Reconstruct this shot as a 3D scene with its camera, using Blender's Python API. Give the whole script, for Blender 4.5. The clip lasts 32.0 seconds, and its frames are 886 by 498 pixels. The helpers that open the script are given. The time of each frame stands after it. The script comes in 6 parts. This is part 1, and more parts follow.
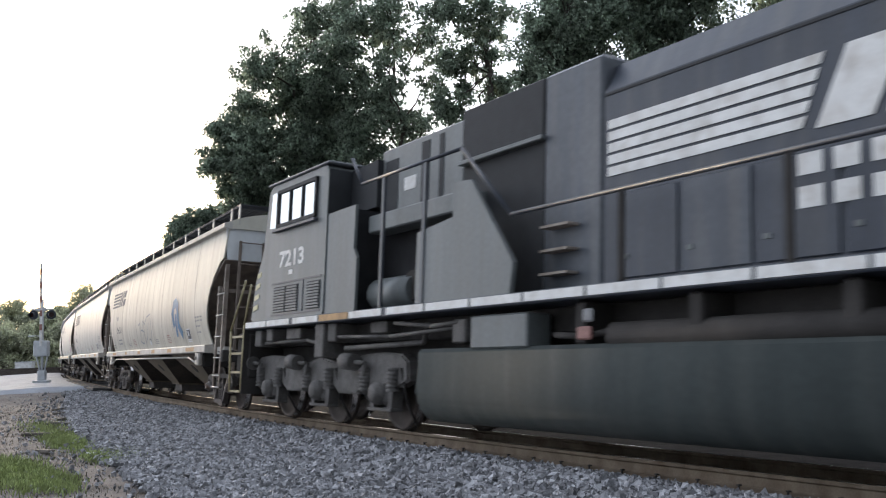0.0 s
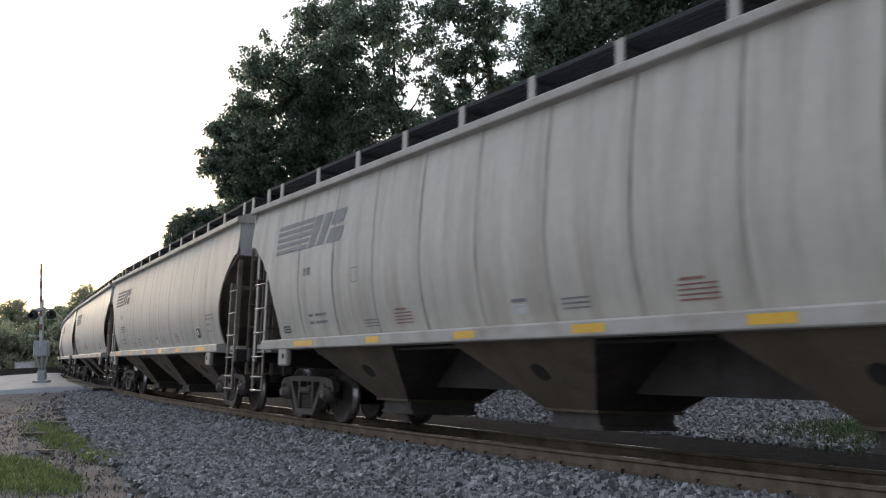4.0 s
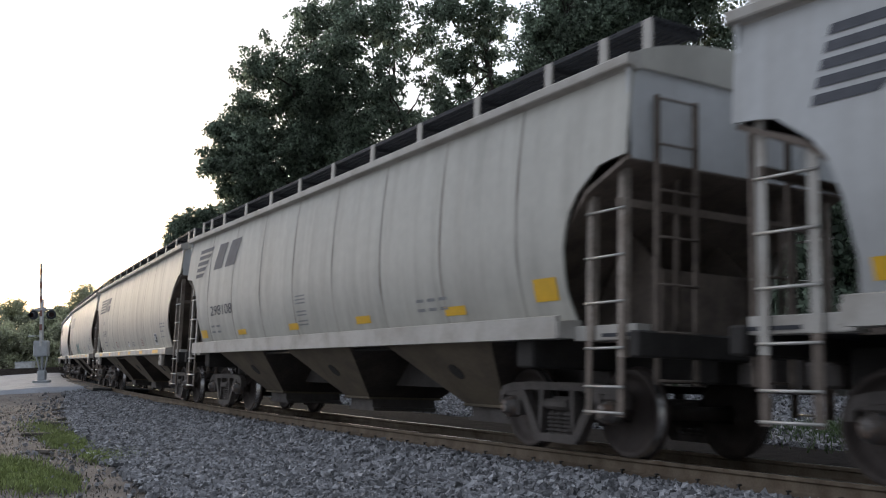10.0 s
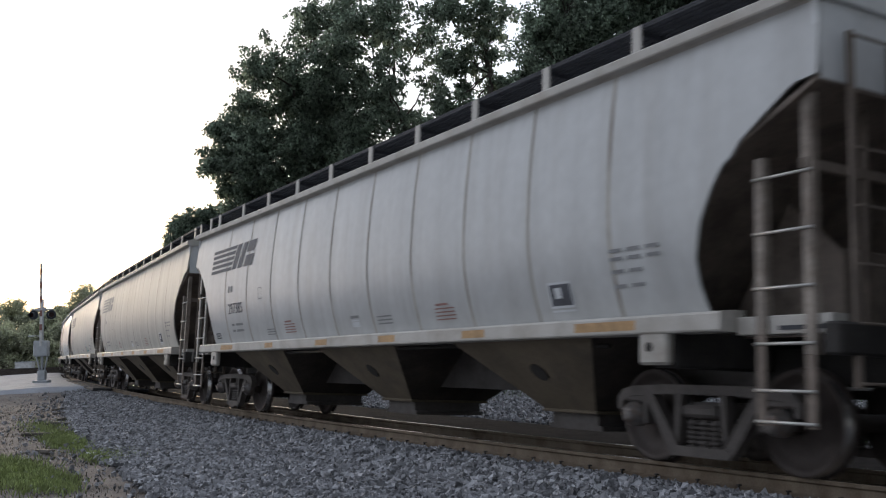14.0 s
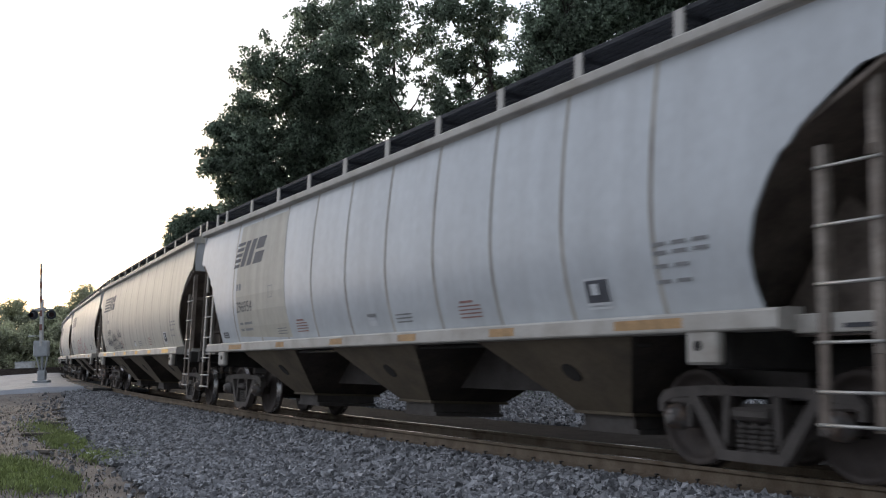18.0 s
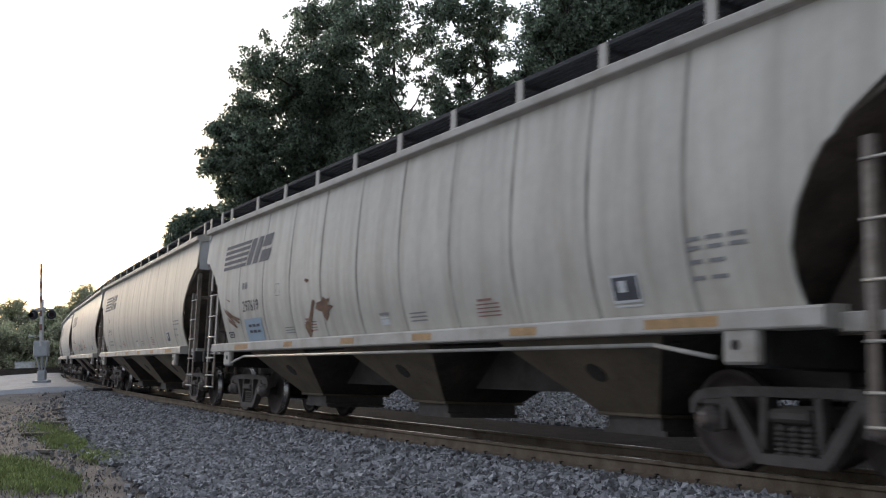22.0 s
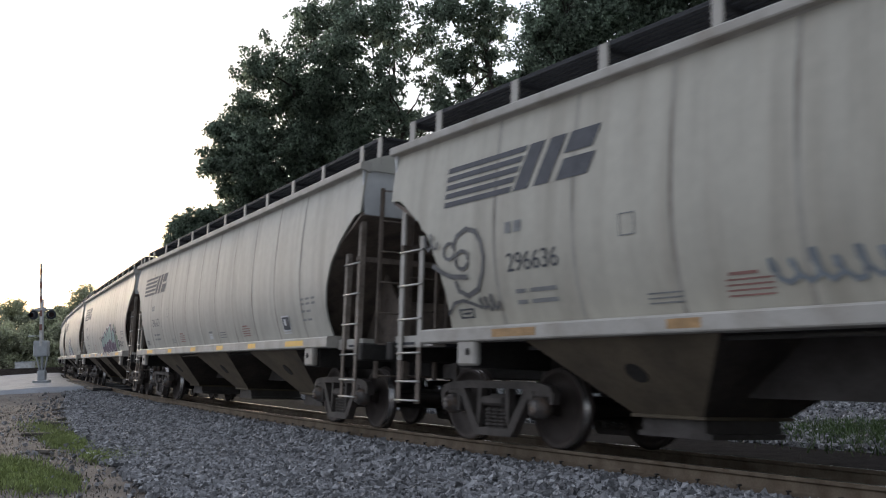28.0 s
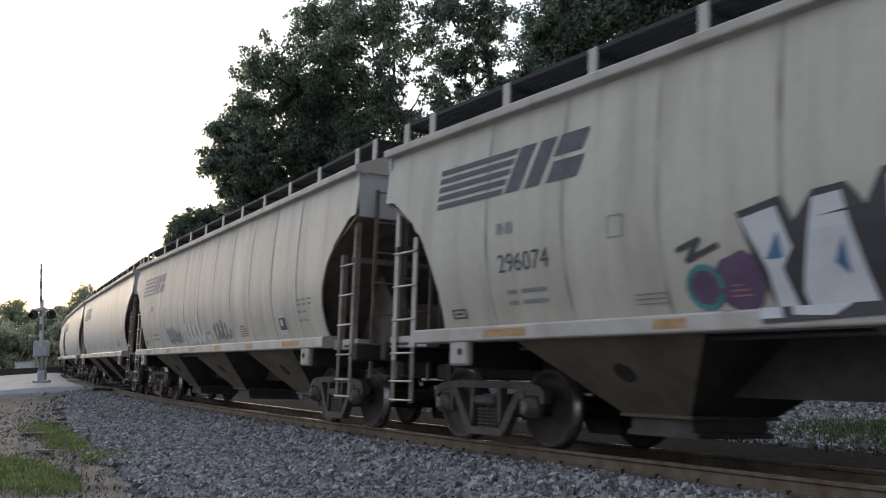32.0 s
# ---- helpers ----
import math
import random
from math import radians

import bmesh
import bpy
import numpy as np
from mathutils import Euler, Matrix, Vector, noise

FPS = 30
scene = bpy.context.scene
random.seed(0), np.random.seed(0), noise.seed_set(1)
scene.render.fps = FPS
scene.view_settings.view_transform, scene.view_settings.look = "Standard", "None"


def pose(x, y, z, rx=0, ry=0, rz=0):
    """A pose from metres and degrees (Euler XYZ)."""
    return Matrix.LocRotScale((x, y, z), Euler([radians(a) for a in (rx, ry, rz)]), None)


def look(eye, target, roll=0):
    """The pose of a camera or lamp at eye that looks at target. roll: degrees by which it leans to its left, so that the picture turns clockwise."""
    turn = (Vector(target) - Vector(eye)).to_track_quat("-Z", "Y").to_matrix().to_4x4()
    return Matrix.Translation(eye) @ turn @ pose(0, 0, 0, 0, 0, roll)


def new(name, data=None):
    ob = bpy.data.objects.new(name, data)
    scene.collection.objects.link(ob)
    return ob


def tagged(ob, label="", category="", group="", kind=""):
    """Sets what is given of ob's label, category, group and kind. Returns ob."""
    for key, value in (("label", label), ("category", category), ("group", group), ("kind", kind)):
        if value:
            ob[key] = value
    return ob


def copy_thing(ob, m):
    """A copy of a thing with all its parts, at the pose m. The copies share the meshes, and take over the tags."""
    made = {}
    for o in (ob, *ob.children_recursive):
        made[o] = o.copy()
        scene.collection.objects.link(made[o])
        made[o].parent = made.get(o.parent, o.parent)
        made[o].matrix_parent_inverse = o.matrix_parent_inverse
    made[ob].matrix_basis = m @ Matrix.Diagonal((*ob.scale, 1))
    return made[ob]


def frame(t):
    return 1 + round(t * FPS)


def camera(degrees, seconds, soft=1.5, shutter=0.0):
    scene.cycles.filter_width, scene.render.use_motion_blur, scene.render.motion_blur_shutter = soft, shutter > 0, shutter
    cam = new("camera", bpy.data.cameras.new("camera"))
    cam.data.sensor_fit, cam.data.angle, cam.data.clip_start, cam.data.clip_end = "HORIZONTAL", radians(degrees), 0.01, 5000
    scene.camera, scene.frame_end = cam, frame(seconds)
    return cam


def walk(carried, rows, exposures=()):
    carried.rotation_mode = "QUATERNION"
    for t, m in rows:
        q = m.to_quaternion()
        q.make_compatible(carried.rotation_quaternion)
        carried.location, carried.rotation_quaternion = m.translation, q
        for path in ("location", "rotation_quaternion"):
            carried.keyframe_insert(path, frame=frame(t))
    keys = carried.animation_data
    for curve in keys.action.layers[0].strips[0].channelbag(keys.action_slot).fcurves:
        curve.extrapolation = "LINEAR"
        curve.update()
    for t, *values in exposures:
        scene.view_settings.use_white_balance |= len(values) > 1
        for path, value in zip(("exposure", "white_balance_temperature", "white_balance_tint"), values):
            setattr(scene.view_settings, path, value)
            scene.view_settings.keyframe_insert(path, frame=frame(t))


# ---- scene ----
# ---------------------------------------------------------------- camera
SECONDS = 32.0
EYE = Vector((0.0, 0.0, 1.251))
cam = camera(49.58, SECONDS, soft=1.1, shutter=0.17)
AIM = EYE + Vector((0.0, math.cos(radians(5.868)), math.sin(radians(5.868)))) * 10
walk(cam, [(0.0, look(EYE, AIM, -1.868)), (SECONDS, look(EYE, AIM, -1.868))], exposures=[(0.0, 0.72), (0.5, 0.62), (1.0, 0.45), (1.6, 0.22), (2.4, 0.05), (3.5, 0.0), (18.3, 0.0), (19.0, -0.17), (19.6, 0.0), (SECONDS, 0.0)])

# ---------------------------------------------------------------- the line of the track
# s runs along the track away from the camera; z = 0 is the rail tops' height in the middle of the track
X0, Y0, A0 = 7.895, 2.365, 2.1859
CANT = 0.0739
GAUGE = 0.7525          # half the distance between the rail heads' middles
S_MIN, S_MAX, S_STEP = -520.0, 620.0, 0.5


def bend(s):
    if s < 0:
        return max(0.00675 + 0.00017 * s, 0.0)
    return max(0.00675 - 0.000125 * s, 0.00126)


def lay_line():
    """Places and headings along the track, summed up from its bend."""
    count = int((S_MAX - S_MIN) / S_STEP) + 1
    s = S_MIN + S_STEP * np.arange(count)
    k = np.array([bend(v) for v in s])
    turn = np.concatenate([[0], np.cumsum((k[1:] + k[:-1]) / 2 * S_STEP)])
    zero = int(round(-S_MIN / S_STEP))
    th = A0 - (turn - turn[zero])
    x = np.concatenate([[0], np.cumsum((np.cos(th[1:]) + np.cos(th[:-1])) / 2 * S_STEP)])
    y = np.concatenate([[0], np.cumsum((np.sin(th[1:]) + np.sin(th[:-1])) / 2 * S_STEP)])
    return s, x - x[zero] + X0, y - y[zero] + Y0, th


LINE_S, LINE_X, LINE_Y, LINE_T = lay_line()


def on_line(s):
    return float(np.interp(s, LINE_S, LINE_X)), float(np.interp(s, LINE_S, LINE_Y)), float(np.interp(s, LINE_S, LINE_T))


def beside(s, w, z=0.0, cant=0.0):
    """The place w metres to the camera's side of the track's middle at s."""
    x, y, th = on_line(s)
    lat = w * math.cos(cant) - z * math.sin(cant)
    return Vector((x - math.sin(th) * lat, y + math.cos(th) * lat, w * math.sin(cant) + z * math.cos(cant)))


def gone(t):
    """Metres that the train has gone at t seconds."""
    u = (t - 16) / 16
    return 13.705 * t - 1.278 * u * u - 0.328 * u ** 3


CAR, SHORT = 18.08, 16.70       # coupled lengths of the two kinds of hopper car


def coupling(n):
    """s of the coupling behind hopper car n, before the train moves."""
    plain = n if n <= 5 else (5 if n <= 7 else n - 2)
    return 38.154 + CAR * plain + SHORT * (n - plain)


def car_pose(s_mid, half):
    """A car's pose with its two trucks on the track, half metres before and behind its middle."""
    front, rear = beside(s_mid - half, 0), beside(s_mid + half, 0)
    ahead = front - rear
    mid = (front + rear) / 2
    return Matrix.Translation(mid) @ Matrix.Rotation(math.atan2(ahead.y, ahead.x), 4, "Z") @ Matrix.Rotation(-CANT, 4, "X")


# ---------------------------------------------------------------- light
SUN_TURN = radians(-24)          # a low evening sun behind thin cloud, beyond the far bend


def make_world():
    world = bpy.data.worlds.new("evening_sky")
    scene.world = world
    world.use_nodes = True
    nt = world.node_tree
    nt.nodes.clear()
    out = nt.nodes.new("ShaderNodeOutputWorld")
    sky = nt.nodes.new("ShaderNodeTexSky")
    sky.sky_type, sky.sun_disc = "NISHITA", False
    sky.sun_elevation, sky.sun_rotation = radians(7), SUN_TURN
    sky.air_density, sky.dust_density, sky.ozone_density = 1.0, 3.0, 1.0
    clear = nt.nodes.new("ShaderNodeBackground")
    clear.inputs["Strength"].default_value = 0.045
    # thin even cloud, brightest round the sun's side of the sky and dimmer behind
    tc = nt.nodes.new("ShaderNodeTexCoord")
    dot = nt.nodes.new("ShaderNodeVectorMath")
    dot.operation = "DOT_PRODUCT"
    dot.inputs[1].default_value = (math.sin(SUN_TURN) * 0.985, math.cos(SUN_TURN) * 0.985, 0.17)
    glow = nt.nodes.new("ShaderNodeMapRange")
    glow.interpolation_type = "SMOOTHSTEP"
    glow.inputs["From Min"].default_value, glow.inputs["From Max"].default_value = -0.5, 0.75
    glow.inputs["To Min"].default_value, glow.inputs["To Max"].default_value = 0.315, 1.08
    cloud = nt.nodes.new("ShaderNodeBackground")
    cloud.inputs["Color"].default_value = (0.89, 0.956, 1.115, 1)
    add = nt.nodes.new("ShaderNodeAddShader")
    nt.links.new(tc.outputs["Generated"], dot.inputs[0])
    nt.links.new(dot.outputs["Value"], glow.inputs["Value"])
    nt.links.new(glow.outputs[0], cloud.inputs["Strength"])
    nt.links.new(sky.outputs[0], clear.inputs["Color"])
    nt.links.new(clear.outputs[0], add.inputs[0])
    nt.links.new(cloud.outputs[0], add.inputs[1])
    nt.links.new(add.outputs[0], out.inputs["Surface"])


make_world()
sun_data = bpy.data.lights.new("sun", "SUN")
sun_data.energy, sun_data.angle, sun_data.color = 1.7, radians(14), (1.0, 0.82, 0.6)
sun = new("sun", sun_data)
sun.matrix_world = look(Vector((0, 0, 60)), Vector((0, 0, 60)) - Vector((math.sin(SUN_TURN) * math.cos(radians(7)), math.cos(SUN_TURN) * math.cos(radians(7)), math.sin(radians(7)))))
# ---------------------------------------------------------------- materials
def material(name, base, rough=0.7, metal=0.0, vary=0.25, scale=3.0, fine=40.0, bump=0.15, dirt=None, dirt_amount=0.35, object_vary=0.0,
             island=0.0, streak=False, spec=0.4, coords="Object", shift=False):
    """A procedural surface: colour varied at two scales, optional dirt in patches or streaks, and fine relief."""
    m = bpy.data.materials.new(name)
    m.use_nodes = True
    nt = m.node_tree
    bsdf = nt.nodes["Principled BSDF"]
    link = nt.links.new
    tc = nt.nodes.new("ShaderNodeTexCoord")
    big = nt.nodes.new("ShaderNodeTexNoise")
    big.inputs["Scale"].default_value, big.inputs["Detail"].default_value = scale, 4
    small = nt.nodes.new("ShaderNodeTexNoise")
    small.inputs["Scale"].default_value, small.inputs["Detail"].default_value = fine, 3
    source = tc.outputs[coords]
    if shift:
        who = nt.nodes.new("ShaderNodeObjectInfo")
        far = nt.nodes.new("ShaderNodeVectorMath")
        far.operation = "SCALE"
        far.inputs[0].default_value = (61.0, 23.0, 7.0)
        link(who.outputs["Random"], far.inputs["Scale"])
        plus = nt.nodes.new("ShaderNodeVectorMath")
        link(source, plus.inputs[0])
        link(far.outputs[0], plus.inputs[1])
        source = plus.outputs[0]
    if streak:
        mp = nt.nodes.new("ShaderNodeMapping")
        mp.inputs["Scale"].default_value = (2.2, 1.0, 0.22)
        link(source, mp.inputs["Vector"])
        link(mp.outputs[0], big.inputs["Vector"])
    else:
        link(source, big.inputs["Vector"])
    link(source, small.inputs["Vector"])
    ramp = nt.nodes.new("ShaderNodeMapRange")
    ramp.inputs["From Min"].default_value, ramp.inputs["From Max"].default_value = 0.3, 0.7
    ramp.inputs["To Min"].default_value, ramp.inputs["To Max"].default_value = 1 - vary, 1 + vary
    link(big.outputs["Fac"], ramp.inputs["Value"])
    ramp2 = nt.nodes.new("ShaderNodeMapRange")
    ramp2.inputs["From Min"].default_value, ramp2.inputs["From Max"].default_value = 0.3, 0.7
    ramp2.inputs["To Min"].default_value, ramp2.inputs["To Max"].default_value = 1 - vary * 0.6, 1 + vary * 0.6
    link(small.outputs["Fac"], ramp2.inputs["Value"])
    times = nt.nodes.new("ShaderNodeMath")
    times.operation = "MULTIPLY"
    link(ramp.outputs[0], times.inputs[0])
    link(ramp2.outputs[0], times.inputs[1])
    factor = times.outputs[0]
    for amount, node_type, socket in ((object_vary, "ShaderNodeObjectInfo", "Random"), (island, "ShaderNodeNewGeometry", "Random Per Island")):
        if amount:
            info = nt.nodes.new(node_type)
            r = nt.nodes.new("ShaderNodeMapRange")
            r.inputs["To Min"].default_value, r.inputs["To Max"].default_value = 1 - amount, 1 + amount
            link(info.outputs[socket], r.inputs["Value"])
            mul = nt.nodes.new("ShaderNodeMath")
            mul.operation = "MULTIPLY"
            link(factor, mul.inputs[0])
            link(r.outputs[0], mul.inputs[1])
            factor = mul.outputs[0]
    tint = nt.nodes.new("ShaderNodeVectorMath")
    tint.operation = "SCALE"
    if dirt:
        patch = nt.nodes.new("ShaderNodeTexNoise")
        patch.inputs["Scale"].default_value, patch.inputs["Detail"].default_value = scale * 1.7, 6
        link(big.inputs["Vector"].links[0].from_socket, patch.inputs["Vector"])
        edge = nt.nodes.new("ShaderNodeMapRange")
        edge.inputs["From Min"].default_value, edge.inputs["From Max"].default_value = 0.45, 0.75
        edge.inputs["To Max"].default_value = dirt_amount
        link(patch.outputs["Fac"], edge.inputs["Value"])
        mix = nt.nodes.new("ShaderNodeMix")
        mix.data_type = "RGBA"
        mix.inputs[6].default_value, mix.inputs[7].default_value = (*base, 1), (*dirt, 1)
        link(edge.outputs[0], mix.inputs[0])
        link(mix.outputs[2], tint.inputs[0])
    else:
        tint.inputs[0].default_value = base
    link(factor, tint.inputs["Scale"])
    link(tint.outputs[0], bsdf.inputs["Base Color"])
    bsdf.inputs["Roughness"].default_value = rough
    bsdf.inputs["Metallic"].default_value = metal
    bsdf.inputs["Specular IOR Level"].default_value = spec
    if bump:
        b = nt.nodes.new("ShaderNodeBump")
        b.inputs["Strength"].default_value, b.inputs["Distance"].default_value = bump, 0.02
        link(small.outputs["Fac"], b.inputs["Height"])
        link(b.outputs[0], bsdf.inputs["Normal"])
    return m


def sheet_paint(name, base, dirt, amount, rough=0.5):
    return material(name, base, rough, vary=0.07, scale=1.1, fine=7, bump=0.04, dirt=dirt, dirt_amount=amount, streak=True, shift=True, object_vary=0.035)


SHEETS = {
    "beige": sheet_paint("weathered_beige_grey_paint", (0.51, 0.488, 0.42), (0.27, 0.23, 0.18), 0.45),
    "grey": sheet_paint("weathered_grey_paint", (0.49, 0.482, 0.435), (0.26, 0.235, 0.20), 0.4),
    "cool": sheet_paint("cool_grey_paint", (0.50, 0.51, 0.51), (0.31, 0.295, 0.275), 0.3, 0.32),
    "pale": sheet_paint("pale_worn_paint", (0.55, 0.53, 0.475), (0.28, 0.23, 0.18), 0.5),
    "blue": sheet_paint("fresh_blue_grey_paint", (0.53, 0.56, 0.585), (0.44, 0.45, 0.46), 0.3, 0.3),
}
HOPPER = SHEETS["beige"]
# Sky light falling on the car ends is put into this paler paint.
END_SKYLIT = sheet_paint("washed_pale_end_paint", (0.62, 0.64, 0.65), (0.4, 0.38, 0.35), 0.3)
SEAM = material("rust_stained_weld", (0.39, 0.37, 0.33), 0.8, vary=0.12, scale=0.9, fine=9, bump=0.05, dirt=(0.2, 0.17, 0.145), dirt_amount=0.9, object_vary=0.12, shift=True)
RUNG = material("worn_bright_rung_steel", (0.55, 0.53, 0.5), 0.4, 0.5, vary=0.15, scale=6, fine=40, bump=0.05)
CAP = material("oily_bearing_cap_steel", (0.13, 0.12, 0.115), 0.45, 0.3, vary=0.3, scale=5, fine=30, dirt=(0.16, 0.09, 0.05), dirt_amount=0.8, shift=True)
SILL = material("grey_sill_paint", (0.46, 0.44, 0.405), 0.55, vary=0.08, scale=1.5, fine=25, bump=0.05, dirt=(0.2, 0.15, 0.1), dirt_amount=0.5)
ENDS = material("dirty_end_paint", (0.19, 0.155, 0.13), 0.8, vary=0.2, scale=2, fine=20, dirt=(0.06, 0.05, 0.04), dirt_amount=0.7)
# Bay steel copied darker: the inner slopes' shade is put into the colour.
SLOPE_SHADE = material("oily_slope_steel", (0.06, 0.05, 0.045), 0.85, vary=0.25, scale=2, fine=20, dirt=(0.1, 0.085, 0.065), dirt_amount=0.6)
SILL_STEEL = material("road_dusted_sill_steel", (0.10, 0.09, 0.085), 0.85, vary=0.2, scale=2, fine=20, dirt=(0.06, 0.05, 0.045), dirt_amount=0.7)
RUSTY_LADDER = material("rust_stained_ladder_paint", (0.29, 0.25, 0.215), 0.7, vary=0.25, scale=3, fine=25, dirt=(0.14, 0.1, 0.075), dirt_amount=0.75)
BAY = material("dusty_brown_hopper_steel", (0.145, 0.117, 0.083), 0.85, vary=0.15, scale=1.5, fine=18, dirt=(0.09, 0.075, 0.06), dirt_amount=0.8)
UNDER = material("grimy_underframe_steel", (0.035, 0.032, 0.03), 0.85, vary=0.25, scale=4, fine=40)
TRUCK = material("dusty_cast_steel", (0.085, 0.074, 0.068), 0.75, vary=0.25, scale=4, fine=50, bump=0.3)
WHEEL = material("rolled_wheel_steel", (0.055, 0.043, 0.038), 0.65, 0.2, vary=0.2, scale=6, fine=60)
TREAD = material("polished_tread_steel", (0.45, 0.43, 0.42), 0.25, 0.9, vary=0.1, scale=6, fine=60, bump=0.02)
GRATE = material("dark_galvanised_grating", (0.05, 0.052, 0.06), 0.7, 0.3, vary=0.2, scale=5, fine=60)
RAILSIDE = material("rusty_rail_steel", (0.175, 0.14, 0.105), 0.85, 0.0, vary=0.2, scale=3, fine=60, bump=0.15, dirt=(0.09, 0.06, 0.04), dirt_amount=0.6, spec=0.15)
TIE = material("weathered_creosoted_oak", (0.04, 0.033, 0.028), 0.9, vary=0.3, scale=4, fine=50, bump=0.4, object_vary=0.3, spec=0.1)
# Oil on the stones, with the train's shade put into the colour too.
OILY_SHADE = material("oil_soaked_ballast", (0.022, 0.02, 0.02), 0.95, vary=0.35, scale=5, fine=28, bump=1.0, spec=0.05)
STONE = material("crushed_grey_granite", (0.25, 0.252, 0.264), 0.85, vary=0.2, scale=6, fine=60, bump=0.3, island=0.7)
BED = material("ballast_fines", (0.17, 0.175, 0.185), 0.95, vary=0.35, scale=5, fine=28, bump=1.0)
BLACK = material("worn_black_locomotive_paint", (0.034, 0.042, 0.058), 0.42, vary=0.15, scale=1.5, fine=20, bump=0.05, dirt=(0.085, 0.085, 0.08), dirt_amount=0.5, streak=True)
TANK = material("dusty_black_tank_steel", (0.045, 0.054, 0.053), 0.8, vary=0.12, scale=1.2, fine=14, dirt=(0.08, 0.085, 0.08), dirt_amount=0.5, streak=True, spec=0.2)
WHITE = material("dull_white_paint", (0.72, 0.72, 0.70), 0.5, vary=0.08, scale=3, fine=30, bump=0.05, dirt=(0.35, 0.3, 0.25), dirt_amount=0.5)
INK = material("faded_black_stencil", (0.075, 0.08, 0.095), 0.6, vary=0.2, scale=5, fine=60, bump=0.0)
YELLOW = material("reflective_yellow_strip", (0.78, 0.46, 0.035), 0.4, vary=0.08, scale=4, fine=40, bump=0.0)
HANDRAIL_YELLOW = material("worn_yellow_handrail_paint", (0.34, 0.29, 0.17), 0.5, vary=0.15, scale=6, fine=40)
GLASS = bpy.data.materials.new("cab_window_glass")
GLASS.use_nodes = True
GLASS.node_tree.nodes["Principled BSDF"].inputs["Base Color"].default_value = (0.55, 0.6, 0.63, 1)
GLASS.node_tree.nodes["Principled BSDF"].inputs["Roughness"].default_value = 0.05
GLASS.node_tree.nodes["Principled BSDF"].inputs["Metallic"].default_value = 0.9




def let_light_through(m, share):
    """Leaves pass part of the light that falls on their backs."""
    nt = m.node_tree
    bsdf, out = nt.nodes["Principled BSDF"], nt.nodes["Material Output"]
    thin = nt.nodes.new("ShaderNodeBsdfTranslucent")
    colour = bsdf.inputs["Base Color"].links[0].from_socket
    lighter = nt.nodes.new("ShaderNodeVectorMath")
    lighter.operation = "SCALE"
    lighter.inputs["Scale"].default_value = 1.6
    nt.links.new(colour, lighter.inputs[0])
    nt.links.new(lighter.outputs[0], thin.inputs["Color"])
    mix = nt.nodes.new("ShaderNodeMixShader")
    mix.inputs[0].default_value = share
    nt.links.new(bsdf.outputs[0], mix.inputs[1])
    nt.links.new(thin.outputs[0], mix.inputs[2])
    nt.links.new(mix.outputs[0], out.inputs["Surface"])
    return m


# ---------------------------------------------------------------- mesh helpers
def box(bm, x0, x1, y0, y1, z0, z1, bevel=0.0):
    vs = [bm.verts.new((x, y, z)) for x in (x0, x1) for y in (y0, y1) for z in (z0, z1)]
    faces = [bm.faces.new([vs[i] for i in q]) for q in ((0, 1, 3, 2), (4, 6, 7, 5), (0, 4, 5, 1), (2, 3, 7, 6), (0, 2, 6, 4), (1, 5, 7, 3))]
    if bevel:
        edges = list({e for f in faces for e in f.edges})
        bmesh.ops.bevel(bm, geom=edges, offset=bevel, segments=1, affect="EDGES", profile=0.5)


def rod(bm, a, b, r, n=8, r2=None):
    a, b = Vector(a), Vector(b)
    r2 = r if r2 is None else r2
    axis = (b - a).normalized()
    side = axis.orthogonal().normalized()
    other = axis.cross(side)
    rings = []
    for p, q in ((a, r), (b, r2)):
        rings.append([bm.verts.new(p + (side * math.cos(2 * math.pi * i / n) + other * math.sin(2 * math.pi * i / n)) * q) for i in range(n)])
    for i in range(n):
        f = bm.faces.new((rings[0][i], rings[0][(i + 1) % n], rings[1][(i + 1) % n], rings[1][i]))
        f.smooth = True
    bm.faces.new(list(reversed(rings[0])))
    bm.faces.new(rings[1])


def pipe(bm, points, r, n=6):
    for a, b in zip(points, points[1:]):
        rod(bm, a, b, r, n)


def prism(bm, outline, y0, y1):
    """The outline, pairs of x and z counter-clockwise seen from -y, drawn out from y0 to y1."""
    a = [bm.verts.new((x, y0, z)) for x, z in outline]
    b = [bm.verts.new((x, y1, z)) for x, z in outline]
    n = len(outline)
    bm.faces.new(a)
    bm.faces.new(list(reversed(b)))
    for i in range(n):
        bm.faces.new((a[(i + 1) % n], a[i], b[i], b[(i + 1) % n]))


def lathe(bm, profile, n=24, centre=(0, 0, 0), axis="Y"):
    """Turns pairs of radius and height about an axis through centre."""
    rings = []
    for r, h in profile:
        ring = []
        for i in range(n):
            c, s = r * math.cos(2 * math.pi * i / n), r * math.sin(2 * math.pi * i / n)
            p = (c, h, s) if axis == "Y" else (c, s, h)
            ring.append(bm.verts.new(Vector(p) + Vector(centre)))
        rings.append(ring)
    for a, b in zip(rings, rings[1:]):
        for i in range(n):
            f = bm.faces.new((a[i], b[i], b[(i + 1) % n], a[(i + 1) % n]))
            f.smooth = True


def grid(bm, rows, smooth=True):
    """A sheet from rows of points."""
    vs = [[bm.verts.new(p) for p in row] for row in rows]
    for r0, r1 in zip(vs, vs[1:]):
        for i in range(len(r0) - 1):
            f = bm.faces.new((r0[i], r0[i + 1], r1[i + 1], r1[i]))
            f.smooth = smooth


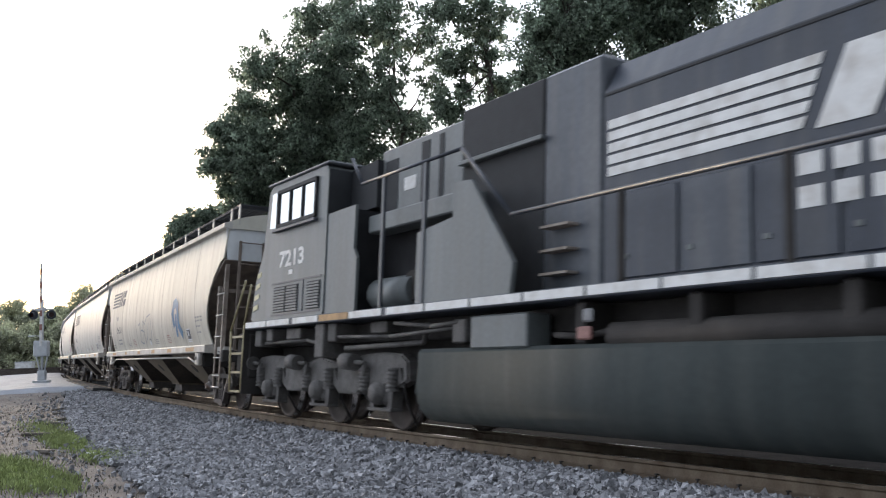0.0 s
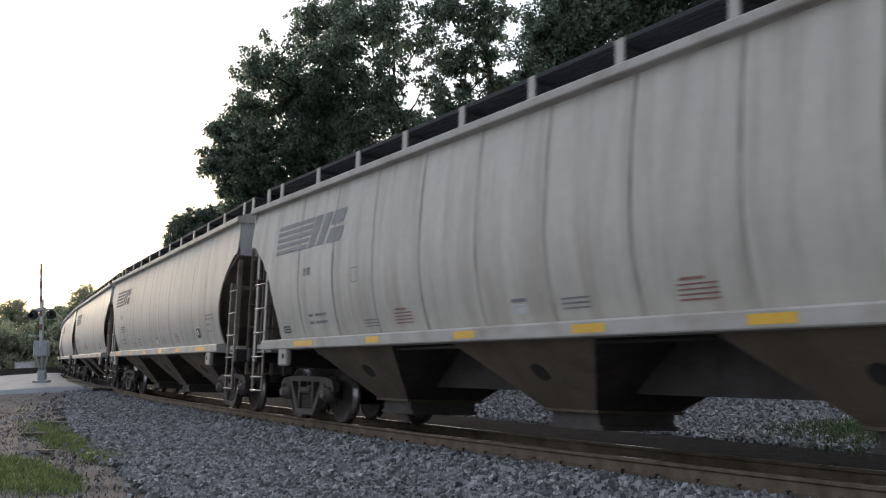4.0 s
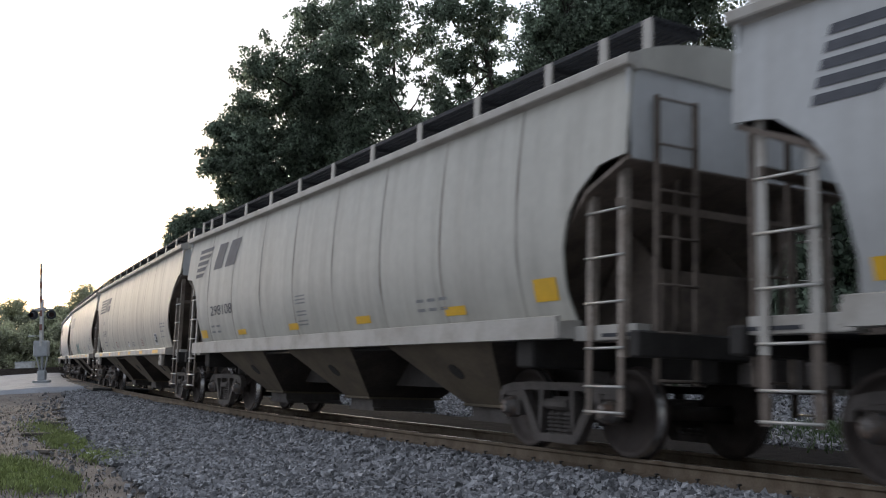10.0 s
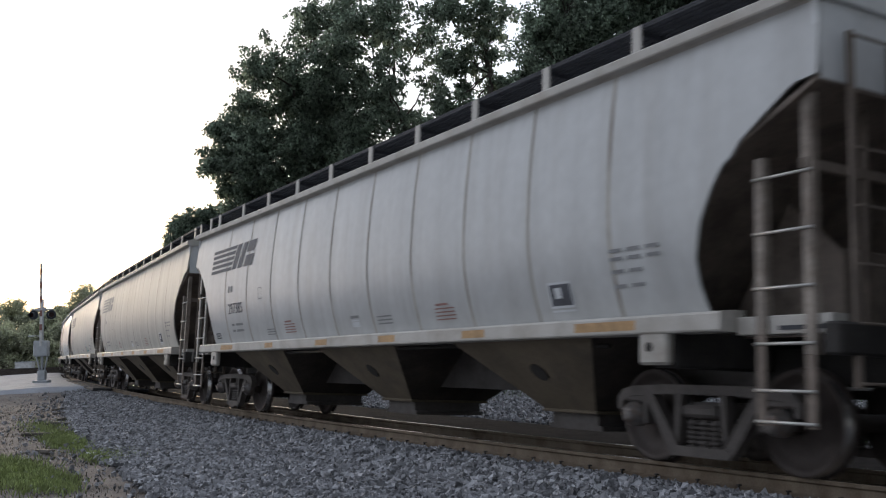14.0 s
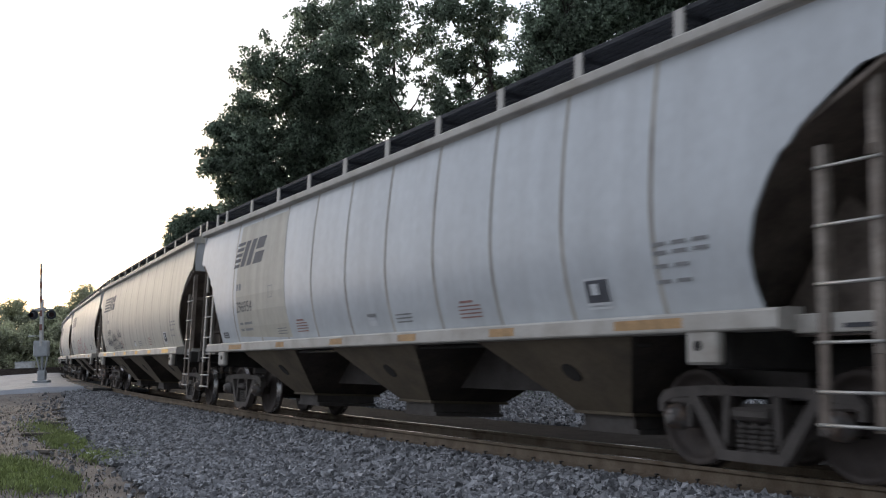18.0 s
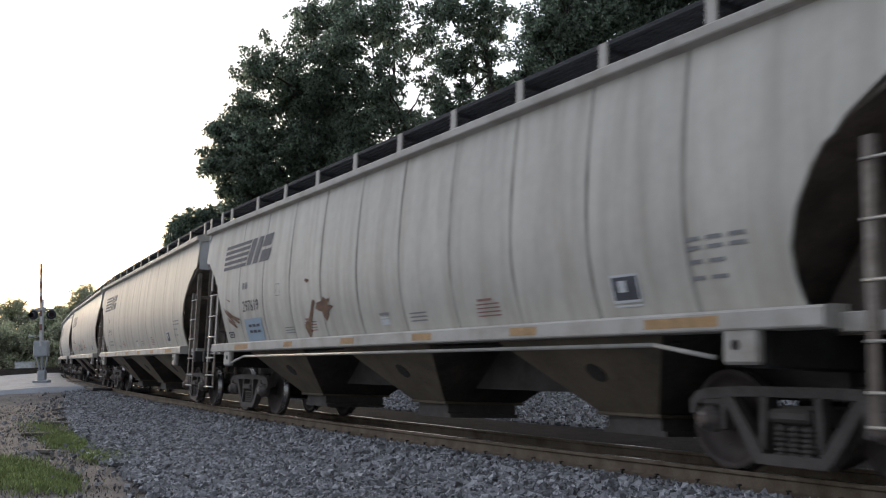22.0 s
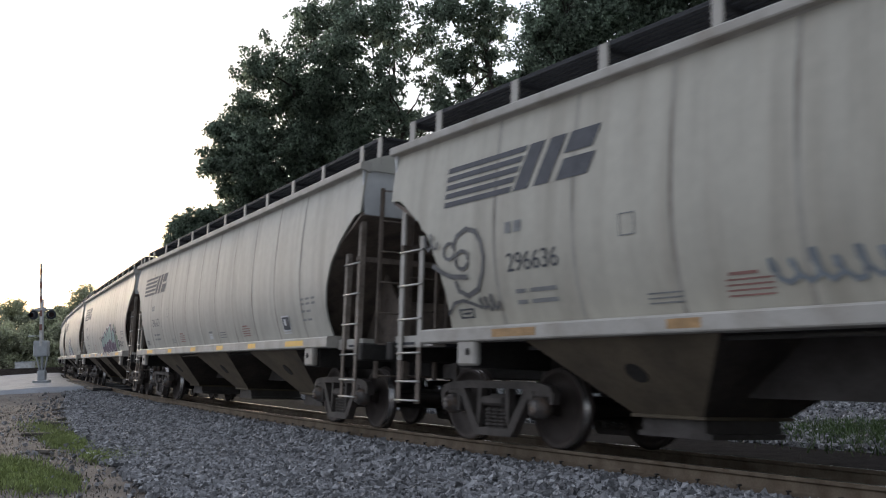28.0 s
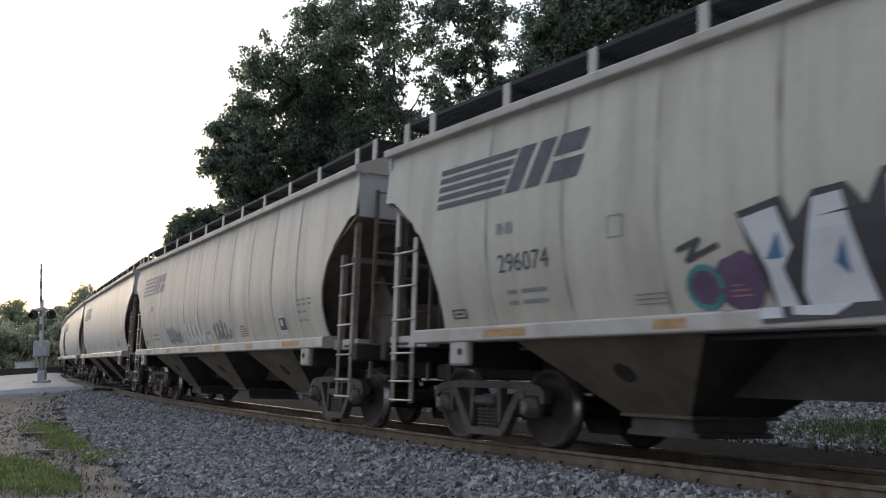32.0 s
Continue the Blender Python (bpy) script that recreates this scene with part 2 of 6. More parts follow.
def mesh_of(name, bm, mat):
    bmesh.ops.recalc_face_normals(bm, faces=bm.faces[:])
    me = bpy.data.meshes.new(name)
    bm.to_mesh(me)
    bm.free()
    me.materials.append(mat)
    return me


def part(name, bm, mat, parent, label=""):
    ob = new(name, bm if isinstance(bm, bpy.types.Mesh) else mesh_of(name, bm, mat))
    ob.parent = parent
    return tagged(ob, label)


def thing(name, bm, mat, label, category, group="", kind=""):
    return tagged(new(name, bm if isinstance(bm, bpy.types.Mesh) else mesh_of(name, bm, mat)), label, category, group, kind)


def bulk(name, verts, faces, mat):
    """A mesh from plain arrays, for what has many pieces."""
    me = bpy.data.meshes.new(name)
    me.from_pydata(verts, [], faces)
    me.materials.append(mat)
    return me
# ---------------------------------------------------------------- ground and track
GROUND_Z = -0.42


def line_distance(x, y):
    """How far places lie to the camera's side of the track's middle, and at which s."""
    pick = slice(0, len(LINE_S), 4)
    lx, ly, lt, ls = LINE_X[pick], LINE_Y[pick], LINE_T[pick], LINE_S[pick]
    d2 = (x[:, None] - lx[None]) ** 2 + (y[:, None] - ly[None]) ** 2
    k = np.argmin(d2, axis=1)
    w = -(x - lx[k]) * np.sin(lt[k]) + (y - ly[k]) * np.cos(lt[k])
    s = ls[k] + (x - lx[k]) * np.cos(lt[k]) + (y - ly[k]) * np.sin(lt[k])
    return w, s


def toe_line(s):
    """How far the stone bed reaches to the camera's side: narrow at the crossing, wider where the camera stands."""
    return np.clip(1.9 + (48 - s) * 0.071, 1.9, 4.3)


def bed_height(w, s):
    """Height of the stone bed and of the earth beside it: level at the ties, then a slope; up to the road at the crossing."""
    w, s = np.asarray(w, float), np.asarray(s, float)
    aw = np.abs(w)
    side = np.where(w > 0, 1.0, -1.0)
    top = -0.212 + side * aw * CANT * np.clip((1.9 - aw) / 0.6, 0, 1)
    foot = np.where(w > 0, GROUND_Z, -0.32)
    reach = np.where(w > 0, toe_line(s) - 1.45, 2.4)
    z = np.where(aw < 1.45, top, top + (foot - top) * np.clip((aw - 1.45) / reach, 0, 1) ** 0.85)
    rise = np.clip((s - 43.5) / 4, 0, 1) * np.clip((135 - s) / 10, 0, 1) * np.clip((w - 0.95) / 0.3, 0, 1)
    road = 0.03 + 0.06 * np.clip((w - 1) / 2, 0, 1) - 0.22 * np.clip((w - 3) / 6, 0, 1)
    return z * (1 - rise) + rise * (road - 0.03)


def make_ground():
    def axis(lo, hi, near, far):
        out = [0.0]
        while out[-1] < hi:
            out.append(out[-1] + near + far * abs(out[-1]))
        down = [0.0]
        while down[-1] > lo:
            down.append(down[-1] - near - far * abs(down[-1]))
        return np.array(sorted(set(down + out)))
    gx, gy = axis(-3000, 3000, 0.25, 0.045), axis(-400, 4000, 0.25, 0.035)
    xx, yy = np.meshgrid(gx, gy)
    x, y = xx.ravel(), yy.ravel()
    w, s = line_distance(x, y)
    near = np.clip(1 - np.hypot(x, y) / 300, 0, 1)
    z = np.where(near > 0, bed_height(w, s), GROUND_Z) - 0.03
    bumps = np.array([noise.noise((a * 0.9, b * 0.9, 0)) * 0.03 + noise.noise((a * 3.5, b * 3.5, 5)) * 0.012 if n > 0.7 else 0 for a, b, n in zip(x, y, near)])
    z = z + bumps * (np.abs(w) > 1.6)
    nx = len(gx)
    faces = [(j * nx + i, j * nx + i + 1, (j + 1) * nx + i + 1, (j + 1) * nx + i) for j in range(len(gy) - 1) for i in range(nx - 1)]
    me = bulk("ground", list(zip(x, y, z)), faces, EARTH)
    for p in me.polygons:
        p.use_smooth = True
    tagged(new("ground", me), "bare brown earth and gravel verge beside the railway", "ground", kind="structure")


EARTH = material("packed_earth_and_gravel", (0.125, 0.11, 0.10), 0.95, vary=0.45, scale=1.3, fine=34, bump=1.0, dirt=(0.15, 0.14, 0.135), dirt_amount=0.9)


def make_bed():
    """The stone bed under the track, from toe to toe."""
    us = [-14.0, -9.0, -6.0, -3.9, -2.6, -2.0, -1.6, -1.3, -0.6, 0, 0.6, 1.3, 1.55, 0.2, 0.5, 0.8, 1.05]
    verts, faces = [], []
    ss = np.concatenate([np.arange(-510, -40, 6), np.arange(-40, 46, 0.5), np.arange(46, 600, 4)])
    for s in ss:
        toe = float(toe_line(s))
        ws = us[:13] + [1.55 + (toe - 1.55) * u for u in us[13:]]
        hs = bed_height(np.array(ws), np.full(len(ws), s))
        for w, h in zip(ws, hs):
            p = beside(s, w)
            lift = noise.noise((p.x * 2.2, p.y * 2.2, 3)) * 0.025
            verts.append((p.x, p.y, h + lift - (0.06 if w > toe else 0)))
    n = len(us)
    for j in range(len(ss) - 1):
        faces += [(j * n + i, j * n + i + 1, (j + 1) * n + i + 1, (j + 1) * n + i) for i in range(n - 1)]
    me = bulk("ballast_bed", verts, faces, BED)
    # The strip under the train takes the oily, shaded colour.
    me.materials.append(OILY_SHADE)
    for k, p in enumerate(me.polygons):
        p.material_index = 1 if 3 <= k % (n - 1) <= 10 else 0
    for p in me.polygons:
        p.use_smooth = True
    tagged(new("ballast_bed", me), "grey crushed-stone bed under the track", "ballast", kind="structure")


def make_stones():
    """Loose crushed stones on the bed, as small uneven blocks."""
    rng = np.random.default_rng(4)
    count = 118000
    s = 4.5 + 43 * rng.random(count) ** 1.6
    reach = toe_line(s)
    u = rng.random(count)
    w = np.where(rng.random(count) < 0.8, 0.93 + (reach - 0.9) * u ** 0.95 + np.abs(rng.normal(0, 0.14, count)) * (u > 0.85) + np.abs(rng.normal(0, 1.3, count)) * (rng.random(count) < 0.004), -3.9 - 9.5 * u ** 1.3)
    keep = s < 46
    s, w, reach = s[keep], w[keep], reach[keep]
    count = len(s)
    size = (0.012 + 0.015 * rng.random(count)) * (1 + 0.014 * s)
    # some stones have strayed far out over the earth, and lie half sunk in it
    stray = (rng.random(count) < 0.009) & (s > 10)
    w = np.where(stray, reach + rng.exponential(1.1, count), w)
    th = np.interp(s, LINE_S, LINE_T)
    px = np.interp(s, LINE_S, LINE_X) - np.sin(th) * w
    py = np.interp(s, LINE_S, LINE_Y) + np.cos(th) * w
    size = np.where(stray, size * 0.6, size)
    pz = bed_height(w, s) + np.where(stray, -0.02, 0.012) + 0.02 * rng.random(count)
    cube = np.array([(x, y, z) for x in (-1, 1) for y in (-1, 1) for z in (-1, 1)], float)
    jag = cube[None] * (0.75 + 0.5 * rng.random((count, 8, 1))) + rng.normal(0, 0.28, (count, 8, 3))
    jag *= size[:, None, None] * (0.7 + 0.6 * rng.random((count, 1, 3)))
    q = rng.normal(size=(count, 4))
    q /= np.linalg.norm(q, axis=1)[:, None]
    a, b, c, d = q.T
    rot = np.stack([np.stack([1 - 2 * (c * c + d * d), 2 * (b * c - a * d), 2 * (b * d + a * c)], 1),
                    np.stack([2 * (b * c + a * d), 1 - 2 * (b * b + d * d), 2 * (c * d - a * b)], 1),
                    np.stack([2 * (b * d - a * c), 2 * (c * d + a * b), 1 - 2 * (b * b + c * c)], 1)], 1)
    verts = np.einsum("nij,nkj->nki", rot, jag) + np.stack([px, py, pz], 1)[:, None]
    quads = np.array([(0, 1, 3, 2), (4, 6, 7, 5), (0, 4, 5, 1), (2, 3, 7, 6), (0, 2, 6, 4), (1, 5, 7, 3)])
    faces = (quads[None] + 8 * np.arange(count)[:, None, None]).reshape(-1, 4)
    me = bulk("ballast_stones", verts.reshape(-1, 3).tolist(), faces.tolist(), STONE)
    tagged(new("ballast_stones", me), "loose angular grey ballast stones beside the rails", "gravel", kind="stuff")


RAIL_OUTLINE = ((-0.075, -0.172), (0.075, -0.172), (0.075, -0.160), (0.02, -0.140), (0.010, -0.125), (0.010, -0.050), (0.036, -0.034), (0.037, -0.008), (0.028, 0.0),
                (-0.028, 0.0), (-0.037, -0.008), (-0.036, -0.034), (-0.010, -0.050), (-0.010, -0.125), (-0.02, -0.140), (-0.075, -0.160))


def make_rail(w, label):
    verts, faces = [], []
    ss = np.concatenate([np.arange(-510, -60, 6.0), np.arange(-60, 60, 1.0), np.arange(60, 610, 5.0)])
    n = len(RAIL_OUTLINE)
    for s in ss:
        for dw, dz in RAIL_OUTLINE:
            p = beside(s, w + dw, dz, CANT)
            verts.append(tuple(p))
    for j in range(len(ss) - 1):
        faces += [(j * n + i, j * n + (i + 1) % n, (j + 1) * n + (i + 1) % n, (j + 1) * n + i) for i in range(n)]
    me = bulk("rail", verts, faces, RAILSIDE)
    me.materials.append(TREAD)
    for k, p in enumerate(me.polygons):
        p.material_index = 1 if k % n in (8,) else 0
    return tagged(new("rail", me), label, "rail", kind="structure")


def make_track():
    near = make_rail(GAUGE, "rusty steel running rail with a bright worn top")
    far = make_rail(-GAUGE, "rusty steel running rail with a bright worn top")
    bm = bmesh.new()
    box(bm, -1.3, 1.3, -0.115, 0.115, -0.36, -0.176, 0.012)
    tie_mesh = mesh_of("tie", bm, TIE)
    bed = bpy.data.objects["ballast_bed"]
    rng = random.Random(3)
    bm = bmesh.new()
    box(bm, -0.17, 0.17, -0.09, 0.09, -0.178, -0.165, 0.004)
    plate_mesh = mesh_of("tie_plate", bm, RAILSIDE)
    bm = bmesh.new()
    rod(bm, (0, 0, -0.17), (0, 0, -0.125), 0.011, 6)
    box(bm, -0.014, 0.026, -0.014, 0.014, -0.132, -0.118)
    spike_mesh = mesh_of("spike", bm, UNDER)
    s = -8.0
    while s < 46:
        x, y, th = on_line(s)
        m = Matrix.Translation((x, y, 0)) @ Matrix.Rotation(th + math.pi / 2 + rng.uniform(-0.02, 0.02), 4, "Z") @ Matrix.Rotation(CANT, 4, "Y").inverted()
        t = new("tie", tie_mesh)
        t.matrix_world = m @ Matrix.Translation((rng.uniform(-0.04, 0.04), 0, 0))
        t.parent = bed
        if 3 < s < 30:
            for rail, side in ((near, 1), (far, -1)):
                pl = new("tie_plate", plate_mesh)
                pl.matrix_world = m @ Matrix.Translation((side * GAUGE, 0, 0))
                pl.parent = rail
                if side == 1:
                    for dx, dy in ((0.085, 0.05), (-0.085, -0.05)):
                        sp = new("spike", spike_mesh)
                        sp.matrix_world = m @ Matrix.Translation((side * GAUGE + dx, dy, 0)) @ Matrix.Rotation(math.pi if dx > 0 else 0, 4, "Z")
                        sp.parent = rail
        s += 0.51


make_ground()
make_bed()
make_track()
make_stones()
# ---------------------------------------------------------------- hopper cars
# a car's own space: x ahead, z up from the rail tops, the camera's side is -y
WHEEL_R = 0.457


def side_out(z):
    """Half the body's width at a height: gently rounded sides that draw in over the sill."""
    return 1.60 - (0.19 if z < 2.45 else 0.052) * (z - 2.45) ** 2


def end_line(z, half, cut_line, share):
    """How far the side sheets reach along the car at a height: cut back in a curve over the end platform."""
    for (z0, x0), (z1, x1) in zip(cut_line, cut_line[1:]):
        if z0 <= z <= z1:
            return half + share * (x0 + (x1 - x0) * (z - z0) / (z1 - z0))
    return half + share * cut_line[-1][1]


END_CUT = ((1.36, -1.34), (1.46, -1.37), (1.62, -1.39), (1.85, -1.38), (2.15, -1.28), (2.45, -1.11), (2.60, -1.0), (2.66, -0.90), (2.78, -0.80), (2.95, -0.55), (3.10, -0.32), (3.14, -0.24), (3.16, -0.04), (3.82, -0.04))
SHORT_CUT = ((1.36, -1.02), (1.7, -1.08), (2.14, -1.03), (2.47, -0.92), (2.65, -0.78), (2.88, -0.46), (2.91, -0.28), (2.93, -0.04), (3.82, -0.04))
Z_LOW, Z_EAVE = 1.36, 3.80


def sheet_panel(x0, x1, half, side, cut, cut_line=END_CUT):
    """One side sheet, slightly pillowed between its welds, with thickness."""
    bm = bmesh.new()
    nz, nx = 14, 6
    zs = sorted({Z_LOW + (Z_EAVE - Z_LOW) * i / nz for i in range(nz + 1)} | ({z for z, _ in cut_line if z < Z_EAVE} if cut else set()))
    for inner in (0.0, 0.03):
        rows = []
        for z in zs:
            lo, hi = x0, x1
            if cut > 0:
                hi = end_line(z, half, cut_line, 1.0)
            elif cut < 0:
                lo = -end_line(z, half, cut_line, 1.0)
            row = []
            for i in range(nx + 1):
                u = i / nx
                puff = 0.0015 * math.sin(math.pi * u) ** 2 * (0 if cut else 1) - inner
                row.append((lo + (hi - lo) * u, side * (side_out(z) + puff), z))
            rows.append(row)
        grid(bm, rows)
    edge = [e for e in bm.edges if e.is_boundary]
    for e in edge:
        e.smooth = False
    bmesh.ops.bridge_loops(bm, edges=edge)
    return bm


def make_truck_mesh():
    """A cast three-piece truck: two slender side frames with open windows, and the bolster between."""
    bm = bmesh.new()
    for side in (-1, 1):
        y0, y1 = sorted((side * 0.96, side * 1.07))
        # arched top member, hooked down over the bearings
        top = [(-1.13, 0.50), (-1.14, 0.62), (-1.06, 0.70), (-0.9, 0.735), (-0.5, 0.755), (0.5, 0.755), (0.9, 0.735), (1.06, 0.70), (1.14, 0.62), (1.13, 0.50), (1.07, 0.50), (1.06, 0.58), (0.98, 0.63), (0.8, 0.645), (0.5, 0.665), (-0.5, 0.665), (-0.8, 0.645), (-0.98, 0.63), (-1.06, 0.58), (-1.07, 0.50)]
        prism(bm, top, y0, y1)
        for d in (-1, 1):
            for outline in ([(d * 0.74, 0.64), (d * 0.635, 0.67), (d * 0.29, 0.20), (d * 0.31, 0.11), (d * 0.40, 0.14)], [(d * 0.235, 0.68), (d * 0.315, 0.68), (d * 0.325, 0.3), (d * 0.275, 0.22)],
                            [(d * 0.70, 0.38), (d * 0.77, 0.36), (d * 0.77, 0.64), (d * 0.70, 0.66)]):
                prism(bm, outline if d < 0 else list(reversed(outline)), y0, y1)
            box(bm, d * 0.9 - 0.13, d * 0.9 + 0.13, y0 + 0.01, y1 - 0.01, 0.575, 0.655, 0.02)
        prism(bm, [(-0.36, 0.10), (0.36, 0.10), (0.40, 0.15), (0.34, 0.19), (-0.34, 0.19), (-0.40, 0.15)], y0 - 0.01, y1 + 0.01)
        box(bm, -0.22, 0.22, side * 1.03 - 0.07, side * 1.03 + 0.07, 0.46, 0.57, 0.03)
    box(bm, -0.20, 0.20, -1.0, 1.0, 0.43, 0.60, 0.03)
    rod(bm, (0, 0, 0.60), (0, 0, 0.92), 0.22, 14)
    for d in (-1, 1):
        box(bm, d * 0.42 - 0.05, d * 0.42 + 0.05, -0.8, 0.8, 0.30, 0.40, 0.02)
    return mesh_of("truck", bm, TRUCK)


def make_spring_mesh():
    bm = bmesh.new()
    prof = [(0.045, 0.17)]
    for k in range(6):
        prof += [(0.066, 0.175 + 0.043 * k), (0.066, 0.20 + 0.043 * k), (0.046, 0.204 + 0.043 * k), (0.046, 0.214 + 0.043 * k)]
    prof.append((0.03, 0.44))
    lathe(bm, prof, 10, axis="Z")
    return mesh_of("coil_spring", bm, TRUCK)


def make_wheelset_mesh():
    bm = bmesh.new()
    for side in (-1, 1):
        prof = [(0.10, 0.62), (0.12, 0.66), (0.30, 0.70), (0.385, 0.695), (0.40, 0.665), (0.487, 0.672), (0.480, 0.70), (0.459, 0.715), (0.455, 0.80), (0.447, 0.805), (0.40, 0.80), (0.385, 0.77), (0.28, 0.745), (0.15, 0.78), (0.10, 0.80)]
        lathe(bm, [(r, side * h) for r, h in prof], 28)
        rod(bm, (0, side * 0.78, 0), (0, side * 1.0, 0), 0.075, 12)
        # a few lugs on the hub let the turning show
        for k in range(3):
            a = 2 * math.pi * k / 3
            box(bm, 0.2 * math.cos(a) - 0.03, 0.2 * math.cos(a) + 0.03, side * 0.752 - 0.012, side * 0.752 + 0.012, 0.2 * math.sin(a) - 0.03, 0.2 * math.sin(a) + 0.03)
    rod(bm, (0, -0.8, 0), (0, 0.8, 0), 0.085, 12)
    me = mesh_of("wheelset", bm, WHEEL)
    me.materials.append(TREAD)
    for p in me.polygons:
        c = p.center
        r = math.hypot(c.x, c.z)
        if r > 0.4495 and 0.71 < abs(c.y) < 0.8:
            p.material_index = 1
    return me


def make_cap_mesh():
    bm = bmesh.new()
    lathe(bm, [(0.0, -1.165), (0.05, -1.165), (0.085, -1.15), (0.09, -1.10), (0.12, -1.095), (0.125, -0.98), (0.10, -0.95)], 16)
    for k in range(3):
        a = 2 * math.pi * k / 3 + 0.5
        rod(bm, (0.055 * math.cos(a), -1.18, 0.055 * math.sin(a)), (0.055 * math.cos(a), -1.16, 0.055 * math.sin(a)), 0.014, 6)
    return mesh_of("bearing_cap", bm, CAP)


TRUCK_MESH, SPRING_MESH, WHEELSET_MESH, CAP_MESH = make_truck_mesh(), make_spring_mesh(), make_wheelset_mesh(), make_cap_mesh()


def add_truck(car, x, wheelbase=1.8):
    tr = part("truck", TRUCK_MESH, None, car, "dusty cast-steel freight truck")
    tr.location = (x, 0, 0)
    for side in (-1, 1):
        for dx in (-0.14, 0, 0.14):
            part("coil_spring", SPRING_MESH, None, tr).location = (dx, side * 0.99, 0)
        for d in (-1, 1):
            cap = part("bearing_cap", CAP_MESH, None, tr)
            cap.matrix_basis = pose(d * wheelbase / 2, 0, WHEEL_R, 0, 0, 0 if side < 0 else 180)
    for d in (-1, 1):
        ws = part("wheelset", WHEELSET_MESH, None, car, "worn steel wheelset with a bright tread")
        ws.location = (x + d * wheelbase / 2, 0, WHEEL_R)


def add_bay(car, x, top, out, mat):
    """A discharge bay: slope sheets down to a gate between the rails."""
    bm = bmesh.new()
    z0, z1, zt = 0.43, 1.24, 1.36
    lo = [(x - out, -0.65, z0), (x + out, -0.65, z0), (x + out, 0.65, z0), (x - out, 0.65, z0)]
    hi = [(x - top, -1.50, z1), (x + top, -1.50, z1), (x + top, 1.50, z1), (x - top, 1.50, z1)]
    up = [(a, b, zt) for a, b, _ in hi]
    rings = [[bm.verts.new(p) for p in ring] for ring in (lo, hi, up)]
    for a, b in zip(rings, rings[1:]):
        for i in (0, 2):
            bm.faces.new((a[i], a[(i + 1) % 4], b[(i + 1) % 4], b[i]))
    bay = part("discharge_bay", bm, mat, car, "dusty brown sloping discharge hopper")
    # The end slopes get the shaded colour, the outer faces keep BAY.
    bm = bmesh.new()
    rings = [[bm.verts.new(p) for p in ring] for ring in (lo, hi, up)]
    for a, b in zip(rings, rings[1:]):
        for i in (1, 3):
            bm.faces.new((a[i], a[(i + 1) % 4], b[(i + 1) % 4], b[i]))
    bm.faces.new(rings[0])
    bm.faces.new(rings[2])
    part("slope_plate", bm, SLOPE_SHADE, bay, "dark slope between the bays, shade in its colour")
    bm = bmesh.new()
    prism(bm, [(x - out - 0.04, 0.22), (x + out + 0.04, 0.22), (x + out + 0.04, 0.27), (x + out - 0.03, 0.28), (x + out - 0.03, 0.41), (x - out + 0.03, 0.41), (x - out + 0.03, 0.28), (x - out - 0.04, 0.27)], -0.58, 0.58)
    part("outlet_gate", bm, SILL_STEEL, bay)
    bm = bmesh.new()
    box(bm, x - out - 0.05, x + out + 0.05, -0.68, 0.68, 0.408, 0.446, 0.008)
    part("gate_flange", bm, BAY, bay)
    for side in (-1, 1):
        bm = bmesh.new()
        p = Vector((x, side * 1.10, 0.86))
        n = Vector((0, side * 0.81, -0.85)).normalized()
        rod(bm, p - n * 0.01, p + n * 0.012, 0.13, 16)
        part("inspection_plate", bm, UNDER, bay)


RUNG_HEIGHTS = (0.475, 0.72, 1.09, 1.535, 1.985, 2.44)


def add_side_ladder(car, x, side, d, mat):
    """A ladder at a corner of the car: a tall outer stile up to the end sheet, a shorter inner one, dark brown below
    the sill, and worn rungs.
    """
    y = side * 1.47
    out, inn = x + d * 0.24, x - d * 0.24
    bm = bmesh.new()
    for a, z0, z1 in ((out, 1.0, 3.12), (inn, 1.16, 2.62)):
        box(bm, a - 0.05, a + 0.05, y - 0.012, y + 0.012, z0, z1, 0.005)
        box(bm, a + d * 0.045 - 0.006, a + d * 0.045 + 0.006, min(y, y - side * 0.07), max(y, y - side * 0.07), z0, z1)
    lad = part("ladder", bm, mat, car)
    bm = bmesh.new()
    for a, z1 in ((out, 1.0), (inn, 1.16)):
        box(bm, a - 0.045, a + 0.045, y - 0.01, y + 0.01, 0.44, z1)
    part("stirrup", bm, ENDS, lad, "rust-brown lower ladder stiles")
    for z in RUNG_HEIGHTS:
        part("rung", SIDE_RUNG, None, lad).location = (x, y + side * 0.02, z)


def add_end_ladder(car, y, face, z0, z1, rungs, mat, width=0.5):
    bm = bmesh.new()
    for d in (-1, 1):
        a = y + d * width / 2
        box(bm, face - 0.022, face + 0.022, a - 0.03, a + 0.03, z0, z1, 0.008)
    lad = part("ladder", bm, mat, car)
    for k in range(rungs):
        part("rung", END_RUNG, None, lad).location = (face + (0.03 if face > 0 else -0.03), y, z0 + 0.04 + (z1 - z0 - 0.08) * k / (rungs - 1))


def rung_mesh(a, b, mat):
    bm = bmesh.new()
    rod(bm, a, b, 0.014, 6)
    return mesh_of("rung", bm, mat)


SIDE_RUNG, END_RUNG = rung_mesh((-0.29, 0, 0), (0.29, 0, 0), RUNG), rung_mesh((0, -0.25, 0), (0, 0.25, 0), ENDS)


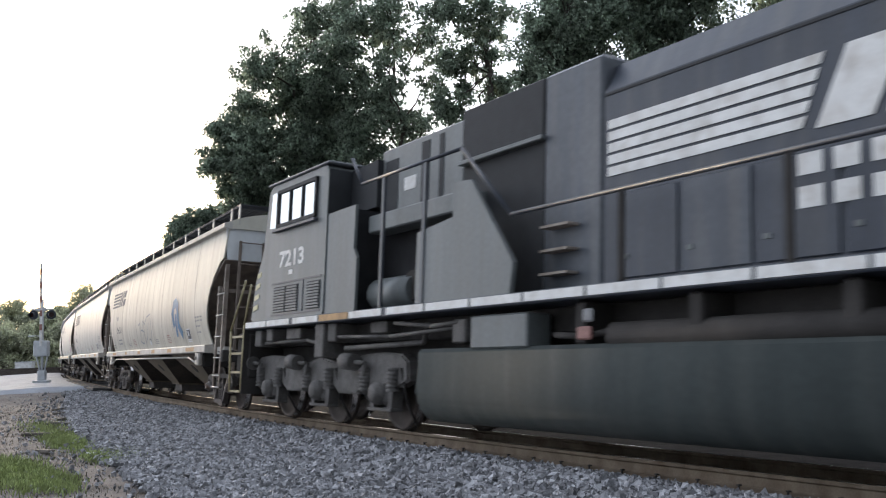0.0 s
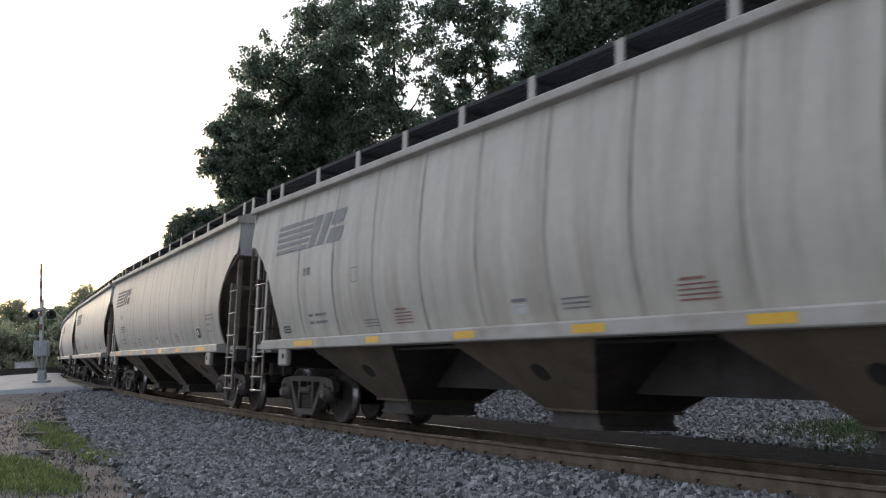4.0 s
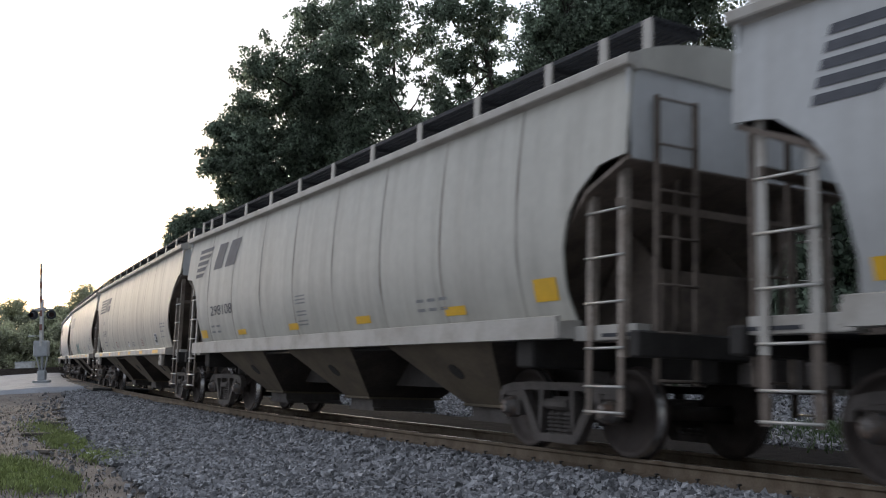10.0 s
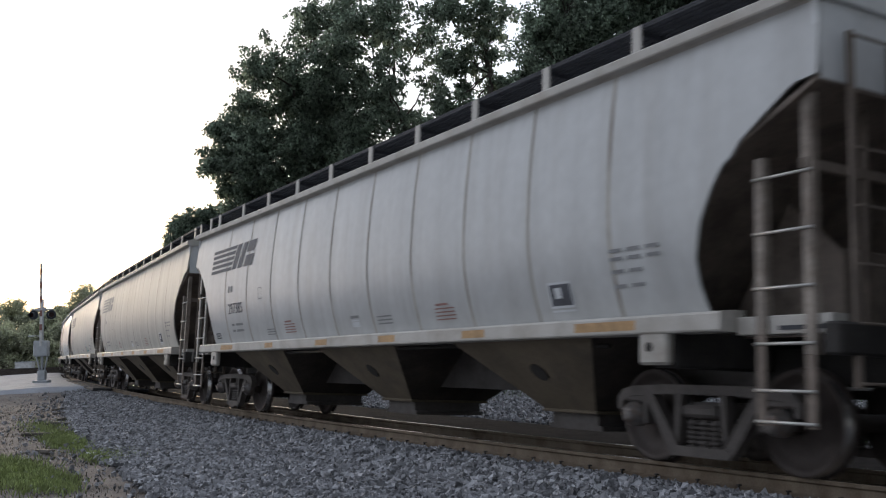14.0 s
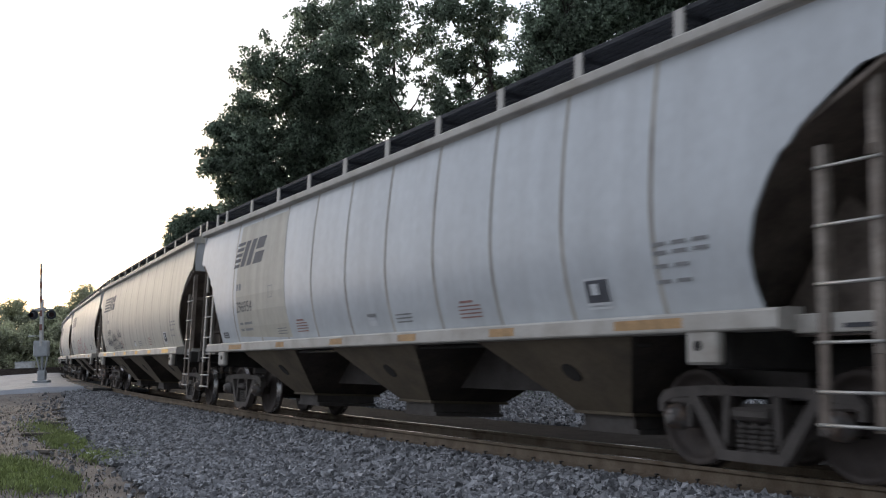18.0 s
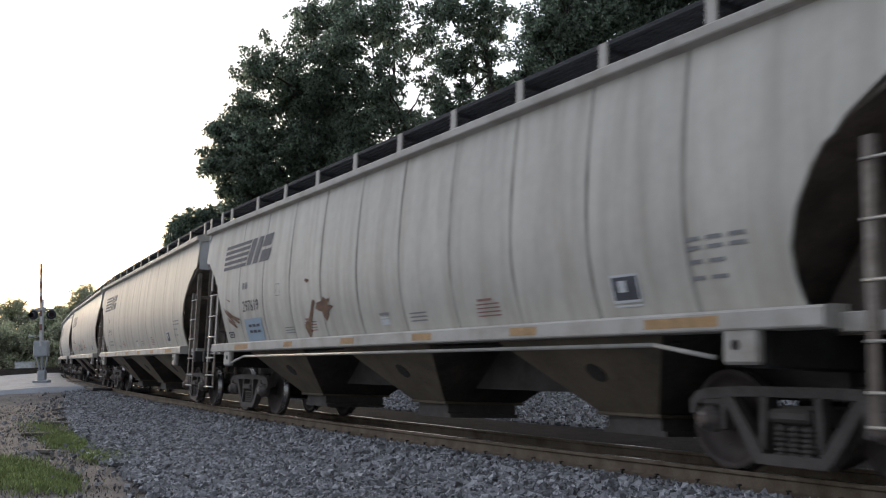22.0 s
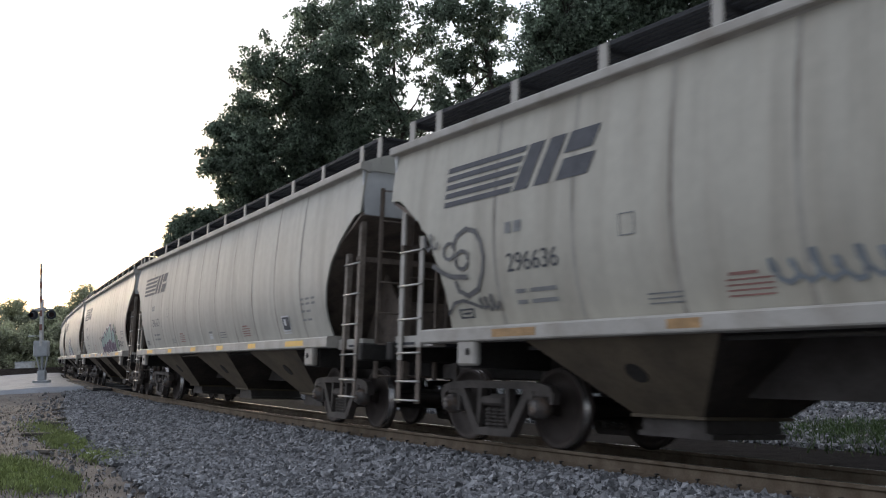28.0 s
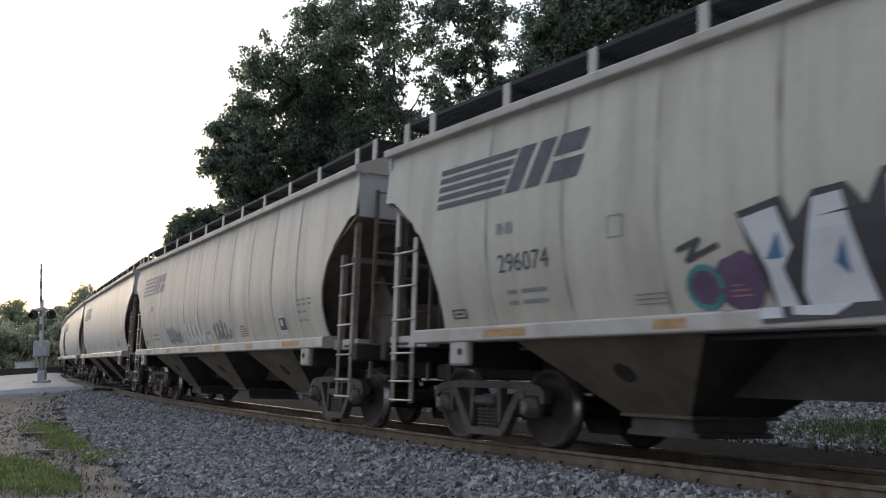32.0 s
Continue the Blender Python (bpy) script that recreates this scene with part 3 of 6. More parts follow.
def make_hopper(length, bays, seam, sheet_mat, sill_mat, label, seams_out):
    """A covered hopper car built in its own space, with its parts as children of an Empty."""
    car = tagged(new("covered_hopper_car"), label, "freight car", "cars of the train")
    half = length / 2 - 0.42
    truck_x = half - 1.8
    cut_line, lip = (END_CUT, 3.14) if length > 17 else (SHORT_CUT, 2.90)
    # side sheets
    n = round(2 * seams_out / seam)
    xs = [-seams_out + 2 * seams_out * i / n for i in range(n + 1)]
    for side in (-1, 1):
        bm = sheet_panel(0, xs[1] - xs[0], half, side, 0)
        plain = mesh_of("side_panel", bm, sheet_mat)
        for a, b in zip(xs, xs[1:]):
            ob = part("side_panel", plain, None, car)
            ob.location = (a, 0, 0)
        bm = bmesh.new()
        rows = []
        for k in range(15):
            z = Z_LOW + (Z_EAVE - Z_LOW) * k / 14
            rows.append([(dx, side * (side_out(z) + dy), z) for dx, dy in ((-0.028, 0.0016), (0.0, 0.0018), (0.028, 0.0016))])
        grid(bm, rows)
        weld = mesh_of("weld_seam", bm, SEAM)
        for x in xs:
            part("weld_seam", weld, None, car).location = (x, 0, 0)
        part("side_panel", sheet_panel(xs[-1], 0, half, side, 1, cut_line), sheet_mat, car)
        part("side_panel", sheet_panel(0, xs[0], half, side, -1, cut_line), sheet_mat, car)
        # side sill, with a rolled lower lip, and the eave chord
        bm = bmesh.new()
        prism_x(bm, [(side * 1.34, 1.20), (side * 1.60, 1.195), (side * 1.625, 1.20), (side * 1.635, 1.215), (side * 1.635, 1.345), (side * 1.62, 1.365), (side * 1.50, 1.38), (side * 1.34, 1.385)], -half + 1.0, half - 1.0)
        part("side_sill", bm, sill_mat, car)
        for d in (-1, 1):
            bm = bmesh.new()
            prism_x(bm, [(side * 1.25, 1.17), (side * 1.435, 1.17), (side * 1.44, 1.18), (side * 1.44, 1.31), (side * 1.43, 1.32), (side * 1.25, 1.32)], min(d * (half - 1.0), d * (half - 0.06)), max(d * (half - 1.0), d * (half - 0.06)))
            part("end_sill_beam", bm, sill_mat, car)
        bm = bmesh.new()
        prism_x(bm, [(side * 1.44, 3.775), (side * 1.50, 3.775), (side * 1.53, 3.80), (side * 1.605, 3.805), (side * 1.615, 3.82), (side * 1.615, 3.90), (side * 1.60, 3.915), (side * 1.44, 3.93)], -half, half)
        part("eave_chord", bm, sill_mat, car)
        # running board on its brackets
        bm = bmesh.new()
        y0, y1 = 1.27, 0.62
        count = int(2 * half / 0.1)
        for i in range(count + 1):
            x = -half + 2 * half * i / count
            box(bm, x - 0.022, x + 0.022, min(side * y0, side * y1), max(side * y0, side * y1), 4.312, 4.336)
        for k in range(8):
            y = side * (y0 + (y1 - y0) * k / 7)
            box(bm, -half, half, y - 0.016, y + 0.016, 4.30, 4.338)
        for x in [k * 1.55 for k in range(-4, 5)] + [-half + 0.07, half - 0.07]:
            box(bm, x - 0.02, x + 0.02, min(side * 0.62, side * 1.27), max(side * 0.62, side * 1.27), 4.25, 4.298)
        part("running_board", bm, GRATE, car, "dark open steel grating walkway")
        bm = bmesh.new()
        box(bm, -half, half, side * 1.284 - 0.006, side * 1.284 + 0.006, 4.325, 4.345)
        part("board_edge", bm, GRATE, car)
        bm = bmesh.new()
        box(bm, -0.065, 0.065, side * 1.29 - 0.012, side * 1.29 + 0.012, 3.9, 4.34)
        bracket = mesh_of("board_bracket", bm, sill_mat)
        step = 1.55
        for x in [k * step for k in range(-4, 5)] + [-half + 0.07, half - 0.07, -half + 0.75, half - 0.75]:
            ob = part("board_bracket", bracket, None, car)
            ob.location = (x, 0, 0)
    # roof and hatches
    bm = bmesh.new()
    arc = [(1.56 * math.sin(a) / math.sin(radians(50)), 3.92 + 0.30 * (math.cos(a) - math.cos(radians(50))) / (1 - math.cos(radians(50)))) for a in [radians(-50 + 100 * k / 14) for k in range(15)]]
    prism_x(bm, arc + [(1.5, 3.8), (-1.5, 3.8)], -half + 0.005, half - 0.005)
    part("roof", bm, sheet_mat, car)
    bm = bmesh.new()
    box(bm, -half + 0.5, half - 0.5, -0.36, 0.36, 4.2, 4.36, 0.05)
    part("hatch_cover", bm, sheet_mat, car)
    for d in (-1, 1):
        # upper end sheet, slope sheet, platform and end posts
        bm = bmesh.new()
        prism_x(bm, arc + [(1.5, lip), (-1.5, lip)], d * (half - 0.07) - 0.02, d * (half - 0.07) + 0.02)
        part("end_sheet", bm, END_SKYLIT, car)
        bm = bmesh.new()
        knee = (1.16, 2.62) if length > 17 else (0.68, 2.65)
        ring = [(0.06, lip + 0.03), (knee[0], knee[1] + 0.03), (2.3, 1.37), (2.3, 1.30), (knee[0], knee[1] - 0.03), (0.06, lip - 0.02)]
        ring = [(d * (half - x), z) for x, z in ring]
        sides = [[bm.verts.new((x, e * (side_out(z) - 0.034), z)) for x, z in ring] for e in (-1, 1)]
        for a, b in ((0, 1), (1, 2), (2, 3), (3, 4), (4, 5), (5, 0)):
            bm.faces.new((sides[0][a], sides[0][b], sides[1][b], sides[1][a]))
        for side in sides:
            bm.faces.new(side)
        part("slope_sheet", bm, ENDS, car, "dark brown sloping end sheet")
        bm = bmesh.new()
        box(bm, d * (half - 1.25) - 1.05, d * (half - 1.25) + 1.05, -0.25, 0.25, 0.78, 1.12, 0.02)
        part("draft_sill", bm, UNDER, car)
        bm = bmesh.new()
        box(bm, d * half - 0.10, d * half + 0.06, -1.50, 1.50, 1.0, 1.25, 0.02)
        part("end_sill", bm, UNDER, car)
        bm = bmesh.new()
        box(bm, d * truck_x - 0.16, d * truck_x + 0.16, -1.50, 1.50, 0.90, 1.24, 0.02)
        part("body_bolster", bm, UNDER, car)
        for y in (-0.62, 0.62):
            bm = bmesh.new()
            prism(bm, [(d * (half - 1.9), 1.2), (d * (half - 0.55), 1.2), (d * (half - 0.55), 1.9), (d * (half - 1.1), 2.4)] if d > 0 else [(d * (half - 1.1), 2.4), (d * (half - 0.55), 1.9), (d * (half - 0.55), 1.2), (d * (half - 1.9), 1.2)], y - 0.02, y + 0.02)
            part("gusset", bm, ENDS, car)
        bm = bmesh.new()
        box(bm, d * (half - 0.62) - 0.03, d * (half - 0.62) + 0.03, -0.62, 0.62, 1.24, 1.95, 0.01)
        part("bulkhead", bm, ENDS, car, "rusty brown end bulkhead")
        bm = bmesh.new()
        box(bm, d * (half - 0.30) - 0.25, d * (half - 0.30) + 0.25, -1.45, 1.45, 1.20, 1.235)
        part("end_platform", bm, GRATE, car)
        bm = bmesh.new()
        box(bm, d * (half - 0.25) - 0.03, d * (half - 0.25) + 0.03, -1.5, 1.5, 2.46, 2.54)
        part("end_brace", bm, ENDS, car)
        for y in (-0.75, 0.75):
            bm = bmesh.new()
            rod(bm, (d * (half - 0.25), y, 1.24), (d * (half - 0.25), y, 3.2), 0.03, 6)
            part("end_post", bm, ENDS, car)
        bm = bmesh.new()
        box(bm, d * (half + 0.18) - 0.26, d * (half + 0.18) + 0.22, -0.11, 0.11, 0.76, 1.0, 0.03)
        prism(bm, [(d * (half + 0.35), 0.70), (d * (half + 0.35), 1.02), (d * (half + 0.44), 1.02), (d * (half + 0.44), 0.70)] if d < 0 else [(d * (half + 0.44), 0.70), (d * (half + 0.44), 1.02), (d * (half + 0.35), 1.02), (d * (half + 0.35), 0.70)], -0.16, 0.12)
        part("coupler", bm, TRUCK, car)
        for side in (-1, 1):
            add_side_ladder(car, d * (half - 0.47), side, d, RUSTY_LADDER if d > 0 else sill_mat)
            if length < 17:
                continue
            bm = bmesh.new()
            px = half - 1.98 if d < 0 else half - 1.84
            box(bm, d * px - 0.19, d * px + 0.19, side * 1.56 - 0.05, side * 1.56 + 0.05, 0.92, 1.30, 0.025)
            pad = part("jacking_pad", bm, sill_mat, car)
            bm = bmesh.new()
            rod(bm, (d * (px - 0.04), side * 1.605, 1.08), (d * (px - 0.04), side * 1.618, 1.08), 0.045, 10)
            part("lifting_hole", bm, UNDER, pad)
        add_end_ladder(car, -1.0, d * (half + 0.02), 0.75, 3.55, 7, ENDS)
        add_truck(car, d * truck_x)
    bm = bmesh.new()
    box(bm, -truck_x, truck_x, -0.30, 0.30, 0.64, 1.3)
    part("centre_sill", bm, SILL_STEEL, car, "dark centre sill")
    pitch = 4.35 if length > 17 else 4.0
    span = pitch * bays
    for k in range(bays):
        add_bay(car, -span / 2 + pitch * (k + 0.5), 1.42, 0.46, BAY)
    # Added plate: stops light between the bays and keeps the underside dark.
    bm = bmesh.new()
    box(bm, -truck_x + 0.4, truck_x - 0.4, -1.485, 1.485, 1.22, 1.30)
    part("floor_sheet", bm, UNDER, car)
    for side in (-1, 1):
        bm = bmesh.new()
        pipe(bm, [(-half + 2.15, side * 1.56, 0.98), (-half + 2.9, side * 1.56, 1.10), (half - 2.9, side * 1.56, 1.10), (half - 2.15, side * 1.56, 0.98)], 0.022, 8)
        part("vibrator_pipe", bm, sill_mat, car, "pale pipe along the lower edge")
        bm = bmesh.new()
        pipe(bm, [(-truck_x + 1.0, side * 1.30, 1.12), (-3, side * 1.34, 1.16), (3, side * 1.34, 1.16), (truck_x - 1.0, side * 1.30, 1.12)], 0.025)
        part("train_line_pipe", bm, UNDER, car)
    return car


def prism_x(bm, outline, x0, x1):
    """An outline of pairs of y and z drawn out along x."""
    a = [bm.verts.new((x0, y, z)) for y, z in outline]
    b = [bm.verts.new((x1, y, z)) for y, z in outline]
    n = len(outline)
    bm.faces.new(a)
    bm.faces.new(list(reversed(b)))
    for i in range(n):
        bm.faces.new((a[i], a[(i + 1) % n], b[(i + 1) % n], b[i]))


CARS = 31
SHORT_CARS = (6, 7)
hoppers = []
first = make_hopper(CAR, 3, 1.365, HOPPER, SILL, "weathered light grey covered hopper car with rounded sides", 6.1425)
first_short = make_hopper(SHORT, 3, 1.73, SHEETS["cool"], SILL, "smooth cool grey covered hopper car with yellow marks", 6.055)
for k in range(CARS):
    if k == 0:
        hoppers.append(first)
    elif k == SHORT_CARS[0]:
        hoppers.append(first_short)
    else:
        hoppers.append(copy_thing(first_short if k in SHORT_CARS else first, Matrix.Identity(4)))

# only two of the cars carry a pipe below the sill
for k, car in enumerate(hoppers):
    if k not in (0, 16):
        for ob in [o for o in car.children if o.name.startswith("vibrator_pipe")]:
            bpy.data.objects.remove(ob)

# ---------------------------------------------------------------- paint and marks on the cars' sides
RED_MARK = material("faded_red_stencil", (0.30, 0.16, 0.14), 0.6, vary=0.2, scale=5, fine=40, bump=0)
FADED = material("very_faded_stencil", (0.24, 0.245, 0.25), 0.6, vary=0.15, scale=5, fine=40, bump=0)
ORANGE_OLD = material("faded_orange_strip", (0.42, 0.26, 0.12), 0.6, vary=0.2, scale=5, fine=40, bump=0)
TEAL = material("teal_spray_paint", (0.06, 0.24, 0.25), 0.55, vary=0.2, scale=4, fine=30, bump=0)
PURPLE = material("purple_spray_paint", (0.12, 0.075, 0.14), 0.55, vary=0.15, scale=4, fine=30, bump=0)
GREEN_SPRAY = material("pale_green_spray_paint", (0.20, 0.29, 0.2), 0.55, vary=0.2, scale=4, fine=30, bump=0)
ORANGE = material("orange_spray_paint", (0.47, 0.13, 0.05), 0.55, vary=0.15, scale=4, fine=30, bump=0)
CREAM = material("cream_spray_paint", (0.58, 0.54, 0.33), 0.55, vary=0.1, scale=4, fine=30, bump=0)
BLUE = material("blue_spray_paint", (0.07, 0.17, 0.30), 0.55, vary=0.2, scale=4, fine=30, bump=0)
RED_SPRAY = material("red_spray_paint", (0.36, 0.045, 0.05), 0.55, vary=0.2, scale=4, fine=30, bump=0)
PINK = material("pink_spray_paint", (0.44, 0.22, 0.36), 0.55, vary=0.2, scale=4, fine=30, bump=0)
SPRAY_BLACK = material("black_spray_paint", (0.05, 0.05, 0.055), 0.55, vary=0.2, scale=4, fine=30, bump=0)
SPRAY_WHITE = material("white_spray_paint", (0.62, 0.64, 0.66), 0.55, vary=0.08, scale=4, fine=30, bump=0)
GREY_SPRAY = material("faded_dark_grey_spray", (0.13, 0.13, 0.135), 0.6, vary=0.25, scale=6, fine=30, bump=0)
SMEAR = material("grey_blue_faint_spray", (0.22, 0.25, 0.28), 0.6, vary=0.2, scale=4, fine=30, bump=0)
RUST = material("rust_scrape", (0.20, 0.12, 0.08), 0.85, vary=0.3, scale=6, fine=40, bump=0.1)


def skin(x, z, lift):
    """A place on a car's camera side, lift metres off the sheet."""
    if z < Z_LOW + 0.010:  # on the sill
        return Vector((x, -1.635 - lift, z))
    return Vector((x, -(side_out(z) + 0.004 + lift), z))


def flat_mesh(name, shapes, mat, lift=0.004):
    """Flat painted shapes, each a ring of pairs x and z, laid on the rounded side."""
    bm = bmesh.new()
    for ring in shapes:
        f = bm.faces.new([bm.verts.new((x, 0, z)) for x, z in ring])
        f.normal_update()
        if f.normal.y > 0:
            f.normal_flip()
    bmesh.ops.triangulate(bm, faces=bm.faces[:])
    for z in [Z_LOW + 0.008] + [Z_LOW + 0.012 + 0.3 * k for k in range(9)]:
        bmesh.ops.bisect_plane(bm, geom=bm.verts[:] + bm.edges[:] + bm.faces[:], plane_co=(0, 0, z), plane_no=(0, 0, 1))
    for v in bm.verts:
        v.co = skin(v.co.x, v.co.z, lift)
    me = bpy.data.meshes.new(name)
    bm.to_mesh(me)
    bm.free()
    me.materials.append(mat)
    return me


def bar(x0, z0, x1, z1):
    return [(x0, z0), (x1, z0), (x1, z1), (x0, z1)]


def stroke(points, width):
    """A sprayed line of even width along points, as quads."""
    out = []
    for (x0, z0), (x1, z1) in zip(points, points[1:]):
        d = math.hypot(x1 - x0, z1 - z0) or 1
        nx, nz = -(z1 - z0) / d * width / 2, (x1 - x0) / d * width / 2
        ex, ez = (x1 - x0) / d * width * 0.35, (z1 - z0) / d * width * 0.35
        out.append([(x0 + nx - ex, z0 + nz - ez), (x0 - nx - ex, z0 - nz - ez), (x1 - nx + ex, z1 - nz + ez), (x1 + nx + ex, z1 + nz + ez)])
    return out


def round_shape(cx, cz, rx, rz, n=14, wob=0.0, seed=0):
    rng = random.Random(seed)
    return [(cx + rx * math.cos(2 * math.pi * i / n) * (1 + rng.uniform(-wob, wob)), cz + rz * math.sin(2 * math.pi * i / n) * (1 + rng.uniform(-wob, wob))) for i in range(n)]


def text_mesh(name, body, x, z, height, mat, lift=0.004, wide=1.0, place=skin, bold=0.0):
    """Painted figures on the side, from the built-in font."""
    cu = bpy.data.curves.new("figures", "FONT")
    cu.body, cu.size, cu.offset = body, height / 0.72, bold
    ob = bpy.data.objects.new("figures", cu)
    scene.collection.objects.link(ob)
    me = bpy.data.meshes.new_from_object(ob.evaluated_get(bpy.context.evaluated_depsgraph_get()))
    bpy.data.objects.remove(ob)
    for v in me.vertices:
        v.co = place(x + v.co.x * wide, z + v.co.y, lift)
    me.name = name
    me.materials.clear()
    me.materials.append(mat)
    return me


def slant(x0, x1, z0, z1, lean=0.17):
    """A block that leans forward."""
    return [(x0, z0), (x1, z0), (x1 + (z1 - z0) * lean * 3.2, z1), (x0 + (z1 - z0) * lean * 3.2, z1)]


def logo_meshes(mat):
    """A mark of five speed stripes before two leaning blocks."""
    stripes = []
    for k in range(5):
        z = 2.87 + 0.109 * k
        stripes.append(flat_mesh("logo_stripe", [[(-7.22 + 0.01 * k, z), (-5.86 + 0.06 * k, z), (-5.82 + 0.06 * k, z + 0.066), (-7.21 + 0.01 * k, z + 0.066)]], mat))
    first = flat_mesh("logo_block", [slant(-5.80, -5.54, 2.87, 3.37), slant(-5.44, -5.18, 2.87, 3.37)], mat)
    second = flat_mesh("logo_block", [slant(-5.06, -4.56, 2.87, 3.09), slant(-4.95, -4.50, 3.15, 3.37)], mat)
    return stripes + [first, second]


LOGOS = {"dark": logo_meshes(INK), "faint": logo_meshes(FADED)}
DATA = flat_mesh("data_stencil", [bar(-5.93, 2.40, -5.82, 2.53), bar(-5.77, 2.40, -5.64, 2.53)] + [bar(-5.82 + 0.26 * i, z, -5.64 + 0.26 * i + (0.1 if i == 1 else 0), z + 0.045) for z in (1.72, 1.60) for i in (0, 1, 2)], FADED)
NOTICE = flat_mesh("notice_stencil", [bar(-3.83, 1.49 + 0.045 * k, -3.39, 1.505 + 0.045 * k) for k in range(3)] + [bar(0.84, 1.51 + 0.05 * k, 1.30, 1.53 + 0.05 * k) for k in range(3)] + [bar(-4.09, 2.16, -3.88, 2.172), bar(-4.09, 2.37, -3.88, 2.382), bar(-4.09, 2.16, -4.078, 2.38), bar(-3.892, 2.16, -3.88, 2.38)], FADED)
WARNING = flat_mesh("warning_stencil", [bar(x + 0.04 * (k == 4), 1.50 + 0.045 * k, x + 0.49 - 0.14 * (k == 4), 1.516 + 0.045 * k + 0.012 * (k == 4)) for x in (-2.88, 2.55) for k in range(5)], RED_MARK)
LABEL = flat_mesh("white_label", [bar(-0.05, 1.50, 0.22, 1.575), bar(-0.05, 1.585, 0.22, 1.61)], SPRAY_WHITE)
LABEL_TOP = flat_mesh("label_header", [bar(-0.06, 1.63, 0.23, 1.67)], FADED)
HATCH = flat_mesh("consolidated_stencil", [bar(-7.0, 1.49, -6.7, 1.51), bar(-7.0, 1.585, -6.7, 1.605), bar(-7.0, 1.49, -6.965, 1.605), bar(-6.735, 1.49, -6.7, 1.605), bar(-6.93, 1.535, -6.77, 1.56)], INK)
DATA_BOX = flat_mesh("data_panel", [bar(5.07, 1.54, 5.43, 1.77)], INK, 0.004)
DATA_FRAME = flat_mesh("data_panel_frame", [bar(5.05, 1.52, 5.45, 1.545), bar(5.05, 1.765, 5.45, 1.79), bar(5.05, 1.48, 5.45, 1.50), bar(5.05, 1.52, 5.072, 1.79), bar(5.428, 1.52, 5.45, 1.79), bar(5.15, 1.62, 5.27, 1.73)], SPRAY_WHITE, 0.008)
END_LINES = flat_mesh("end_stencil", [bar(6.12 + 0.26 * i, z, 6.30 + 0.26 * i, z + 0.035) for z, n in ((1.66, 2), (1.80, 2), (1.92, 3), (2.0, 3)) for i in range(n)], FADED)
STRIPS = {}
for tone, mat in (("bright", YELLOW), ("old", ORANGE_OLD)):
    STRIPS[tone] = [flat_mesh("reflector_strip", [bar(x, 1.235, x + w, 1.325)], mat, 0.003) for x, w in ((-6.09, 0.78), (-3.43, 0.40), (-1.05, 0.47), (1.23, 0.51), (3.5, 0.5), (5.68, 0.9))]


def mark_car(car, number, tone, logo, strips):
    for ob in list(car.children):
        if ob.name.split(".")[0] in ("side_panel", "roof", "hatch_cover") and tone != "beige":
            slot = ob.material_slots[0]
            slot.link = "OBJECT"
            slot.material = SHEETS[tone]
    for me in LOGOS[logo]:
        part(me.name.split(".")[0], me, None, car)
    for me in (DATA, NOTICE, WARNING, LABEL, LABEL_TOP, HATCH, DATA_BOX, DATA_FRAME, END_LINES):
        ob = part(me.name.split(".")[0], me, None, car)
        if me in (DATA, NOTICE, WARNING, END_LINES):
            tagged(ob, kind="stuff")
    if number:
        part("car_number", text_mesh("car_number", number, -5.93, 1.965, 0.215, INK if logo == "dark" else FADED, wide=1.02), None, car, "stencilled black car number")
    for me in STRIPS[strips]:
        part("reflector_strip", me, None, car)


def mark_short_car(car, number):
    part("car_number", text_mesh("car_number", number, -5.84, 1.99, 0.21, INK, wide=1.75), None, car, "stencilled black car number")
    shapes = [flat_mesh("reflector_patch", [bar(x, z0, x + w, z1)], YELLOW) for x, w, z0, z1 in ((-6.75, 0.45, 1.53, 1.70), (-4.13, 0.5, 1.54, 1.64), (-1.24, 0.45, 1.54, 1.65), (1.6, 0.5, 1.54, 1.65), (4.3, 0.5, 1.54, 1.65), (6.3, 0.42, 1.60, 1.84))]
    for me in shapes:
        part("reflector_patch", me, None, car)
    me = flat_mesh("data_stencil", [bar(-0.74, z, -0.3, z + 0.025) for z in (2.08, 2.02, 1.96, 1.82, 1.76, 1.66, 1.60)] + [bar(-5.9 + 0.4 * i, z, -5.65 + 0.4 * i, z + 0.04) for z in (1.62, 1.74) for i in (0, 1)] + [bar(3.6 + 0.3 * i, z, 3.8 + 0.3 * i, z + 0.04) for z in (1.62, 1.74) for i in (0, 1, 2)], FADED)
    part("data_stencil", me, None, car)
    for k in range(5):
        z = 2.90 + 0.137 * k
        part("logo_stripe", flat_mesh("logo_stripe", [[(-7.14 + 0.035 * k, z), (-6.58 + 0.14 * k, z), (-6.48 + 0.14 * k, z + 0.085), (-7.12 + 0.035 * k, z + 0.085)]], INK), None, car)
    for shape in (slant(-5.77, -5.17, 2.98, 3.52), slant(-4.94, -4.27, 2.98, 3.52)):
        part("logo_block", flat_mesh("logo_block", [shape], INK), None, car)
    # a deep smooth sill plate under the sheets
    bm = bmesh.new()
    prism_x(bm, [(-1.600, 1.19), (-1.648, 1.19), (-1.648, 1.415), (-1.600, 1.43)], -6.9, 6.9)
    part("sill_plate", bm, SILL, car)


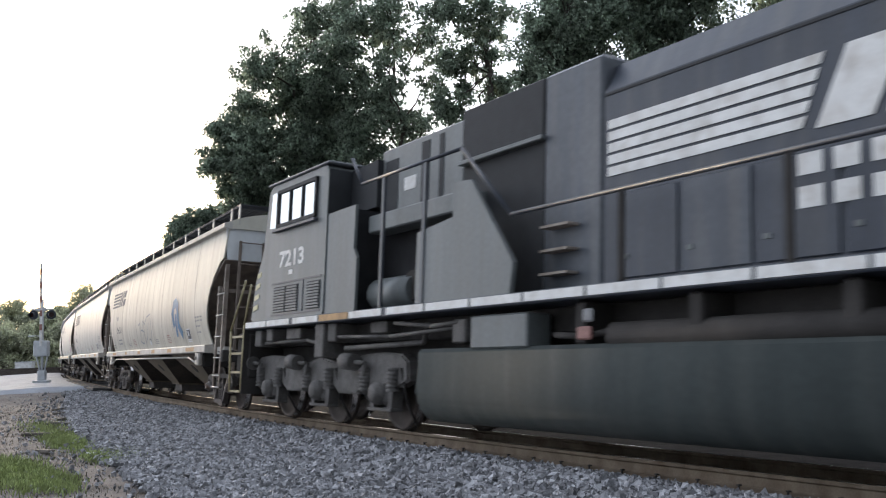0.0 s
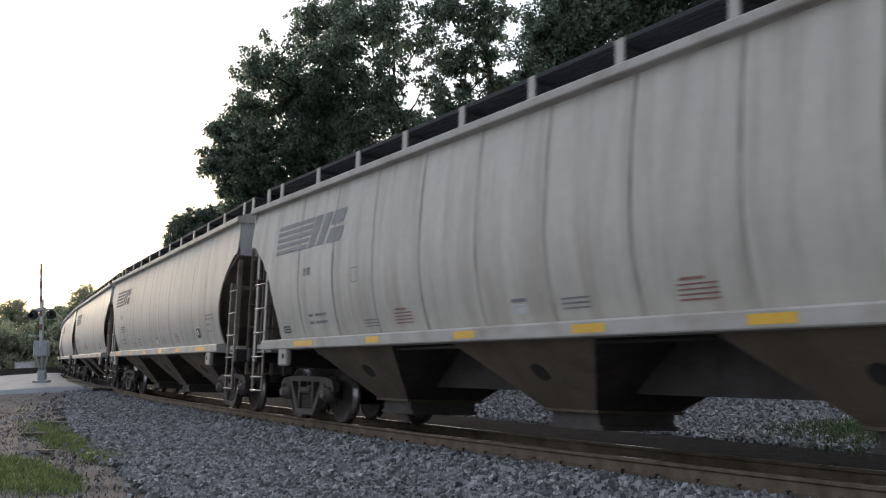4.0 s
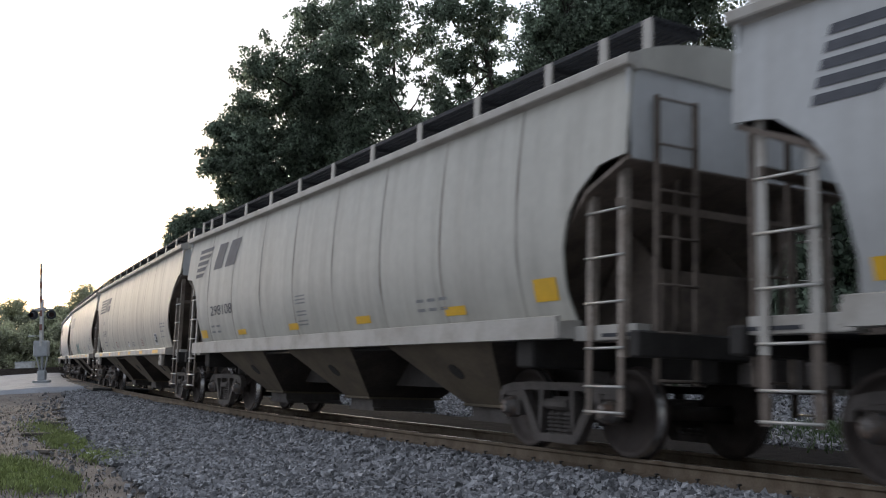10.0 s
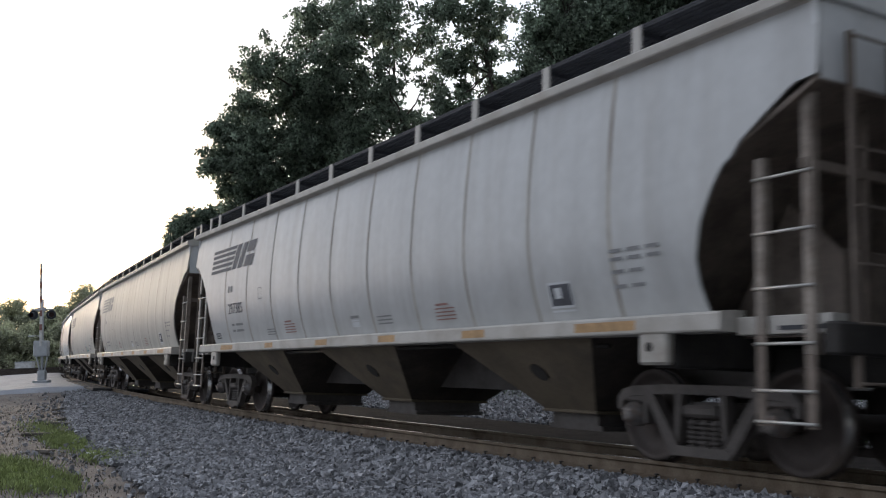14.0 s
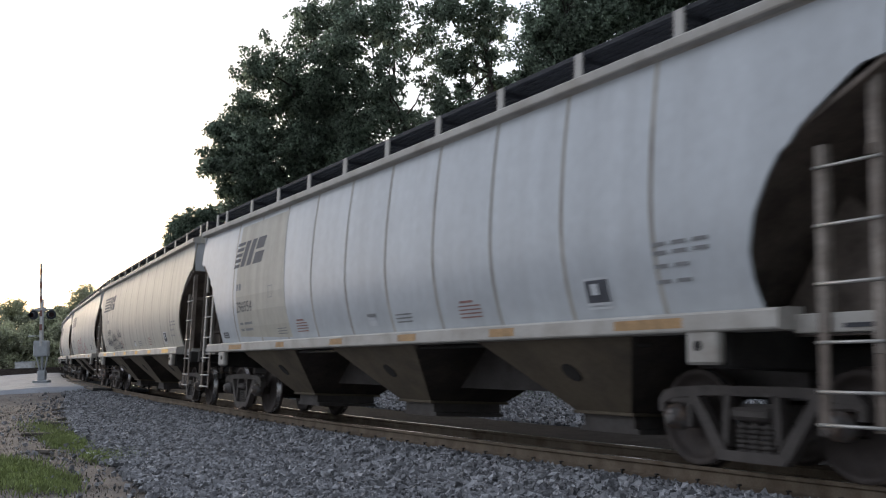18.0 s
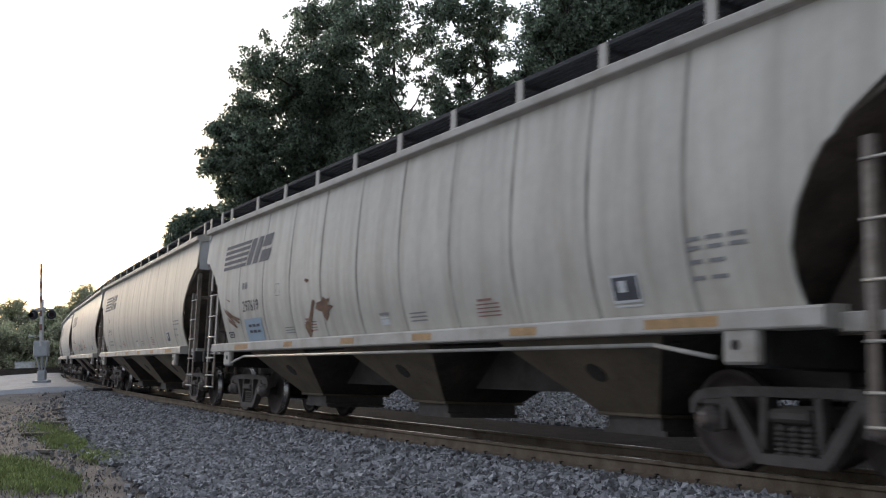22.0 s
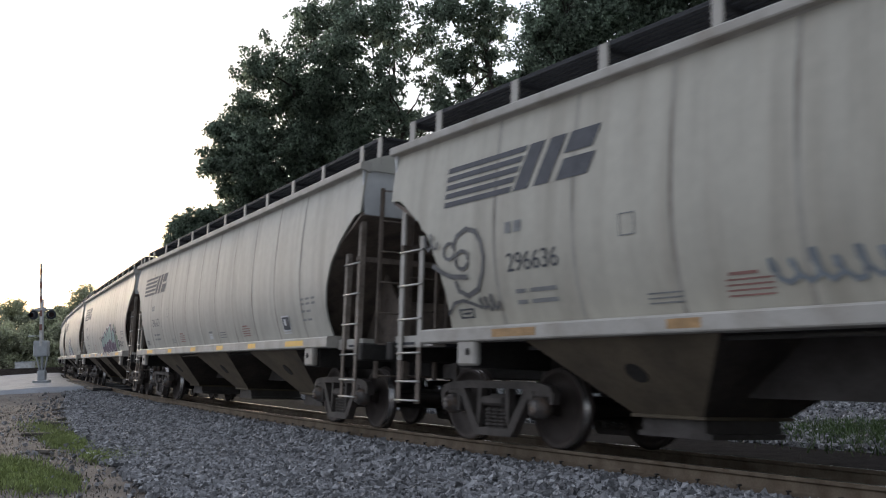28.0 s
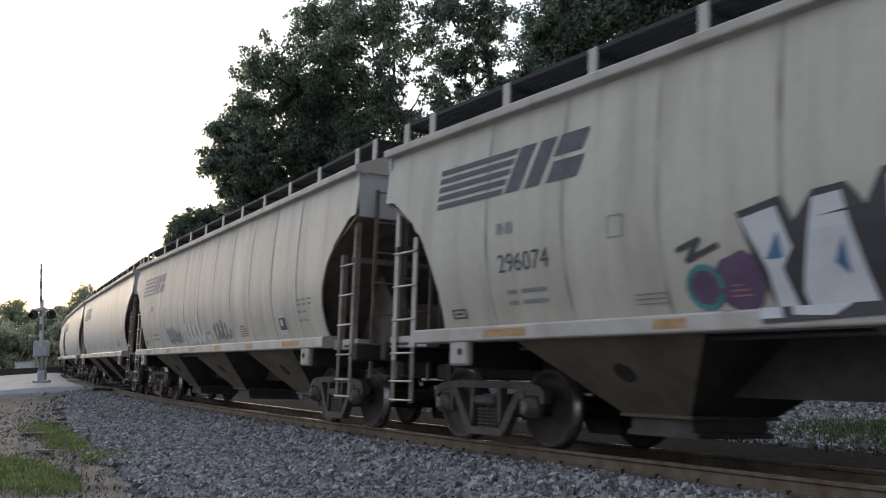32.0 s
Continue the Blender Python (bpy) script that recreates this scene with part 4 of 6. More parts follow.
def scribble(x0, x1, z, tall, loops, seed, width):
    """A quick looping line of spray paint from x0 to x1."""
    rng = random.Random(seed)
    points, steps = [], loops * 7
    up = [rng.uniform(0.5, 1.0) for _ in range(loops + 1)]
    for i in range(steps + 1):
        u = i / steps
        a = 2 * math.pi * loops * u
        points.append((x0 + (x1 - x0) * u + 0.35 * abs(x1 - x0) / loops * math.cos(a + 0.6), z + tall * (0.5 + 0.5 * math.sin(a)) * up[int(loops * u)] + rng.uniform(-0.02, 0.02)))
    return stroke(points, width)


def graffiti(car, name, layers, dx=0.0):
    """Sprayed shapes in layers, each a colour and rings, one over the other."""
    single = name in ("sprayed_letters", "rust_scrape")
    layers = [(mat, [[(x + dx, z) for x, z in ring] for ring in rings]) for mat, rings in layers]
    for i, (mat, rings) in enumerate(layers):
        for group in ([[r] for r in rings] if single else [rings]):
            ob = part("sprayed_letter" if name == "sprayed_letters" else name, flat_mesh(name, group, mat, 0.007 + 0.003 * i), None, car)
            if name in ("sprayed_scribble", "sprayed_tag", "sprayed_outline", "sprayed_coil"):
                tagged(ob, kind="stuff")


TONES = ["beige", "grey", "pale", "grey", "grey", "grey", "", "", "beige", "beige", "cool", "grey", "grey", "blue", "beige", "grey", "pale", "beige", "beige", "grey", "beige", "grey", "pale", "beige", "beige", "grey", "beige", "pale", "grey", "beige", "grey"]
NUMBERS = ["296530", "298022", "", "297959", "296743", "296464", "298248", "298108", "296547", "297504", "297385", "", "296979", "296954", "294830", "296301", "297619", "297151", "294944", "", "296636", "296123", "295922", "296074"]
BRIGHT_STRIPS = (2, 3, 8, 9, 14, 21, 22)
for k, car in enumerate(hoppers):
    number = NUMBERS[k] if k < len(NUMBERS) else ""
    if k in SHORT_CARS:
        mark_short_car(car, number)
    else:
        mark_car(car, number, TONES[k], "faint" if k in (2, 9, 11, 19, 24, 27) else "dark", "bright" if k in BRIGHT_STRIPS else "old")

for ob in [o for o in hoppers[7].children if o.name.split(".")[0] in ("side_panel", "roof", "hatch_cover")]:
    slot = ob.material_slots[0]
    slot.link = "OBJECT"
    slot.material = SHEETS["grey"]

# the last cars never come near: they go without the smallest parts
for car in hoppers[26:]:
    for ob in [o for o in car.children_recursive if o.name.split(".")[0] in ("rung", "coil_spring")]:
        bpy.data.objects.remove(ob)
graffiti(hoppers[0], "sprayed_ribbon", [(BLUE, stroke([(3.72, 1.95), (3.64, 2.2), (3.78, 2.42), (4.0, 2.47), (4.2, 2.38), (4.28, 2.1), (4.26, 1.9), (4.52, 1.7)], 0.24) + stroke([(3.95, 1.7), (3.98, 1.95), (4.02, 2.12)], 0.2))])
graffiti(hoppers[0], "sprayed_scribble", [(SMEAR, stroke([(-1.6, 2.1), (-1.3, 2.15), (-1.45, 1.6), (-1.0, 1.55), (-0.85, 2.2), (-0.5, 2.1), (-0.1, 2.3), (0.4, 2.35), (0.5, 1.9), (0.1, 1.5)], 0.035) + stroke([(-1.2, 1.95), (-0.7, 1.9), (-0.65, 1.55), (-0.2, 1.75), (0.1, 2.1)], 0.03))])
graffiti(hoppers[2], "sprayed_scribble", [(PINK, scribble(5.3, 6.3, 2.2, 0.35, 4, 31, 0.045)), (PINK, scribble(5.5, 6.4, 1.65, 0.35, 4, 32, 0.045))])
graffiti(hoppers[4], "sprayed_scribble", [(ORANGE_OLD, scribble(-2.1, -0.5, 1.6, 0.34, 7, 3, 0.045) + stroke([(-2.14, 1.68), (-1.5, 1.72), (-1.0, 1.66)], 0.05))])
graffiti(hoppers[6], "sprayed_letters", [
    (SPRAY_BLACK, [bar(-0.08, 1.24, 3.3, 2.2)]),
    (ORANGE, [bar(-0.02, 1.82, 0.78, 2.13), [(0.84, 1.82), (1.55, 1.82), (1.35, 2.15), (0.84, 2.15)], bar(1.85, 1.82, 2.5, 2.16), [(2.58, 1.82), (3.2, 1.82), (3.22, 2.17), (2.58, 2.17)]]),
    (CREAM, [bar(0.0, 1.26, 0.78, 1.82), bar(0.84, 1.26, 1.3, 1.82), [(1.4, 1.26), (1.78, 1.26), (1.6, 1.8)], bar(1.85, 1.26, 2.5, 1.82), bar(2.58, 1.26, 3.22, 1.82)]),
    (SPRAY_BLACK, [bar(0.3, 1.68, 0.5, 1.92), bar(0.95, 1.66, 1.25, 1.69), bar(2.05, 1.62, 2.3, 1.74), bar(2.8, 1.9, 3.0, 2.0)] + [bar(-0.02, 1.50, 3.24, 1.515)])], -0.28)
graffiti(hoppers[6], "sprayed_tag", [(GREY_SPRAY, scribble(3.45, 4.3, 1.58, 0.36, 4, 8, 0.04) + stroke([(3.4, 1.55), (4.4, 1.58)], 0.05))], -0.28)
graffiti(hoppers[9], "sprayed_tag", [(TEAL, stroke([(-2.42, 1.78), (-2.05, 1.9), (-2.2, 1.45), (-1.95, 1.85)], 0.09) + stroke([(-1.85, 1.45), (-1.7, 1.9), (-1.55, 1.45), (-1.4, 1.85), (-1.15, 1.5), (-1.1, 1.9), (-0.85, 1.75), (-1.0, 1.45), (-0.75, 1.5), (-0.7, 1.92)], 0.1))])
graffiti(hoppers[12], "sprayed_tag", [(TEAL, scribble(3.05, 4.1, 1.5, 0.32, 5, 4, 0.045) + stroke([(3.05, 1.5), (3.15, 1.95), (3.3, 1.52)], 0.05))])
part("old_paint_patch", flat_mesh("old_paint_patch", [[(-5.95, 1.5), (-3.2, 1.42), (-3.4, 3.7), (-5.95, 3.7)]], SHEETS["beige"], 0.0015), None, hoppers[13], "older beige paint round the number")
for ob in [o for o in hoppers[13].children if o.name.startswith("logo_stripe")]:
    bpy.data.objects.remove(ob)
for k in range(5):
    z = 2.87 + 0.109 * k
    part("logo_stripe", flat_mesh("logo_stripe", [[(-6.18 + 0.03 * k, z), (-5.86 + 0.06 * k, z), (-5.82 + 0.06 * k, z + 0.066), (-6.15 + 0.03 * k, z + 0.066)]], INK), None, hoppers[13])
graffiti(hoppers[14], "sprayed_tag", [(GREY_SPRAY, scribble(-6.0, -4.9, 1.66, 0.26, 6, 12, 0.045)), (GREY_SPRAY, scribble(-4.95, -3.7, 1.45, 0.5, 4, 13, 0.04)), (GREY_SPRAY, scribble(-4.6, -3.5, 1.75, 0.3, 5, 14, 0.04)), (GREY_SPRAY, scribble(-3.35, -2.6, 1.86, 0.26, 4, 15, 0.06)), (GREY_SPRAY, scribble(-3.25, -2.7, 1.48, 0.3, 3, 16, 0.055))])
graffiti(hoppers[15], "sprayed_outline", [(RED_SPRAY, stroke([(-3.17, 1.4), (-2.9, 1.45), (-2.85, 1.58), (-2.45, 1.48), (-2.5, 1.95), (-2.05, 2.04), (-1.9, 1.45), (-1.8, 2.12), (-0.9, 1.9), (-0.65, 1.95), (-0.6, 1.72), (-0.5, 1.7), (-0.55, 2.0), (-0.18, 2.18), (-0.03, 1.6), (0.2, 1.45), (0.6, 1.52), (0.95, 1.4)], 0.055) + stroke([(-1.45, 1.45), (-1.4, 1.75), (-1.1, 1.55), (-1.35, 1.5)], 0.05) + stroke([(0.95, 1.4), (1.1, 1.55), (1.35, 1.42), (1.5, 1.5)], 0.05)), (RED_SPRAY, stroke(round_shape(1.95, 1.72, 0.2, 0.15, 14) + [(2.15, 1.72)], 0.05) + stroke([(1.78, 1.72), (2.12, 1.73)], 0.09))])
graffiti(hoppers[16], "blue_patch", [(material("pale_blue_patch", (0.30, 0.40, 0.50), 0.5, vary=0.06), [bar(-5.91, 1.40, -4.96, 1.82)]), (INK, [bar(-5.7 + 0.22 * i, z, -5.53 + 0.22 * i, z + 0.05) for i in range(3) for z in (1.55, 1.66)])])
graffiti(hoppers[16], "rust_scrape", [(RUST, [round_shape(-1.95, 1.85, 0.26, 0.16, 16, 0.45, 2), [(-2.85, 1.5), (-2.7, 1.48), (-2.3, 1.98), (-2.4, 2.0)], round_shape(-2.75, 1.55, 0.12, 0.13, 12, 0.4, 3), round_shape(-2.6, 2.33, 0.1, 0.03, 10, 0.4, 4), [(-7.1, 2.10), (-6.5, 1.78), (-6.52, 1.75), (-7.0, 1.98)], [(-6.95, 2.06), (-6.2, 1.78), (-6.22, 1.74), (-6.8, 1.92)], [(-6.9, 1.9), (-6.4, 1.70), (-6.42, 1.66), (-6.85, 1.8)], [(-6.75, 1.96), (-6.15, 1.84), (-6.17, 1.81), (-6.7, 1.9)], [(-7.0, 2.28), (-6.65, 2.22), (-6.7, 2.20)]])])
graffiti(hoppers[18], "sprayed_tag", [(GREY_SPRAY, scribble(-2.1, 0.0, 1.58, 0.36, 8, 19, 0.05) + stroke([(-1.3, 1.6), (-0.5, 1.66)], 0.05))])
graffiti(hoppers[18], "sprayed_scribble", [(ORANGE, scribble(0.55, 1.15, 1.92, 0.2, 3, 17, 0.05)), (ORANGE, scribble(0.95, 1.7, 1.68, 0.18, 4, 18, 0.05)), (ORANGE, stroke([(-4.78, 1.95), (-4.5, 1.7), (-4.6, 2.0), (-4.25, 1.95), (-4.45, 1.65), (-4.1, 1.75), (-4.2, 1.55)], 0.05)), (SPRAY_WHITE, stroke([(-6.8, 1.6), (-6.4, 1.75), (-6.6, 1.5), (-6.2, 1.62)], 0.05) + stroke([(2.6, 1.5), (2.9, 1.8), (3.1, 1.5), (3.4, 1.75), (3.6, 1.5)], 0.07))])
graffiti(hoppers[20], "sprayed_coil", [(GREY_SPRAY, stroke([(-6.98, 2.36), (-6.9, 2.48), (-6.72, 2.55), (-6.52, 2.5), (-6.4, 2.36), (-6.35, 2.18), (-6.4, 2.0), (-6.52, 1.82), (-6.74, 1.75), (-6.92, 1.82), (-6.96, 1.92)], 0.06)), (GREY_SPRAY, stroke(round_shape(-7.06, 2.31, 0.12, 0.1, 14), 0.04)), (GREY_SPRAY, stroke(round_shape(-6.79, 2.18, 0.13, 0.11, 14), 0.045)), (GREY_SPRAY, stroke([(-7.42, 2.16), (-7.22, 2.06), (-7.05, 2.0), (-6.72, 1.97)], 0.06)), (GREY_SPRAY, stroke([(-7.22, 1.55), (-7.05, 1.68), (-6.85, 1.70), (-6.62, 1.64), (-6.5, 1.6)], 0.04)), (GREY_SPRAY, scribble(-6.52, -6.18, 1.58, 0.16, 3, 5, 0.035)), (GREY_SPRAY, scribble(-7.62, -7.35, 2.36, 0.22, 2, 6, 0.03))])
graffiti(hoppers[20], "sprayed_tag", [(SMEAR, scribble(-2.4, -1.2, 1.58, 0.3, 6, 7, 0.045))])
LETTERS = [(0.55, 1.66, 0.86, 0.66, 1), (1.4, 1.74, 0.84, 0.80, 2), (2.2, 1.80, 0.78, 0.92, 3), (3.05, 1.86, 0.98, 1.04, 4), (4.0, 1.76, 0.92, 0.86, 5)]
AQUA = material("pale_aqua_spray_paint", (0.27, 0.43, 0.41), 0.55, vary=0.2, scale=4, fine=30, bump=0)


def fat_letter(cx, cz, w, h, seed, grow):
    """A swollen leaning letter-like blob."""
    return [(x + 0.22 * (z - cz), z) for x, z in round_shape(cx, cz, (w + grow) * 0.54, (h + grow) * 0.5, 18, 0.13, seed)]


graffiti(hoppers[22], "sprayed_cloud", [(GREEN_SPRAY, [round_shape(4.75, 1.72, 0.42, 0.3, 16, 0.3, 17), round_shape(4.3, 2.16, 0.3, 0.16, 14, 0.3, 6)])])
for letter in LETTERS:
    x, z, w, h, k = letter
    lift = 0.010 + 0.0008 * k
    for mat, grow, more in ((SPRAY_WHITE, 0.16, 0.0), (SPRAY_BLACK, 0.08, 0.003), (PURPLE, 0.0, 0.006)):
        part("sprayed_letter", flat_mesh("sprayed_letter", [fat_letter(*letter, grow)], mat, lift + more), None, hoppers[22])
    part("sprayed_fill", flat_mesh("sprayed_fill", [[(a, max(b, z - 0.05)) for a, b in fat_letter(x, z, w, h, k, -0.1)]], AQUA, lift + 0.009), None, hoppers[22])
    part("sprayed_line", flat_mesh("sprayed_line", stroke([(x - 0.3 * w, z - 0.3 * h), (x - 0.12 * w, z), (x - 0.02 * w, z + 0.36 * h)], 0.035), SPRAY_BLACK, lift + 0.012), None, hoppers[22])
    part("sprayed_line", flat_mesh("sprayed_line", stroke([(x + 0.05 * w, z - 0.36 * h), (x + 0.16 * w, z - 0.05 * h), (x + 0.36 * w, z + (0.1 if k % 2 else -0.12) * h)], 0.035), SPRAY_WHITE, lift + 0.012), None, hoppers[22])
graffiti(hoppers[22], "sprayed_tag", [(SPRAY_BLACK, scribble(-0.35, 0.25, 1.84, 0.2, 3, 21, 0.05)), (SPRAY_BLACK, scribble(4.5, 5.1, 2.0, 0.22, 4, 22, 0.04)), (SPRAY_BLACK, scribble(5.6, 6.2, 1.55, 0.2, 4, 23, 0.04))])
graffiti(hoppers[23], "sprayed_letters", [
    (PURPLE, [round_shape(-2.55, 1.62, 0.28, 0.26, 14, 0.1, 1), round_shape(0.25, 1.55, 0.5, 0.26, 14, 0.1, 2), round_shape(-2.95, 1.6, 0.16, 0.15, 12), round_shape(0.66, 1.8, 0.13, 0.13, 12)]),
    (TEAL, stroke(round_shape(-2.95, 1.6, 0.19, 0.18, 14), 0.05) + stroke(round_shape(0.66, 1.8, 0.16, 0.16, 14), 0.05) + stroke([(0.0, 1.75), (0.3, 1.84), (0.6, 1.74), (0.85, 1.5)], 0.06)),
    (SPRAY_BLACK, [[(-2.5, 2.2), (-2.05, 2.28), (-1.95, 2.05), (-1.75, 2.28), (-1.45, 2.3), (-1.3, 2.1), (-1.15, 2.36), (-0.55, 2.4), (-0.2, 2.2), (-0.45, 1.9), (-0.1, 1.75), (0.0, 1.3), (-2.2, 1.24)]]),
    (SPRAY_WHITE, [[(-2.46, 2.14), (-2.1, 2.2), (-1.98, 1.85), (-2.1, 1.7), (-2.0, 1.28), (-2.22, 1.28), (-2.25, 1.7)], [(-1.75, 2.22), (-1.5, 2.24), (-1.32, 1.4), (-1.55, 1.28), (-1.9, 1.3), (-1.95, 1.5)], [(-1.1, 2.3), (-0.62, 2.33), (-0.66, 2.14), (-0.92, 2.1), (-0.9, 1.98), (-0.65, 1.98), (-0.68, 1.82), (-0.88, 1.8), (-0.82, 1.6), (-0.25, 1.78), (-0.1, 1.4), (-1.0, 1.26), (-1.15, 1.6)]]),
    (BLUE, [[(-0.52, 2.3), (-0.25, 2.2), (-0.5, 1.95)], [(-0.72, 1.7), (-0.5, 1.95), (-0.42, 1.7), (-0.6, 1.5)], [(-1.62, 1.7), (-1.52, 1.9), (-1.5, 1.6)], [(-2.25, 1.78), (-2.1, 2.0), (-2.08, 1.78)]])])
graffiti(hoppers[23], "sprayed_tag", [(SPRAY_BLACK, stroke([(-3.2, 1.95), (-2.95, 2.02), (-3.1, 1.85), (-2.75, 1.95)], 0.05) + stroke([(0.0, 2.25), (0.25, 2.3), (0.1, 2.16), (0.35, 2.2)], 0.05))])
graffiti(hoppers[24], "sprayed_tag", [(SPRAY_WHITE, scribble(-2.0, -0.4, 1.5, 0.55, 4, 9, 0.12)), (SMEAR, scribble(-4.0, -2.8, 1.5, 0.45, 4, 10, 0.08) + scribble(0.6, 1.8, 1.5, 0.4, 4, 11, 0.07))])
# ---------------------------------------------------------------- locomotive
# its own space as for the cars: x ahead, the cab at the rear end, the camera's side is -y
LOCO_MID = 11.2
# Dark steel of louvres and vents; also stands for shade behind the cab.
LOUVRE_SHADE = material("dark_louvre_steel", (0.022, 0.024, 0.027), 0.7, vary=0.15, scale=4, fine=40)
# Dusty black whose sheen is put into a paler base colour.
GREY_BLACK = material("dusty_faded_black_paint", (0.135, 0.15, 0.152), 0.45, vary=0.14, scale=1.3, fine=16, bump=0.05, dirt=(0.12, 0.12, 0.11), dirt_amount=0.5, streak=True)
HOOD_GREY = material("greyed_hood_paint", (0.062, 0.072, 0.088), 0.42, vary=0.2, scale=1.1, fine=14, bump=0.05, dirt=(0.13, 0.13, 0.13), dirt_amount=0.6, streak=True)
CAST = material("dusty_locomotive_casting", (0.105, 0.1, 0.096), 0.7, vary=0.25, scale=4, fine=40, bump=0.3, dirt=(0.05, 0.045, 0.04), dirt_amount=0.7)
# Near-black that stands for the shade inside openings.
RECESS_SHADE = material("dark_interior", (0.02, 0.02, 0.022), 0.9)


def loco_skin(y):
    return lambda x, z, lift: Vector((x, y - lift, z))


def wall_mesh(name, shapes, mat, y):
    bm = bmesh.new()
    for ring in shapes:
        prism(bm, ring, y, y + 0.006)
    return mesh_of(name, bm, mat)


LOCO_WHEELSET = WHEELSET_MESH.copy()
for v in LOCO_WHEELSET.vertices:
    v.co.x, v.co.z = v.co.x * 1.142, v.co.z * 1.142


def make_locomotive():
    loco = tagged(new("locomotive"), "black six-axle diesel locomotive with white stripes and road number", "locomotive")
    # underframe and deck
    bm = bmesh.new()
    box(bm, -9.9, 11.2, -1.02, 1.02, 1.30, 1.60, 0.02)
    part("underframe", bm, UNDER, loco)
    bm = bmesh.new()
    box(bm, -9.85, 11.2, -1.52, 1.52, 1.60, 1.74, 0.015)
    part("deck", bm, BLACK, loco)
    x = -9.8
    stripe = None
    for k in range(19):
        w = 1.06
        bm = bmesh.new()
        box(bm, x, x + w - 0.03, -1.535, -1.52, 1.625, 1.725)
        part("sill_stripe", bm, WHITE if k % 5 != 3 else ORANGE_OLD if k == 3 else WHITE, loco)
        x += w + (0.12 if k in (1, 4) else 0.02)
    # short nose with pale bands on its corner
    bm = bmesh.new()
    for side in (-1,):
        a = [(-10.05, 1.74), (-9.0, 1.74), (-9.0, 3.05), (-9.55, 3.0), (-9.85, 2.75)]
        prism(bm, list(reversed(a)), -1.05, 1.05)
    part("nose", bm, BLACK, loco)
    for k in range(5):
        z = 1.86 + 0.2 * k
        bm = bmesh.new()
        lean = 0.05 * k
        prism(bm, list(reversed([(-9.98 + lean, z), (-9.45, z), (-9.42, z + 0.1), (-9.96 + lean, z + 0.1)])), -1.06, -1.052)
        part("nose_band", bm, CREAM, loco)
    # cab
    bm = bmesh.new()
    outline = [(-9.62, 1.74), (-6.40, 1.74), (-6.40, 4.14), (-6.55, 4.22), (-8.80, 4.22), (-8.98, 4.10), (-9.15, 3.0), (-9.45, 2.5)]
    prism(bm, outline, -1.5, 1.5)
    bmesh.ops.bevel(bm, geom=[e for e in bm.edges if abs(e.verts[0].co.y - e.verts[1].co.y) > 2], offset=0.04, segments=2, affect="EDGES")
    cab = part("cab", bm, GREY_BLACK, loco)
    bm = bmesh.new()
    box(bm, -9.0, -6.35, -1.54, 1.54, 4.20, 4.25, 0.015)
    part("cab_roof_edge", bm, HOOD_GREY, cab)
    # Near-black sheet over the cab's rear wall: the shade there, painted on.
    bm = bmesh.new()
    box(bm, -6.40, -6.385, -1.49, 1.49, 3.38, 4.12)
    part("cab_rear_wall", bm, LOUVRE_SHADE, cab)
    for k in range(4):
        z = 1.92 + 0.2 * k
        bm = bmesh.new()
        prism(bm, [(-9.53 + 0.045 * k, z), (-9.28 + 0.03 * k, z + 0.05), (-9.28 + 0.03 * k, z + 0.13), (-9.51 + 0.045 * k, z + 0.1)], -1.508, -1.502)
        part("corner_band", bm, CREAM, cab)
    # side window: frame, three panes and a sill
    bm = bmesh.new()
    for x0, x1, z0, z1 in ((-8.50, -6.80, 4.00, 4.06), (-8.50, -6.80, 3.38, 3.44), (-8.50, -8.44, 3.38, 4.06), (-6.86, -6.80, 3.38, 4.06), (-7.94, -7.90, 3.4, 4.04), (-7.40, -7.36, 3.4, 4.04)):
        box(bm, x0, x1, -1.545, -1.50, z0, z1)
    part("window_frame", bm, LOUVRE_SHADE, cab)
    for x0, x1 in ((-8.44, -7.94), (-7.90, -7.40), (-7.36, -6.86)):
        bm = bmesh.new()
        box(bm, x0, x1, -1.515, -1.504, 3.44, 4.0)
        part("pane", bm, GLASS, cab)
    bm = bmesh.new()
    prism(bm, [(-8.86, 3.42), (-8.60, 3.40), (-8.60, 4.05), (-8.80, 4.05)], -1.512, -1.502)
    part("quarter_pane", bm, GLASS, cab)
    bm = bmesh.new()
    box(bm, -8.6, -6.75, -1.58, -1.50, 3.30, 3.36, 0.01)
    part("arm_rest", bm, BLACK, cab)
    part("road_number", text_mesh("road_number", "7213", -8.36, 2.66, 0.28, WHITE, 0.004, 1.45, loco_skin(-1.502), 0.012), None, cab, "white road number")
    part("builder_plate", wall_mesh("builder_plate", [[(-7.9, 2.5), (-7.72, 2.5), (-7.72, 2.58), (-7.9, 2.58)]], WHITE, -1.508), None, cab)
    for x0, x1, n in ((-8.5, -7.98, 1), (-7.92, -7.45, 1), (-7.05, -6.55, 1)):
        bm = bmesh.new()
        box(bm, x0 - 0.02, x1 + 0.02, -1.508, -1.50, 1.85, 2.31)
        grille = part("grille", bm, LOUVRE_SHADE, cab)
        bm = bmesh.new()
        prism(bm, [(x0, 0.0), (x1, 0.0), (x1, 0.028), (x0, 0.028)], -1.526, -1.506)
        slat = mesh_of("louvre", bm, GREY_BLACK)
        for k in range(9):
            part("louvre", slat, None, grille).location = (0, 0, 1.865 + 0.049 * k)
    bm = bmesh.new()
